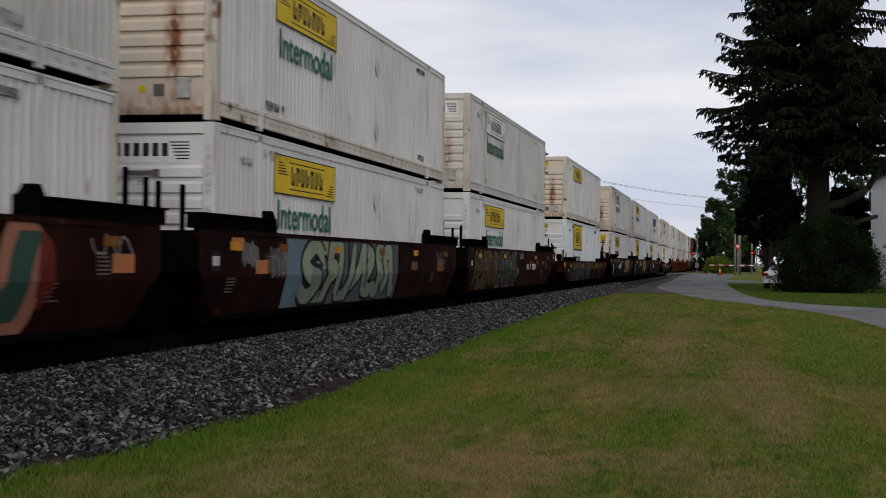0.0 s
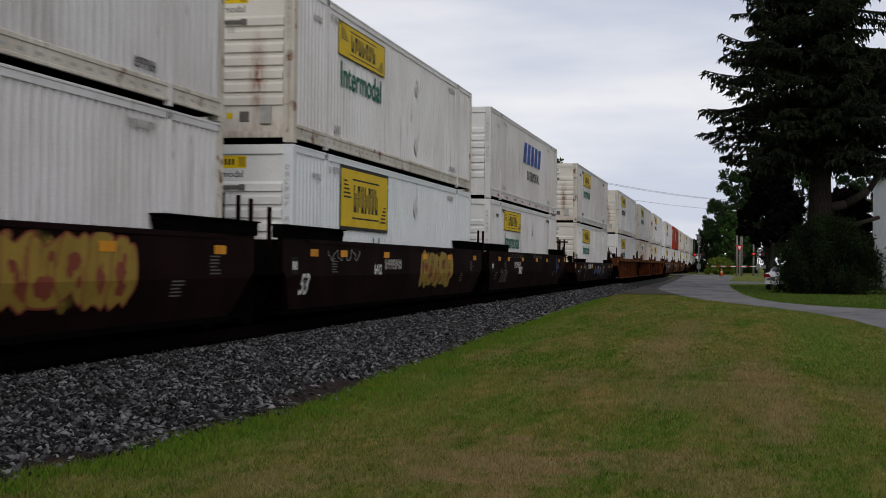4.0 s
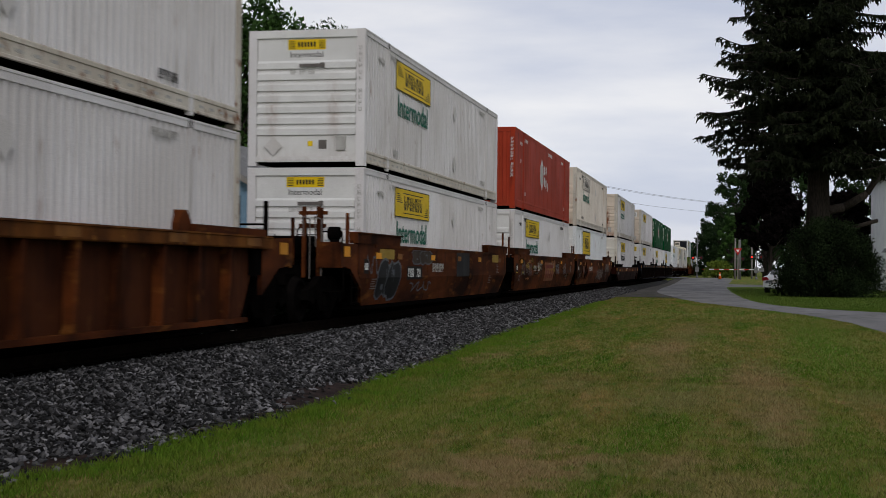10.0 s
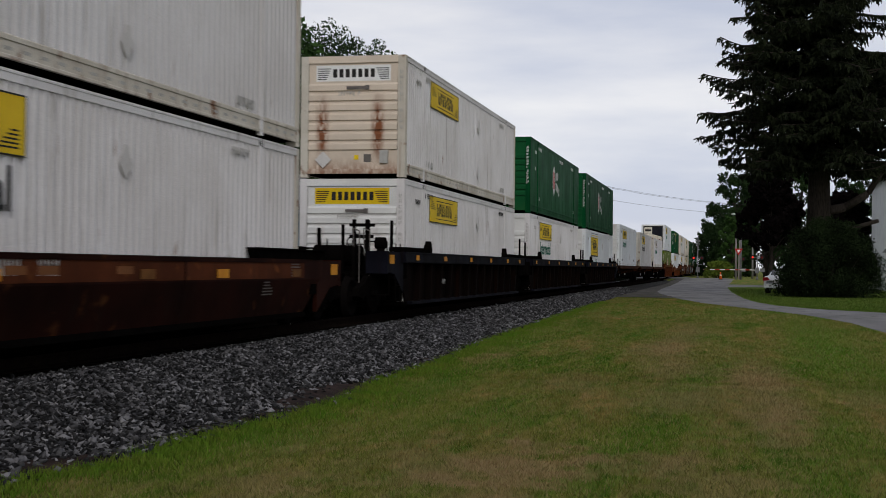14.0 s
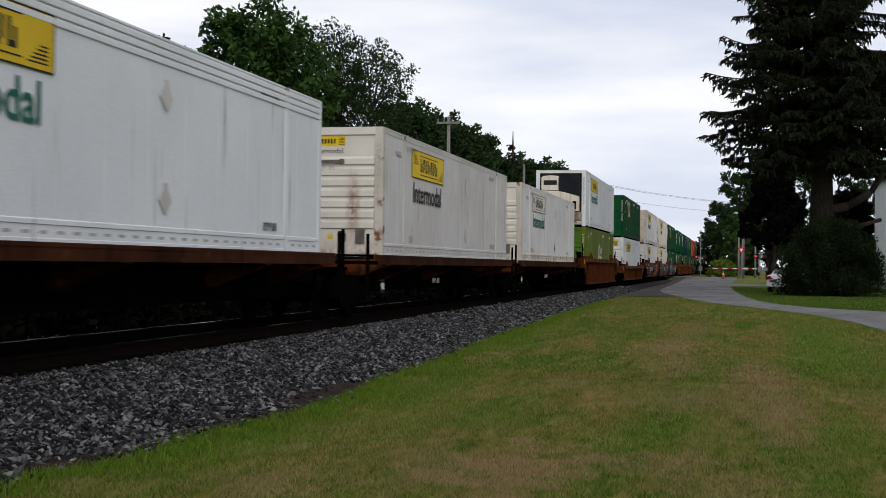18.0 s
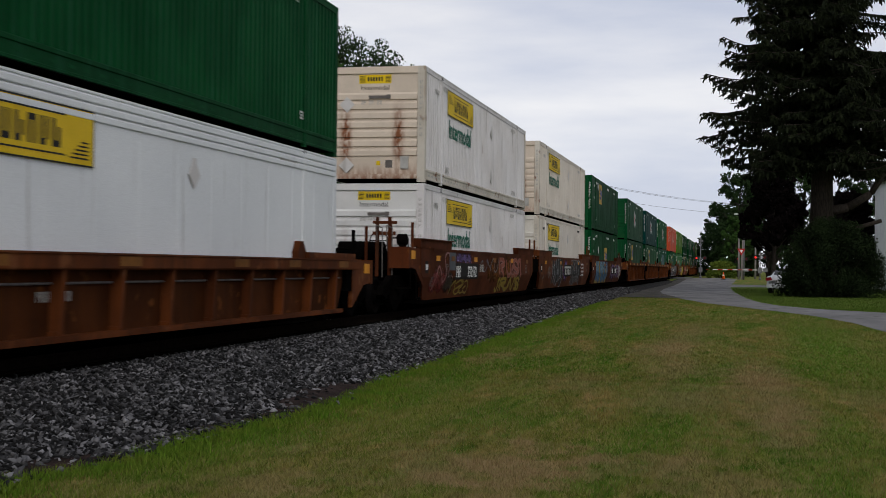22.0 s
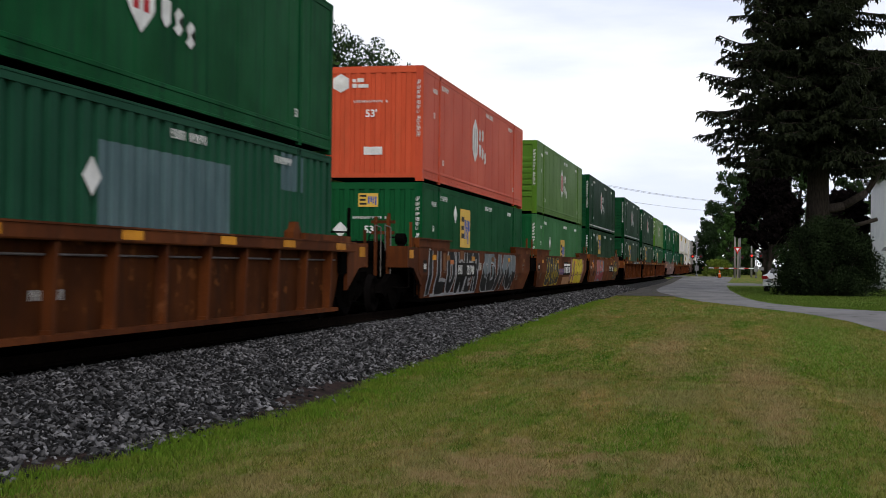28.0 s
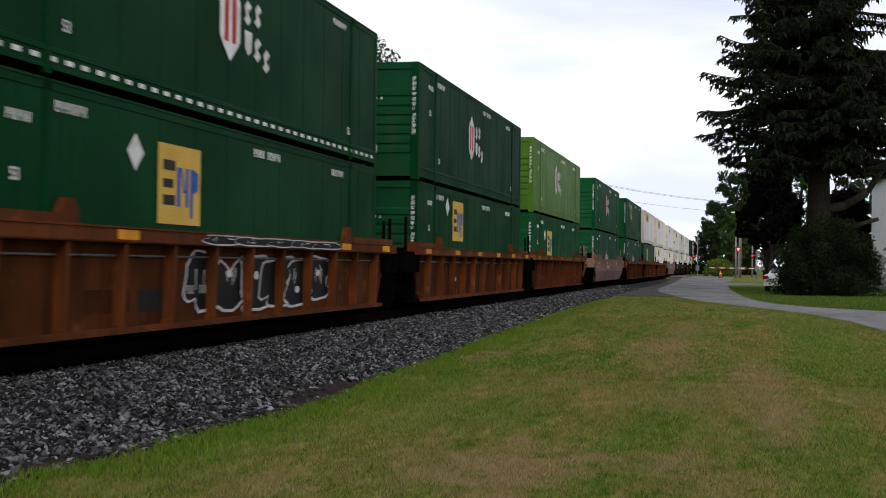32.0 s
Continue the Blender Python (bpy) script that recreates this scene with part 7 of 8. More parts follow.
# position of the container's front, place in its set (f first, m middle, l last, s single), upper box, lower box, car style, paint, sill, markings
TRAIN = (
    (-0.65, "f", white(None, None, M_GREYWHITE), white("yellow", "green", M_WHITE), "smooth", M_BROWN, 1.95, x_a0),
    (18.66, "m", white(mat=M_WHITE, end=E_RUST), white(end=E_CLEAN, plate="largewhite"), "smooth", M_BROWN, 1.95, x_a),
    (38.31, "l", white("outline", mat=M_GREYWHITE, end=E_STAIN, plate="largewhite"), white(end=E_CLEAN, plate="outline"), "smooth", M_BROWN, 1.95, x_b),
    (61.77, "s", white(word=None, end=E_RUST, diamonds=DIA), white(**sq), "smooth", M_BROWN, 1.62, x_c),
    (85.53, "f", white("faded", mat=M_WHITE, end=E_RUST, diamonds=DIA2), white(word="black", end=E_STAIN, plate="large"), "smooth", M_MAROON, 1.90, x_d),
    (104.9, "m", white(end=E_STAIN), white(**sq), "smooth", M_MAROON, 1.90, x_e),
    (124.2, "l", swift, white(end=E_CLEAN), "smooth", M_MAROON, 1.90, x_f),
    (148.01, "s", white(mat=M_GREYWHITE, end=E_STAIN, diamonds=DIA2, plate="outline"), white(end=E_STAIN, diamonds=DIA, plate="outline"), "smooth", M_MAROON, 1.62, x_g),
)
TRAIN += (
    (171.82, "f", white(word="black", end=E_STAIN, diamonds=DIA2), white(end=E_CLEAN, diamonds=DIA), "ribbed", M_OLDBROWN, 1.95, None),
    (191.42, "m", white(mat=M_GREYWHITE, end=E_STAIN), white("outline", "black", M_PINK, E_RUST), "ribbed", M_RUSTY, 1.95, None),
    (210.75, "l", white(word="black", end=E_RUST), white(word="black", end=E_STAIN), "ribbed", M_RUSTY, 1.95, None),
    (234.04, "f", white(end=E_CLEAN, diamonds=DIA), white(end=E_CLEAN), "smooth", M_RUSTY, 1.95, x_k),
    (253.79, "m", hub(M_RED, E_RED, "plain", "dark red", tint="grey"), white(end=E_CLEAN), "smooth", M_RUSTY, 1.95, x_l),
    (272.99, "l", white("faded", mat=M_CREAM, end=E_RUST), white(**sq), "smooth", M_RUSTY, 1.95, x_m),
    (296.82, "s", white(mat=M_WHITE, end=E_RUST, diamonds=DIA), white(word="black", mat=M_WHITE, end=E_STAIN, shift=0.6), "smooth", M_BROWN, 1.60, x_n),
    (320.72, "f", white(word=None, end=E_RUST, diamonds=DIA, plate="largewhite"), white(word=None, end=E_CLEAN, plate="large"), "dark", M_DARKCAR, 1.83, None),
    (340.5, "m", hub(), white(word="green", end=E_CLEAN), "dark", M_DARKCAR, 1.83, None),
    (360.05, "l", hub(), white(**dict(sq, style="smooth")), "dark", M_DARKCAR, 1.83, None),
)
TRAIN += (
    (381.34, "f", None, white(mat=M_CLEAN, end=E_CLEAN, style="smooth"), "spine", M_RUSTY, 1.5, None),
    (401.9, "m", None, white(word="black", mat=M_GREYWHITE, end=E_STAIN, style="smooth"), "spine", M_RUSTY, 1.5, None),
    (421.2, "l", None, white("faded", mat=M_WHITE, end=E_STAIN, style="smooth"), "spine", M_RUSTY, 1.5, None),
    (442.11, "s", white(mat=M_CLEAN, end=E_CLEAN, style="reefer"), hub(M_OLIVE, E_LIME, "smooth", "olive green", drop=-0.12, at=7.15), "ribbed", M_OLDBROWN, 1.95, None),
    (465.88, "s", emp(style="corner", z=1.55, at=4.0), white(word=None, mat=M_CLEAN, end=E_CLEAN, style="smooth", plate="large"), "ribbed", M_RUSTORANGE, 1.62, None),
    (489.4, "f", white(end=E_RUST, diamonds=DIA2), white(end=E_CLEAN), "smooth", M_OLDBROWN, 1.95, x_w),
    (509.1, "m", white(mat=M_CREAM, end=E_RUST), white(word="green", mat=M_CREAM, end=E_STAIN, style="smooth"), "smooth", M_RUSTORANGE, 1.95, x_x),
    (528.5, "l", emp(at=4.0, z=1.55), emp(at=7.25, z=0.93, dia=3.5), "smooth", M_OLDBROWN, 1.95, x_y),
    (552.34, "f", hub(), emp(at=4.25, z=1.48), "ribbed", M_RUSTORANGE, 1.93, None),
    (572.3, "m", hub(M_TEAL, E_TEAL, "smooth", "dark teal"), emp(at=4.1, z=1.4), "ribbed", M_RUSTORANGE, 1.93, None),
    (591.5, "l", hub(style="plain", at=7.6, drop=-0.1), emp(M_GREYGREEN, E_GREEN, "fluted", emblem=False, patches=((16, 27, 0.36, 2.33), (33, 36, 2.10, 2.74))), "ribbed", M_RUSTORANGE, 1.93, None),
)
TRAIN += (
    (615.3, "f", hub(M_ORANGE, E_ORANGE, "plain", "orange-red", tint="grey", at=6.9), emp(at=4.78, z=1.34), "smooth", M_RUSTORANGE, 1.93, x_ac),
    (635.15, "m", hub(M_LIME, E_LIME, "smooth", "lime green", at=7.9), emp(M_FADED, E_GREEN, "plain", at=7.6, z=0.93, dia=3.6), "smooth", M_RUSTORANGE, 1.93, x_ad),
    (654.9, "l", hub(M_DEEP, E_DEEP, "dash"), emp(M_DEEP, E_DEEP, at=5.09, z=1.58), "smooth", M_FRESHORANGE, 1.93, x_ae),
    (678.75, "f", hub(M_DEEP, E_DEEP, "dash", at=7.5), emp(M_DEEP, E_DEEP, style="rib", at=4.95, z=1.35), "ribbed", M_RUSTORANGE, 1.93, x_af),
    (698.75, "m", hub(M_DEEP, E_DEEP), emp(M_DEEP, E_DEEP, style="rib", at=4.2, z=1.5), "ribbed", M_RUSTORANGE, 1.93, None),
    (718.0, "l", hub(M_LIME, E_LIME, "smooth", "lime green"), emp(style="rib", at=4.1, z=1.2), "ribbed", M_OLDBROWN, 1.93, None),
    (741.7, "s", hub(), hub(M_GREYGREEN, E_GREEN, drop=-0.5), "smooth", M_GREYROSE, 1.95, x_ai),
    (764.0, "f", emp(at=4.0, z=1.5), hub(M_GREYGREEN, E_GREEN, drop=-0.5), "ribbed", M_OLDBROWN, 1.93, None),
    (783.6, "m", white(), emp(M_GREYGREEN, E_GREEN, emblem=False), "ribbed", M_OLDBROWN, 1.93, None),
    (803.0, "l", white(), white(), "ribbed", M_OLDBROWN, 1.93, None),
    (826.8, "f", white("outline"), white(), "smooth", M_GREYROSE, 1.95, None),
    (846.5, "m", white(), white(), "smooth", M_BROWN, 1.95, None),
    (865.9, "l", white(mat=M_GREYWHITE), white(), "smooth", M_BROWN, 1.95, None),
    (889.6, "f", white(), white(**sq), "smooth", M_BROWN, 1.95, None),
    (909.3, "m", hub(), white(), "smooth", M_BROWN, 1.95, None),
    (928.7, "l", white(), white(), "smooth", M_BROWN, 1.95, None),
    (952.4, "s", white(), white(), "smooth", M_BROWN, 1.95, None),
)
LOWER, UPPER, DECK = 0.67, 3.60, 1.64
NAMES = {"smooth": "steel well car with smooth sides", "ribbed": "steel well car with upright side ribs", "dark": "gunmetal grey well car with deep sill", "spine": "low rusty spine car with bare frame"}
PAINTS = {M_FRESHORANGE.name: "freshly painted orange", M_BROWN.name: "brown", M_RUSTY.name: "rust-brown", M_RUSTORANGE.name: "orange-brown", M_MAROON.name: "maroon", M_OLDBROWN.name: "oxide-red", M_GREYROSE.name: "faded rose", M_DARKCAR.name: "dark"}
MOVING = []
for i, (s, place, upper, lower, style, paint, sill, extras) in enumerate(TRAIN):
    mid = s + HY
    words = PAINTS[paint.name] + " " + NAMES[style] + (", covered in graffiti" if extras and style == "smooth" else ", grimy and shade-dark below")
    unit = well_car(style, paint, words, sill, place in "fs", place in "ls", 9.85, 9.85, i, extras, 9.0, i >= DISTANT)
    MOVING.append((unit, mid, 0.0))
    MOVING.append((lower(i * 2), mid, LOWER if style != "spine" else DECK))
    if upper:
        MOVING.append((upper(i * 2 + 1), mid, UPPER))


# ---- trees, shrubs ----
M_LIGHTLEAF = surf("yellow_green_leaf", (0.11, 0.15, 0.02), (0.06, 0.095, 0.015), 0.6, 0.8)
def leaf_cloud(rnd, centres, per, size, spread):
    """Many small leaf faces round the given centres."""
    n = len(centres) * per
    c = np.repeat(np.array(centres, dtype=float), per, axis=0)
    d = rnd.normal(size=(n, 3))
    d /= np.linalg.norm(d, axis=1)[:, None]
    c = c + d * (rnd.random((n, 1)) ** 0.45) * spread
    u = rnd.normal(size=(n, 3))
    u /= np.linalg.norm(u, axis=1)[:, None]
    w = np.cross(u, rnd.normal(size=(n, 3)))
    w /= np.linalg.norm(w, axis=1)[:, None]
    s = size * (0.6 + 0.8 * rnd.random((n, 1)))
    v = np.stack([c - u * s, c + w * s * 0.55, c + u * s, c - w * s * 0.55], 1).reshape(-1, 3)
    f = np.arange(n * 4).reshape(-1, 4)
    return v, f


def array_mesh(name, v, f, material):
    me = bpy.data.meshes.new(name)
    me.vertices.add(len(v))
    me.vertices.foreach_set("co", np.asarray(v, dtype=np.float32).ravel())
    k = f.shape[1]
    me.loops.add(f.size)
    me.loops.foreach_set("vertex_index", f.ravel().astype(np.int32))
    me.polygons.add(len(f))
    me.polygons.foreach_set("loop_start", np.arange(0, f.size, k, dtype=np.int32))
    me.materials.append(material)
    me.update(calc_edges=True)
    return me


def broad_tree(seed, height, width, material, lift=0.18, dense=1.0, leaf=0.22, label="broad-leaved tree in full summer leaf", lobes=26):
    """Trunk, forking limbs, and a crown of leaf clumps with gaps."""
    rnd = np.random.default_rng(seed)
    r2 = random.Random(seed)
    root = tagged(new("tree"), label, "tree")
    k = Solid()
    r0 = 0.022 * height
    k.tube((0, 0, -0.2), (0.1, 0, height * 0.35), r0, r0 * 0.7, 10)
    k.tube((0.1, 0, height * 0.35), (-0.1, 0.1, height * 0.7), r0 * 0.7, r0 * 0.3, 8)
    shape("trunk", k.mesh("trunk", M_BARK, True), root)
    limbs, centres = Solid(), []
    for i in range(lobes):
        z = lift + (1 - lift) * (i + 0.5) / lobes
        prof = math.sin(math.pi * min(1, max(0.0, 0.12 + 0.86 * z))) ** 0.6
        a = i * 2.399 + r2.uniform(-0.5, 0.5)
        rr = width * 0.5 * prof * r2.uniform(0.45, 1.0)
        c = Vector((math.cos(a) * rr, math.sin(a) * rr, height * (z * 0.94 + 0.02)))
        st = Vector((0, 0, max(height * 0.2, c.z - rr * 0.9 - 0.5)))
        st.z = min(st.z, height * 0.72)
        limbs.tube(st, c, 0.30 * r0, 0.07 * r0, 6)
        lr = width * r2.uniform(0.12, 0.20)
        for j in range(int(9 * dense)):
            d = Vector((r2.gauss(0, 1), r2.gauss(0, 1), r2.gauss(0, 0.75)))
            centres.append(tuple(c + d.normalized() * lr * r2.uniform(0.35, 1.05)))
    tagged(shape("limb", limbs.mesh("limb", M_BARK), root), kind="stuff")
    v, f = leaf_cloud(rnd, centres, 36, leaf * 1.12, width * 0.06)
    shape("crown", array_mesh("crown", v, f, material), root)
    return root


def spruce(seed, height, bare, profile, label="tall dark spruce with drooping boughs", levels=0.5, each=5, thick=110):
    """A straight trunk with whorls of boughs that droop and turn up at the tip, hung with needle sprays."""
    r2 = random.Random(seed)
    rnd = np.random.default_rng(seed)
    root = tagged(new("spruce_tree"), label, "tree")
    k = Solid()
    k.tube((0, 0, -0.3), (0.0, 0, height * 0.12), 0.92, 0.74, 14)
    k.tube((0, 0, height * 0.12), (0.0, 0, height * 0.45), 0.74, 0.42, 12)
    k.tube((0.0, 0, height * 0.45), (0, 0, height), 0.42, 0.04, 10)
    shape("trunk", k.mesh("trunk", M_BARK, True), root)
    vs, fs, base = [], [], 0
    wood = Solid()
    z = bare
    while z < height - 0.4:
        for j in range(each):
            a = r2.uniform(0, 2 * math.pi)
            ln = float(np.interp(z, [p for p, _ in profile], [q for _, q in profile])) * r2.uniform(0.5, 1.04) ** 0.6
            if height > 20:
                ln *= 1 - (0.66 if j % 4 else 0.05) * max(0.0, math.cos(a)) * smooth(12.5, 15.0, z)
            if ln < 0.4:
                continue
            pts, m = [], 10
            droop = r2.uniform(-0.02, 0.36)
            tip_up = r2.uniform(0.0, 0.12)
            zz = z + r2.uniform(-0.3, 0.3)
            for q in range(m + 1):
                u = q / m
                pts.append(Vector((math.cos(a) * ln * u, math.sin(a) * ln * u, zz + ln * (0.05 * u - droop * u ** 1.25 + tip_up * u ** 5))))
            for p, q in zip(pts, pts[1:]):
                wood.tube(p, q, 0.045, 0.035, 4)
            # side twigs that fan out and hang, each set with short needle sprays
            out, sd = Vector((math.cos(a), math.sin(a), 0)), Vector((-math.sin(a), math.cos(a), 0))
            twigs = int(3 + ln * thick * 0.034)
            for j2 in range(twigs):
                u = 0.12 + 0.88 * (j2 + r2.random()) / twigs
                i0 = min(int(u * m), m - 1)
                st = pts[i0].lerp(pts[i0 + 1], u * m - i0)
                side = r2.choice((-1, 1))
                tl = (0.25 + 0.26 * ln * (1 - u) ** 0.7) * r2.uniform(0.6, 1.25)
                way = (out * r2.uniform(0.35, 0.9) + sd * side * r2.uniform(0.3, 0.95)).normalized()
                count = int(10 + tl * 17)
                w_ = np.sort(rnd.random((count, 1)), axis=0)
                c = np.array(st)[None] + np.array(way)[None] * w_ * tl
                c[:, 2] -= (r2.uniform(0.15, 0.55) * tl * w_ ** 1.7)[:, 0]
                hang = 0.06 + 0.34 * rnd.random((count, 1)) ** 2.2
                tip = c + np.concatenate([rnd.normal(size=(count, 2)) * 0.10 + np.array((way.x, way.y))[None] * 0.08, -hang], 1)
                wv = rnd.normal(size=(count, 3)) * np.array((0.045, 0.045, 0.02))
                v = np.stack([c - wv, c + wv, tip + wv * 0.4, tip - wv * 0.4], 1).reshape(-1, 3)
                vs.append(v)
                fs.append(np.arange(count * 4).reshape(-1, 4) + base)
                base += count * 4
        z += levels
    tagged(shape("bough", wood.mesh("bough", M_BARK), root), kind="stuff")
    tagged(shape("foliage", array_mesh("foliage", np.concatenate(vs), np.concatenate(fs), M_SPRUCE), root, "dark green hanging needles"), kind="stuff")
    return root


def shrub(seed, w, d, h, material, label, per=40, leaf=0.10, full=False):
    r2, rnd = random.Random(seed), np.random.default_rng(seed)
    root = tagged(new("shrub"), label, "shrub")
    k = Solid()
    centres = []
    for i in range(160 if full else 90):
        a, q = r2.uniform(0, 2 * math.pi), math.sqrt(r2.random())
        z = r2.random() ** (0.8 if not full else 1.15)
        s = math.sqrt(max(0.05, 1 - (z - 0.25) ** 2 * 1.5)) if not full else (1 - z ** 2.6) ** 0.5 * (0.92 + 0.16 * math.sin(a * 3.0 + z * 4))
        c = (math.cos(a) * q * w / 2 * s, math.sin(a) * q * d / 2 * s, h * ((0.08 if not full else 0.03) + 0.86 * z))
        centres.append(c)
        if i % 4 == 0:
            k.tube((c[0] * 0.2, c[1] * 0.2, -0.1), c, 0.05, 0.015, 5)
    tagged(shape("stem", k.mesh("stem", M_BARK), root), kind="stuff")
    v, f = leaf_cloud(rnd, centres, per, leaf, min(w, h) * (0.15 if full else 0.16))
    shape("foliage", array_mesh("foliage", v, f, material), root)
    return root


sp = spruce(5, 30.0, 7.8, ((7.5, 5.2), (9.5, 6.9), (12, 7.5), (14, 7.0), (16.5, 5.9), (19.5, 4.9), (24, 3.6), (30, 0.3)), each=7, levels=0.29, thick=118)
limb = Solid()
for p, q, r in (((0.2, 0, 5.0), (1.5, 0, 5.3), 0.22), ((1.5, 0, 5.3), (2.8, 0.1, 6.1), 0.18), ((2.8, 0.1, 6.1), (3.6, 0.1, 7.4), 0.13), ((0.2, 0, 4.2), (1.8, -0.2, 4.0), 0.16), ((1.8, -0.2, 4.0), (3.4, -0.2, 4.5), 0.10)):
    limb.tube(p, q, r * 1.4, r * 1.15, 8)
shape("limb", limb.mesh("limb", M_BARK, True), sp, "thick bare curving lower limb")
sp.matrix_basis = pose(5.0, 82.5, 0)
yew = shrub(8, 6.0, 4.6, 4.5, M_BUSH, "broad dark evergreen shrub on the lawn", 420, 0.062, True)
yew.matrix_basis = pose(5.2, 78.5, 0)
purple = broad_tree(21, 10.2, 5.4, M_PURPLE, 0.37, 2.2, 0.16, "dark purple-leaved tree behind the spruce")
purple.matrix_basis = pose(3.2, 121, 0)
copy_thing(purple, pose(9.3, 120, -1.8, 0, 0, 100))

oak = broad_tree(31, 20.5, 12.0, M_LEAF, 0.12, 1.7, 0.20, lobes=30)
oak.matrix_basis = pose(-34.8, 89.6, 0)
ash = broad_tree(32, 20.8, 11.0, M_LEAFDARK, 0.15, 1.6, 0.11, "dark-leaved tree with a ragged airy crown", 44)
ash.matrix_basis = pose(-32.4, 103.4, 0)
elm = broad_tree(33, 15.5, 8.5, M_LEAFDEEP, 0.06, 1.5, 0.20)
elm.matrix_basis = pose(-37.4, 71.6, 0)
maple = broad_tree(34, 17.6, 11.0, M_LEAFDARK, 0.03, 1.8, 0.22, "dense dark-leaved tree of the wood edge", 34)
maple.matrix_basis = pose(-30.2, 122, -0.6)
# turned copies that make up the wood's edge: source, place, sunk depth, turn
for src, x, y, z, turn in ((oak, -34.8, 97.5, 0, 70), (maple, -36, 106, 0, 20), (ash, -30.8, 110.5, -0.3, 80), (maple, -30.0, 131, -0.6, 30), (maple, -31, 141, -0.2, 190), (maple, -30.2, 153, -0.4, 120), (elm, -29.5, 160, 0, 40), (maple, -32, 172, 0, 10),
                           (maple, -29.5, 186, -0.8, 75), (maple, -28.6, 200, -0.2, 230), (maple, -28.6, 214, 0.2, 200), (maple, -28.2, 229, -0.8, 60), (elm, -27.6, 243, 0.3, 100), (elm, -26.5, 256, -1.5, 310),
                           (elm, -41.3, 72.8, -0.6, 150), (elm, -36.2, 78.5, 0.3, 20), (maple, -39, 84, -1.4, 250), (maple, -46, 78, -2, 140), (elm, -45, 70, -1, 80), (elm, -31.5, 80, -6.5, 10), (elm, -33.5, 73, -8, 200)):
    copy_thing(src, pose(x, y, z, 0, 0, turn))
# unseen trees added behind and beside the camera to cut low side light
for src, x, y, turn in ((elm, 30, 34, 10), (elm, 31, 8, 20), (elm, 30, -18, 200), (elm, 20, -50, 70), (elm, -8, -60, 30), (elm, -34, -30, 160), (elm, -35, 0, 10), (elm, -38, 26, 140)):
    copy_thing(src, pose(x, y, 0, 0, 0, turn))
fir = spruce(9, 18.3, 2.0, ((2, 2.6), (8, 2.2), (18, 0.2)), "dark pointed spruce rising from the wood", 0.8, 4, 70)
fir.matrix_basis = pose(-27.2, 163, 0)
copy_thing(fir, pose(13.6, 118, 1.5, 0, 0, 40))
far = broad_tree(41, 18.5, 10.0, M_LEAFDARK, 0.04, 1.7, 0.20, "dark-leaved trees beyond the crossing")
far.matrix_basis = pose(0.4, 240, 0.2)
for x, y, z, turn in ((5.5, 238, 0.2, 60), (11, 232, 0.2, 140), (4, 262, 0.2, 220), (20, 225, 0.2, 15), (-2.6, 258, -4.5, 300), (-3.6, 268, -8, 200)):
    copy_thing(far, pose(x, y, z, 0, 0, turn))
lit = broad_tree(43, 9.5, 4.0, M_LEAF, 0.1, 1.4, 0.16, "bright green young tree by the crossing")
lit.matrix_basis = pose(-0.2, 205, 0.2)
low = shrub(42, 4.6, 3.0, 2.3, M_LIGHTLEAF, "bright yellow-green low shrub by the road", 60, 0.14)
low.matrix_basis = pose(-2.0, 194, 0.28)
# added leaves beyond the track keep the space under the cars black
rnd = np.random.default_rng(77)
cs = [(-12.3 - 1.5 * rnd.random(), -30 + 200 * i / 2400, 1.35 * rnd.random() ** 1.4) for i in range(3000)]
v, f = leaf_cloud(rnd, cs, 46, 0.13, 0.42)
tagged(shape("undergrowth", array_mesh("undergrowth", v, f, M_BACKSHADE)), "added dark undergrowth that blocks light from beyond the track", "undergrowth", kind="stuff")

# ---- blue wooden house behind the track ----
house = tagged(new("house"), "small blue clapboard house with grey gable roof", "house")
hw, hl, he, hp = 4.6, 10.0, 4.3, 7.1
k = Solid().prism([(-hw, 0), (hw, 0), (hw, he), (0, hp), (-hw, he)], 0, hl, axis=1)
wall = shape("wall", k.mesh("wall", M_BLUESIDING), house, "pale blue clapboard wall")
board = kept("clap", lambda: Solid().prism([(0.0, 0.0), (-0.03, 0.0), (-0.012, 0.145), (0.0, 0.145)], -1, 1).mesh("clapboard", M_BLUESIDING))
for i in range(46):
    z = 0.1 + i * 0.15
    half = hw if z < he - 0.15 else hw * (hp - z - 0.15) / (hp - he)
    if half > 0.2:
        shape("clapboard", board, wall, m=pose(0, -0.002, z) @ Matrix.Diagonal((half, 1, 1, 1)))
for s in (1, -1):
    k = Solid().prism([(0, hp + 0.16), (s * (hw + 0.5), he - 0.14), (s * (hw + 0.5), he - 0.30), (0, hp)], -0.5, hl + 0.5, axis=1)
    roof = shape("roof", k.mesh("roof", M_SHINGLE), house, "grey shingle roof slope")
    k = Solid().prism([(0, hp + 0.10), (s * (hw + 0.5), he - 0.20), (s * (hw + 0.5), he - 0.42), (0, hp - 0.12)], -0.53, -0.49, axis=1)
    shape("barge_board", k.mesh("barge_board", M_POLE), roof, "grey weathered barge board")
sign = shape("sign", Solid().box(-0.55, 0.8, -0.09, -0.045, 4.05, 4.4).mesh("sign", M_TRIM), house, "white name board")
shape("lettering", letters("SILVER", 0.25, M_BLACK, 0.004), sign, "black lettering SILVER", on_end(-0.2, -0.093, 4.13))
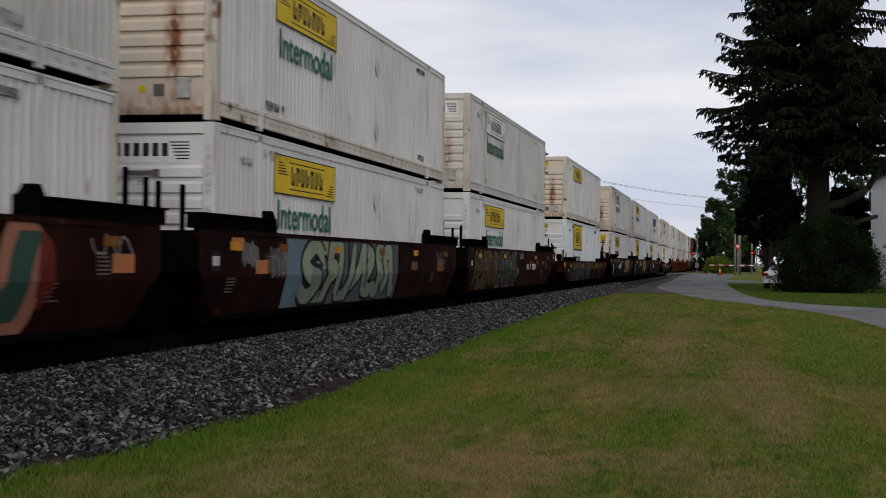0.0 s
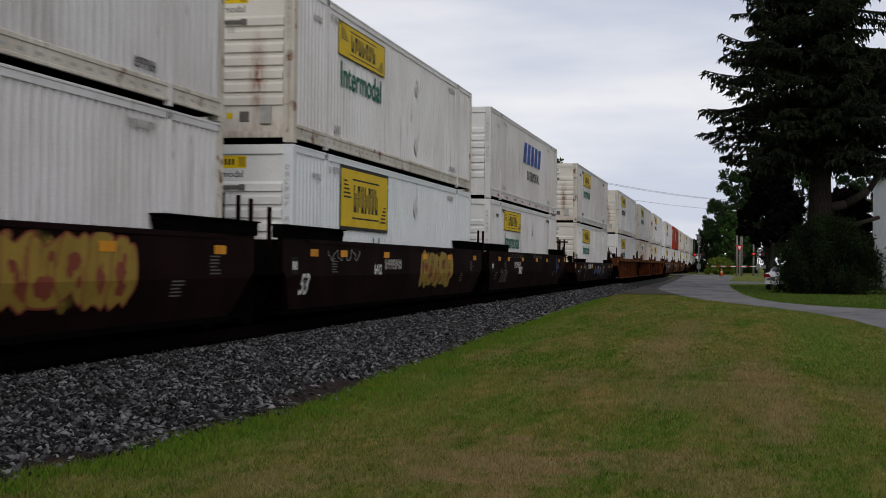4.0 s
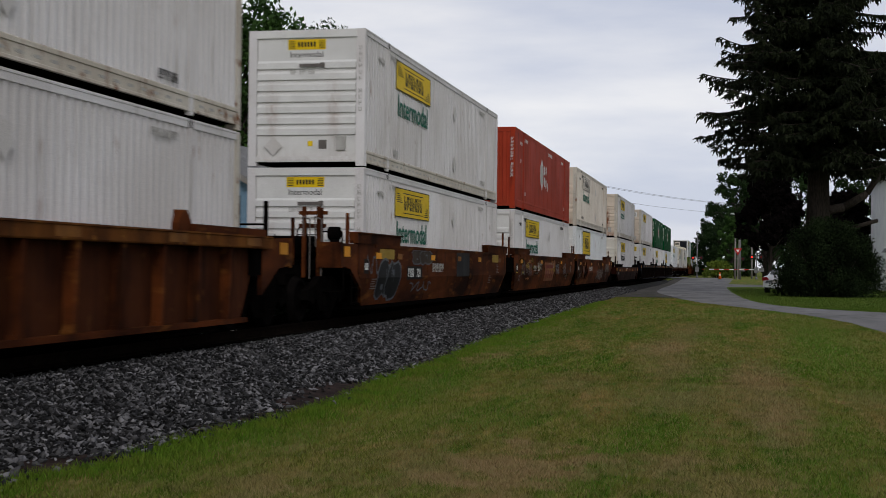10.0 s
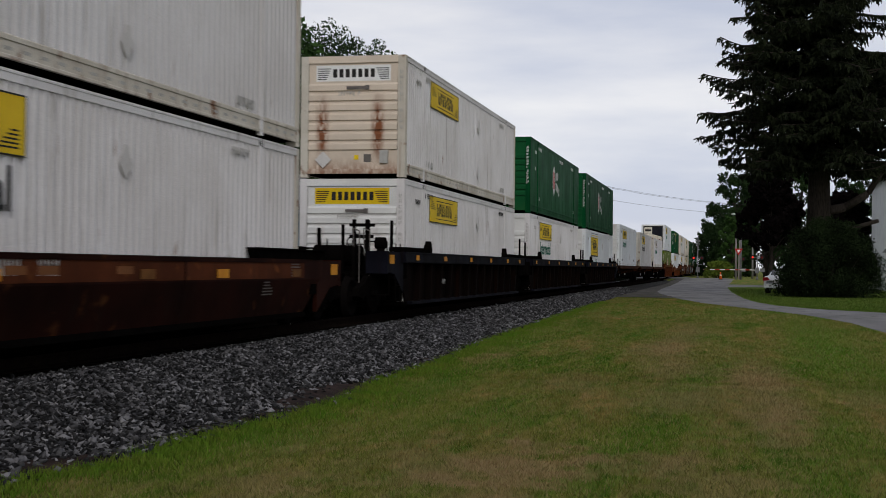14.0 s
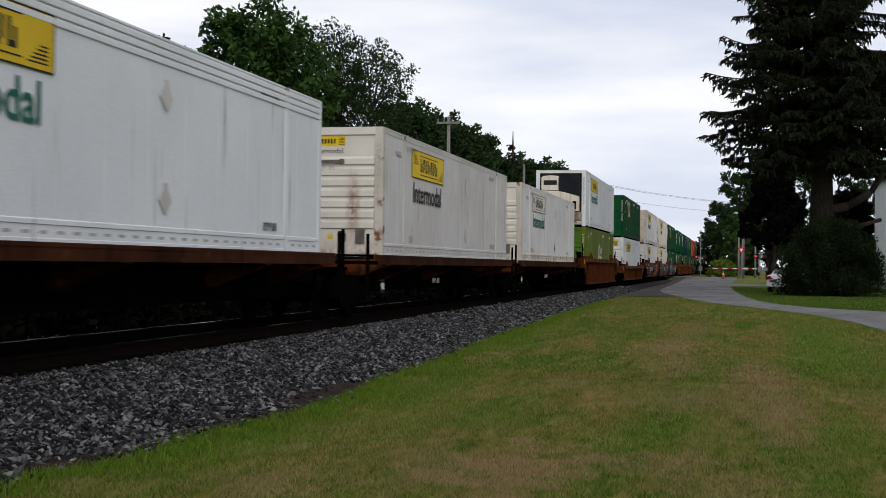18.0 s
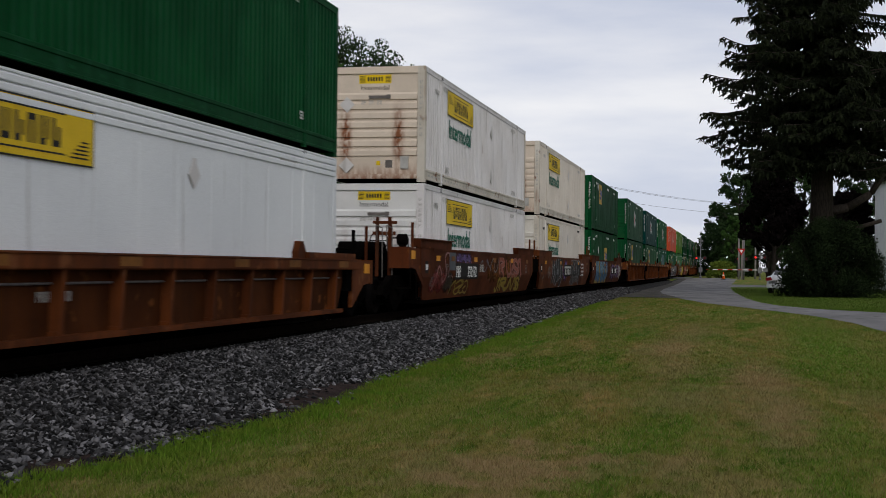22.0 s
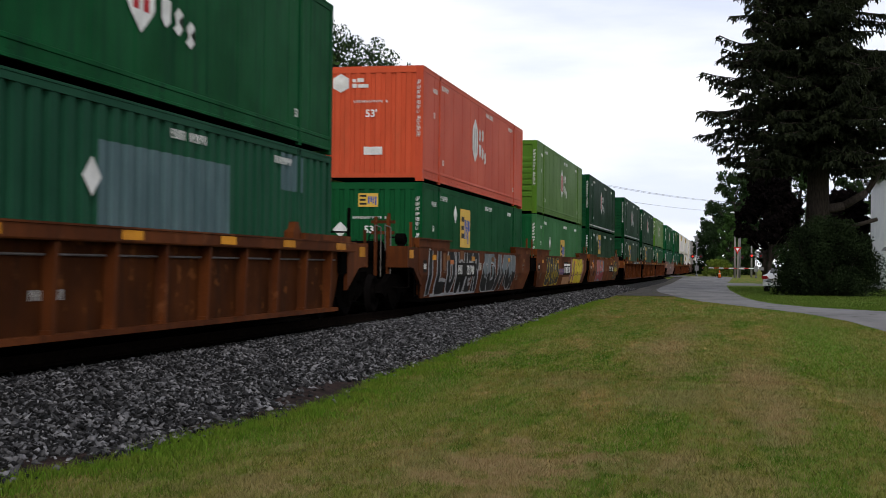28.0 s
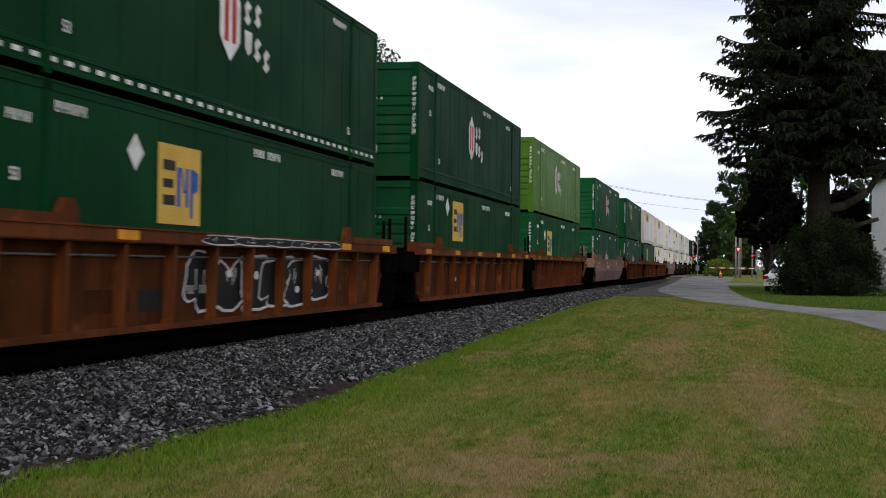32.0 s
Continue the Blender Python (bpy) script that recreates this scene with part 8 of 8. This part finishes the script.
for x in (-2.6, 2.4):
    win = shape("window", Solid().box(x - 0.5, x + 0.5, -0.05, 0.0, 1.0, 2.5).mesh("window", M_TRIM), house, "white-framed sash window")
    for z in (1.08, 1.79):
        shape("pane", Solid().box(x - 0.42, x + 0.42, -0.056, -0.045, z, z + 0.63).mesh("pane", M_GLASS), win)
house.matrix_basis = pose(-22.2, 50.4, -0.3)

# ---- white house behind the spruce ----
manor = tagged(new("house"), "tall white clapboard house with porch roof", "house")
wall = shape("wall", Solid().box(0, 9, 0, 12, 0, 8.6).mesh("wall", M_WHITESIDING), manor, "white clapboard wall")
board2 = kept("clap2", lambda: Solid().prism([(0.0, 0.0), (-0.03, 0.0), (-0.012, 0.17), (0.0, 0.17)], 0, 9).mesh("clapboard", M_WHITESIDING))
for i in range(49):
    shape("clapboard", board2, wall, m=pose(0, -0.002, 0.2 + i * 0.17))
shape("roof", Solid().prism([(-0.6, 8.6), (9.6, 8.6), (4.5, 12.0)], -0.6, 12.6, axis=1).mesh("roof", M_SHINGLE), manor, "grey shingle gable roof")
porch = shape("porch_roof", Solid().prism([(-0.4, 2.9), (9.4, 2.9), (9.2, 3.2), (-0.2, 3.2)], -2.2, 0.1, axis=1).mesh("porch_roof", M_SHINGLE), manor)
for x in (0.0, 3.0, 6.0, 9.0):
    shape("porch_post", kept("pp", lambda: Solid().box(-0.08, 0.08, -2.1, -1.94, 0, 2.9).mesh("porch_post", M_TRIM)), porch, m=pose(x, 0, 0))
for x, z in ((1.2, 4.2), (4.2, 4.2), (7.2, 4.2), (1.2, 1.0), (6.8, 1.0)):
    win = shape("window", kept("mw", lambda: Solid().box(-0.12, 1.12, -0.06, 0.0, -0.1, 1.7).mesh("window", M_TRIM)), manor, "white-framed sash window", pose(x, 0, z))
    for q in (0.02, 0.84):
        shape("pane", kept("mp", lambda: Solid().box(0, 1.0, -0.07, -0.05, 0, 0.76).mesh("pane", M_GLASS)), win, m=pose(0, 0, q))
manor.matrix_basis = pose(11.35, 104.5, 0)

# ---- parked car ----
car = tagged(new("car"), "silver-white saloon car parked on grass", "car")
k = Solid()
rows = []
for y, lo, belt, top, w, wt in ((-2.30, 0.40, 0.74, 0.76, 0.66, 0.60), (-2.24, 0.32, 0.92, 0.96, 0.82, 0.72), (-1.95, 0.26, 0.99, 1.04, 0.88, 0.74), (-1.70, 0.24, 1.00, 1.09, 0.90, 0.70), (-1.20, 0.22, 1.00, 1.36, 0.91, 0.60), (-0.50, 0.22, 0.99, 1.45, 0.92, 0.58),
                                (0.30, 0.22, 0.98, 1.42, 0.92, 0.58), (1.05, 0.22, 0.95, 1.08, 0.91, 0.68), (1.70, 0.24, 0.86, 0.92, 0.88, 0.66), (2.20, 0.30, 0.70, 0.74, 0.78, 0.60), (2.34, 0.40, 0.58, 0.60, 0.60, 0.50)):
    half = [(w * 0.94, lo), (w, lo + 0.22), (w, belt - 0.18), (w * 0.97, belt), (wt, top - 0.05), (wt * 0.75, top)]
    rows.append([(p, y, q) for p, q in half] + [(-p, y, q) for p, q in reversed(half)])
k.sheet(rows)
k.f += [tuple(range(len(rows[0]))), tuple(range(len(k.v) - 1, len(k.v) - 1 - len(rows[0]), -1))]
shape("body", k.mesh("body", M_CARPAINT, True), car, "silver-white painted body")
shape("rear_window", Solid().prism([(-1.70, 1.11), (-1.24, 1.365), (-1.20, 1.33), (-1.64, 1.06)], -0.55, 0.55).mesh("rear_window", M_GLASS), car, m=pose(0, -0.03, 0.02))
for s in (1, -1):
    shape("side_window", Solid().prism([(-1.35, 1.05), (-1.0, 1.28), (0.25, 1.33), (0.85, 1.03)], s * 0.66, s * 0.79).mesh("side_window", M_GLASS), car)
    shape("tail_lamp", Solid().prism([(0.45, 0.78), (0.86, 0.72), (0.88, 0.92), (0.6, 0.95)], -0.06, 0.0, axis=1).mesh("tail_lamp", M_TAIL), car, "red tail lamp", pose(0, -2.24, 0) @ Matrix.Diagonal((s, 1, 1, 1)))
    for y in (-1.4, 1.4):
        w = shape("wheel", kept("tyre", lambda: Solid().tube((-0.11, 0, 0), (0.11, 0, 0), 0.32, n=20).mesh("tyre", M_TYRE, True)), car, "black tyre", pose(s * 0.80, y, 0.32))
        shape("rim", kept("rim", lambda: Solid().tube((-0.12, 0, 0), (0.12, 0, 0), 0.2, n=14).mesh("rim", M_GALV)), w)
shape("bumper", Solid().prism([(-0.84, -2.2), (-0.7, -2.35), (0.7, -2.35), (0.84, -2.2)], 0.34, 0.56, axis=2).mesh("bumper", M_CARPAINT), car)
shape("plate_recess", Solid().box(-0.26, 0.26, -2.36, -2.335, 0.58, 0.72).mesh("plate_recess", M_FADEDINK), car, "plain plate")
car.matrix_basis = pose(3.5, 90.3, 0, 0, 0, -16) @ Matrix.Scale(1.1, 4)


# another one by the blue house
copy_thing(car, pose(-24.6, 46.5, -0.3, 0, 0, 70))


# ---- level crossing ----
def signal(x, y, lit, arm, mast=4.7):
    root = tagged(new("crossing_signal"), "grey level-crossing signal mast with red lamps", "signal", "crossing signals")
    shape("mast", Solid().tube((0, 0, 0), (0, 0, mast), 0.07, n=10).tube((0, 0, 0), (0, 0, 0.3), 0.2, 0.12, 10).mesh("mast", M_GALV, True), root)
    shape("lamp_bar", Solid().tube((-0.6, 0, 2.75), (0.6, 0, 2.75), 0.04, n=8).mesh("lamp_bar", M_GALV), root)
    for i, s in enumerate((-0.55, 0.55)):
        hood = shape("lamp_shield", Solid().tube((s, 0.02, 2.75), (s, 0.06, 2.75), 0.30, n=20).mesh("lamp_shield", M_BLACK), root, "round black backing shield")
        shape("lens", Solid().tube((s, -0.10, 2.75), (s, 0.0, 2.75), 0.12, n=16).mesh("lens", M_LAMP_ON if i == lit else M_LAMP_OFF), hood, "red signal lens")
    shape("cap", Solid().tube((0, 0, mast), (0, 0, mast + 0.12), 0.1, 0.02, 10).mesh("cap", M_GALV), root)
    shape("bell", Solid().tube((0.1, 0, mast - 0.5), (0.32, 0, mast - 0.5), 0.14, 0.1, 12).mesh("bell", M_GALV), root)
    shape("gate_box", Solid().box(-0.25, 0.25, -0.2, 0.3, 0.8, 1.5).mesh("gate_box", M_GALV), root, "grey gate machine box")
    if arm:
        n, d = int(abs(arm) / 0.6), 1 if arm > 0 else -1
        for i in range(n):
            shape("gate_arm_section", Solid().box(min(d * i * 0.6, d * (i + 1) * 0.6), max(d * i * 0.6, d * (i + 1) * 0.6), -0.05, 0.0, 1.15, 1.24).mesh("gate_arm_section", M_SIGNRED if i % 2 else M_TRIM), root, "red section of the gate arm" if i % 2 else "white section of the gate arm", pose(d * 0.3, -0.25, 0))
        shape("counterweight", Solid().box(-0.9, -0.3, -0.3, -0.1, 0.95, 1.4).mesh("counterweight", M_GALV), root, m=Matrix.Diagonal((d, 1, 1, 1)))
    root.matrix_basis = pose(x, y, ground_z(x, y))
    return root


signal(-4.75, 186, 0, 0, 5.6)
signal(2.9, 168, 0, -5.8, 5.6)
signal(0.9, 196, 0, -5.0, 3.4)
cone = tagged(new("traffic_cone"), "orange traffic cone standing on the asphalt", "traffic cone")
shape("body", Solid().tube((0, 0, 0.05), (0, 0, 0.9), 0.20, 0.04, 14).mesh("body", M_CONE, True), cone)
shape("collar", Solid().tube((0, 0, 0.45), (0, 0, 0.62), 0.128, 0.092, 14).mesh("collar", M_INKWHITE), cone, "white reflective collar")
shape("base", Solid().box(-0.25, 0.25, -0.25, 0.25, 0, 0.05).mesh("base", M_BLACK), cone)
cone.matrix_basis = pose(-1.45, 163, 0.31)
yld = tagged(new("yield_sign"), "red and white triangular yield sign on post", "road sign")
shape("post", Solid().box(-0.04, 0.04, 0, 0.06, 0, 3.6).mesh("post", M_POLE), yld)
face = shape("sign_face", Solid().prism([(-0.48, 3.7), (0.48, 3.7), (0, 2.9)], -0.06, -0.02, axis=1).mesh("sign_face", M_SIGNRED), yld, "red triangle")
shape("sign_centre", Solid().prism([(-0.22, 3.56), (0.22, 3.56), (0, 3.19)], -0.07, -0.055, axis=1).mesh("sign_centre", M_TRIM), face, "white centre")
yld.matrix_basis = pose(0.62, 160, 0.28)


# ---- poles, street lamp, wires ----
def pole(x, y, h, arm=2.4, insul=True, label="weathered wooden utility pole with crossarm"):
    root = tagged(new("utility_pole"), label, "utility pole", "utility poles")
    shape("shaft", kept(("shaft", h), lambda: Solid().tube((0, 0, -0.2), (0, 0, h), 0.14, 0.09, 10).mesh("shaft", M_POLE, True)), root)
    if arm:
        a = shape("crossarm", kept(("arm", arm, h), lambda: Solid().box(-arm / 2, arm / 2, -0.2, -0.1, h - 0.42, h - 0.30).mesh("crossarm", M_POLE)), root)
        for q in (-0.9, -0.35, 0.35, 0.9):
            shape("insulator", kept(("ins", h), lambda: Solid().tube((0, -0.15, h - 0.3), (0, -0.15, h - 0.14), 0.045, n=8).mesh("insulator", M_GALV)), a, m=pose(q * arm / 2, 0, 0))
    root.matrix_basis = pose(x, y, ground_z(x, y))
    return root


pole(-15.7, 72.3, 9.8, 1.3)
pole(-16.9, 106.9, 9.8, 0)
pole(-32.7, 66.5, 9.9, 2.2)
pole(-33.1, 69.5, 8.4, 0)
pole(0.35, 172, 5.6, 0)
pole(0.85, 176, 6.0, 0)
pole(2.6, 186, 6.2, 0, label="pale weathered utility pole")
pole(14.0, 205, 12.0, 2.2)
lampost = tagged(new("street_lamp"), "grey street lamp with curved arm and pale head", "street lamp")
shape("arm", Solid().tube((0, 0, 7.8), (-0.25, -0.1, 8.05), 0.04, n=8).tube((-0.25, -0.1, 8.05), (-0.6, -0.2, 8.1), 0.04, n=8).mesh("arm", M_GALV), lampost)
shape("head", Solid().prism([(-1.25, 8.04), (-0.57, 8.04), (-0.5, 8.11), (-0.65, 8.2), (-1.15, 8.17)], -0.35, -0.1, axis=1).mesh("head", M_TRIM), lampost, "pale lamp head")
shape("shaft", Solid().tube((0, 0, -0.1), (0, 0, 7.8), 0.10, 0.07, 10).mesh("shaft", M_GALV, True), lampost)
lampost.matrix_basis = pose(0.95, 168, 0.28)
copy_thing(lampost, pose(-47.0, 83.0, -0.6, 0, 0, 180))


def wire(a, b, sag, label="thin black overhead wire"):
    k = Solid()
    n = 14
    a, b = Vector(a), Vector(b)
    pts = []
    for i in range(n + 1):
        t = i / n
        p = a.lerp(b, t)
        p.z -= sag * 4 * t * (1 - t)
        pts.append(p)
    way = (b - a).normalized()
    u = way.orthogonal().normalized()
    w = way.cross(u)
    k.sheet([[p + (u * math.cos(2 * math.pi * c / 5) + w * math.sin(2 * math.pi * c / 5)) * 0.013 for c in range(6)] for p in pts])
    tagged(shape("overhead_wire", k.mesh("overhead_wire", M_GAP)), label, "wire", "overhead wires")


for d, zz in ((-0.75, 9.8), (0.75, 9.8)):
    wire((-15.7 + d * 0.7, 72.3, 9.7), (-16.9 + d * 0.2, 106.9, 9.6), 0.5)
    wire((-16.9 + d * 0.2, 106.9, 9.6), (14.0 + d, 205, 11.9), 1.6)
wire((-16.9, 106.9, 8.4), (14.0, 205, 10.6), 1.5)
wire((-33.2, 66.5, 9.7), (-16.2, 72.3, 9.6), 0.6)
wire((-60, 60, 9.6), (-33.2, 66.5, 9.7), 0.6)


# ---- ballast stones and grass blades ----
def soil_width(y):
    """How far bare soil reaches from the grass into the gravel."""
    return min(0.6, max(0.0, 0.02 + 0.42 * math.exp(-((y - 14.6) / 1.7) ** 2) + 0.24 * math.exp(-((y - 9.0) / 0.45) ** 2) + 0.16 * math.exp(-((y - 20.5) / 1.6) ** 2) + 0.08 * noise.noise((y * 0.38, 1.0, 4.0)) + 0.10 * noise.noise((y * 1.9, 7.0, 4.0))))


def stones(name, count, x0, x1, y0, y1, size, seed):
    rnd = np.random.default_rng(seed)
    y = y0 + (y1 - y0) * rnd.random(count) ** 1.25
    u = rnd.random(count)
    toes = np.interp(y, [a for a, _ in TOE], [b for _, b in TOE]) + 0.25 * np.clip(rnd.normal(size=count), -1, 0.7) ** 2 * 0.5
    fray = np.array([soil_width(q) for q in y])
    x = x0 + (toes - fray + 0.12 * rnd.normal(size=count) ** 3 * 0.3 - x0) * u
    x = np.minimum(x, toes + 0.05)
    d, full = x - TRACK, toes - TRACK
    knee = full * 0.75 + 0.15
    z = np.where(d < 1.9, 0.20 - np.clip(d - 1.45, 0, 1) * 0.089, np.where(d < knee, 0.16 - 0.06 * (d - 1.9) / (knee - 1.9), 0.10 - 0.12 * (d - knee) / (full - knee)))
    base = np.array(((1, 0, 0), (-1, 0, 0), (0, 1, 0), (0, -1, 0), (0, 0, 1), (0, 0, -1)), dtype=float)
    q = base[None] * (0.75 + 0.5 * rnd.random((count, 6, 1))) + 0.42 * rnd.uniform(-1, 1, size=(count, 6, 3))
    q = q * size * (0.55 + 0.9 * rnd.random((count, 1, 1)) ** 1.6) * np.array((1.25, 1.0, 0.72))
    turn, tilt = rnd.random(count) * 2 * np.pi, rnd.normal(size=(count, 2)) * 0.4
    q[:, :, 2] += q[:, :, 0] * tilt[:, :1] + q[:, :, 1] * tilt[:, 1:]
    c, n = np.cos(turn)[:, None], np.sin(turn)[:, None]
    q = np.stack([q[:, :, 0] * c - q[:, :, 1] * n, q[:, :, 0] * n + q[:, :, 1] * c, q[:, :, 2]], 2)
    v = q + np.stack([x, y, z + size * (1.1 * rnd.random(count) ** 1.5 - 0.1)], 1)[:, None]
    f = np.array(((0, 2, 4), (2, 1, 4), (1, 3, 4), (3, 0, 4), (2, 0, 5), (1, 2, 5), (3, 1, 5), (0, 3, 5)))
    faces = (np.arange(count)[:, None, None] * 6 + f[None]).reshape(-1, 3)
    return tagged(shape(name, array_mesh(name, v.reshape(-1, 3), faces, M_STONES)), "loose grey crushed stones of the track ballast", "ballast stones", kind="stuff")


def island_tint(m, lo, hi, skew=1.0):
    """Each joined piece gets its own lightness."""
    n, l = m.node_tree.nodes, m.node_tree.links
    b = n["Principled BSDF"]
    src = b.inputs["Base Color"].links[0].from_socket
    geo, r, x = n.new("ShaderNodeNewGeometry"), n.new("ShaderNodeMapRange"), n.new("ShaderNodeMix")
    r.inputs["To Min"].default_value, r.inputs["To Max"].default_value = lo, hi
    p = n.new("ShaderNodeMath")
    p.operation = "POWER"
    p.inputs[1].default_value = skew
    l.new(geo.outputs["Random Per Island"], p.inputs[0])
    l.new(p.outputs[0], r.inputs["Value"])
    x.data_type, x.blend_type = "RGBA", "MULTIPLY"
    x.inputs["Factor"].default_value = 1.0
    l.new(src, x.inputs["A"])
    l.new(r.outputs["Result"], x.inputs["B"])
    l.new(x.outputs["Result"], b.inputs["Base Color"])
    return m


M_STONES = island_tint(M_STONE, 0.08, 5.4, 3.3)
island_tint(M_BLADE, 0.80, 1.22)
bn, bl = M_BLADE.node_tree.nodes, M_BLADE.node_tree.links
geo, pick, straw = bn.new("ShaderNodeNewGeometry"), bn.new("ShaderNodeMath"), bn.new("ShaderNodeMix")
frac = bn.new("ShaderNodeMath")
frac.operation, pick.operation = "FRACT", "GREATER_THAN"
mul = bn.new("ShaderNodeMath")
mul.operation = "MULTIPLY"
mul.inputs[1].default_value = 57.0
bl.new(geo.outputs["Random Per Island"], mul.inputs[0])
bl.new(mul.outputs[0], frac.inputs[0])
bl.new(frac.outputs[0], pick.inputs[0])
pick.inputs[1].default_value = 0.84
straw.data_type = "RGBA"
bl.new(pick.outputs[0], straw.inputs["Factor"])
bl.new(bn["Principled BSDF"].inputs["Base Color"].links[0].from_socket, straw.inputs["A"])
straw.inputs["B"].default_value = (0.195, 0.165, 0.070, 1)
bl.new(straw.outputs["Result"], bn["Principled BSDF"].inputs["Base Color"])
stones("ballast_stones", 92000, TRACK + 1.2, 0, 7.0, 32.0, 0.0285, 1)
stones("ballast_stones", 32000, TRACK + 1.2, 0, 32.0, 90.0, 0.038, 2)


def blades(name, count, xa, xb, y0, y1, h, w, seed, edge=False, mat=None, far=False):
    rnd = np.random.default_rng(seed)
    y = y0 + (y1 - y0) * rnd.random(count) ** 1.4
    toes = np.interp(y, [a for a, _ in TOE], [b for _, b in TOE])
    if edge:
        lush = np.array([0.28 + 0.32 * noise.noise((q * 0.45, 3.0, 9.0)) + 0.22 * noise.noise((q * 1.7, 4.0, 9.0)) for q in y])
        x = toes + np.abs(rnd.normal(size=count)) * np.clip(lush, 0.04, 0.6) - 0.05 + 0.07 * rnd.normal(size=count)
    else:
        lane = np.interp(y, [a[1] for a, b in ROAD], [a[0] for a, b in ROAD]) - 0.06
        right = np.minimum(np.minimum(xb + (y - 8) * 0.16, 4.2), lane)
        if far:
            toes, right = np.interp(y, [b[1] for a, b in ROAD], [b[0] for a, b in ROAD]) + 0.05, np.full(count, 10.5)
        x = toes + 0.03 + (right - toes) * rnd.random(count)
    a = rnd.random(count) * 2 * np.pi
    hh = h * (0.4 + 0.9 * rnd.random(count))
    lean = rnd.normal(size=(count, 2)) * h * 0.55
    dx, dy = np.cos(a) * w, np.sin(a) * w
    z = np.full(count, -0.03)
    p0 = np.stack([x - dx, y - dy, z], 1)
    p1 = np.stack([x + dx, y + dy, z], 1)
    p2 = np.stack([x + lean[:, 0], y + lean[:, 1], z + hh], 1)
    v = np.stack([p0, p1, p2], 1).reshape(-1, 3)
    return tagged(shape(name, array_mesh(name, v, np.arange(count * 3).reshape(-1, 3), mat or M_BLADE)), "tufted green verge grass along the gravel" if edge else "short mown grass blades, green and dry", "grass", kind="stuff")


blades("grass", 190000, 0, 1.4, 7.2, 18.0, 0.034, 0.004, 3)
blades("grass", 130000, 0, 1.4, 18.0, 40.0, 0.032, 0.008, 4)
blades("grass", 40000, 0, 1.4, 40.0, 80.0, 0.035, 0.014, 5)
blades("grass_verge", 70000, 0, 0, 7.0, 60.0, 0.062, 0.006, 6, True, island_tint(M_VERGE, 0.75, 1.25))
blades("grass", 60000, 0, 0, 46.0, 110.0, 0.07, 0.014, 8, False, island_tint(M_GREENBLADE, 0.6, 1.4), True)
k = Solid()
row = []
for i in range(520):
    y = 6.0 + i * 0.125
    w = soil_width(y) + 0.06
    row.append([(toe(y) - w - 0.05, y, -0.02 + 0.13 * w), (toe(y) - w * 0.9, y, 0.012 + 0.13 * w), (toe(y) - 0.5 * w, y, 0.016 + 0.065 * w), (toe(y) + 0.08, y, -0.01)])
tagged(shape("soil_edge", k.sheet(row).mesh("soil_edge", M_DIRT)), "strip of bare dark soil between gravel and grass", "soil", kind="structure")

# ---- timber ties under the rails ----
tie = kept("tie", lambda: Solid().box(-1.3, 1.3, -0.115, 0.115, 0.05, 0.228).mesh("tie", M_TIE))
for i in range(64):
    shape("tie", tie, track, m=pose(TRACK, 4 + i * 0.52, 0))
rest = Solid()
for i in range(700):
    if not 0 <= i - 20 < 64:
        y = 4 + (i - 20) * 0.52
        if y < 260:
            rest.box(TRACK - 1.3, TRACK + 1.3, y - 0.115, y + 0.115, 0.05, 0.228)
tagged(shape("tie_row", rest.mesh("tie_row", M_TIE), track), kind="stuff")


# ---- what moves: the train runs towards the camera at about 20.7 m/s ----
def motions():
    for ob, mid, z in MOVING:
        rows = []
        t = 0.0
        while t <= 32.0:
            s = mid - 20.659 * t - 0.00583 * t * t
            x, y, a = along(s)
            rows.append((t, Matrix.Translation((x, y, z)) @ Matrix.Rotation(a, 4, "Z")))
            t += 1.0 if s > 200 else 4.0
        if rows[-1][0] < 32.0:
            t = 32.0
            x, y, a = along(mid - 20.659 * t - 0.00583 * t * t)
            rows.append((t, Matrix.Translation((x, y, z)) @ Matrix.Rotation(a, 4, "Z")))
        walk(ob, rows)


motions()
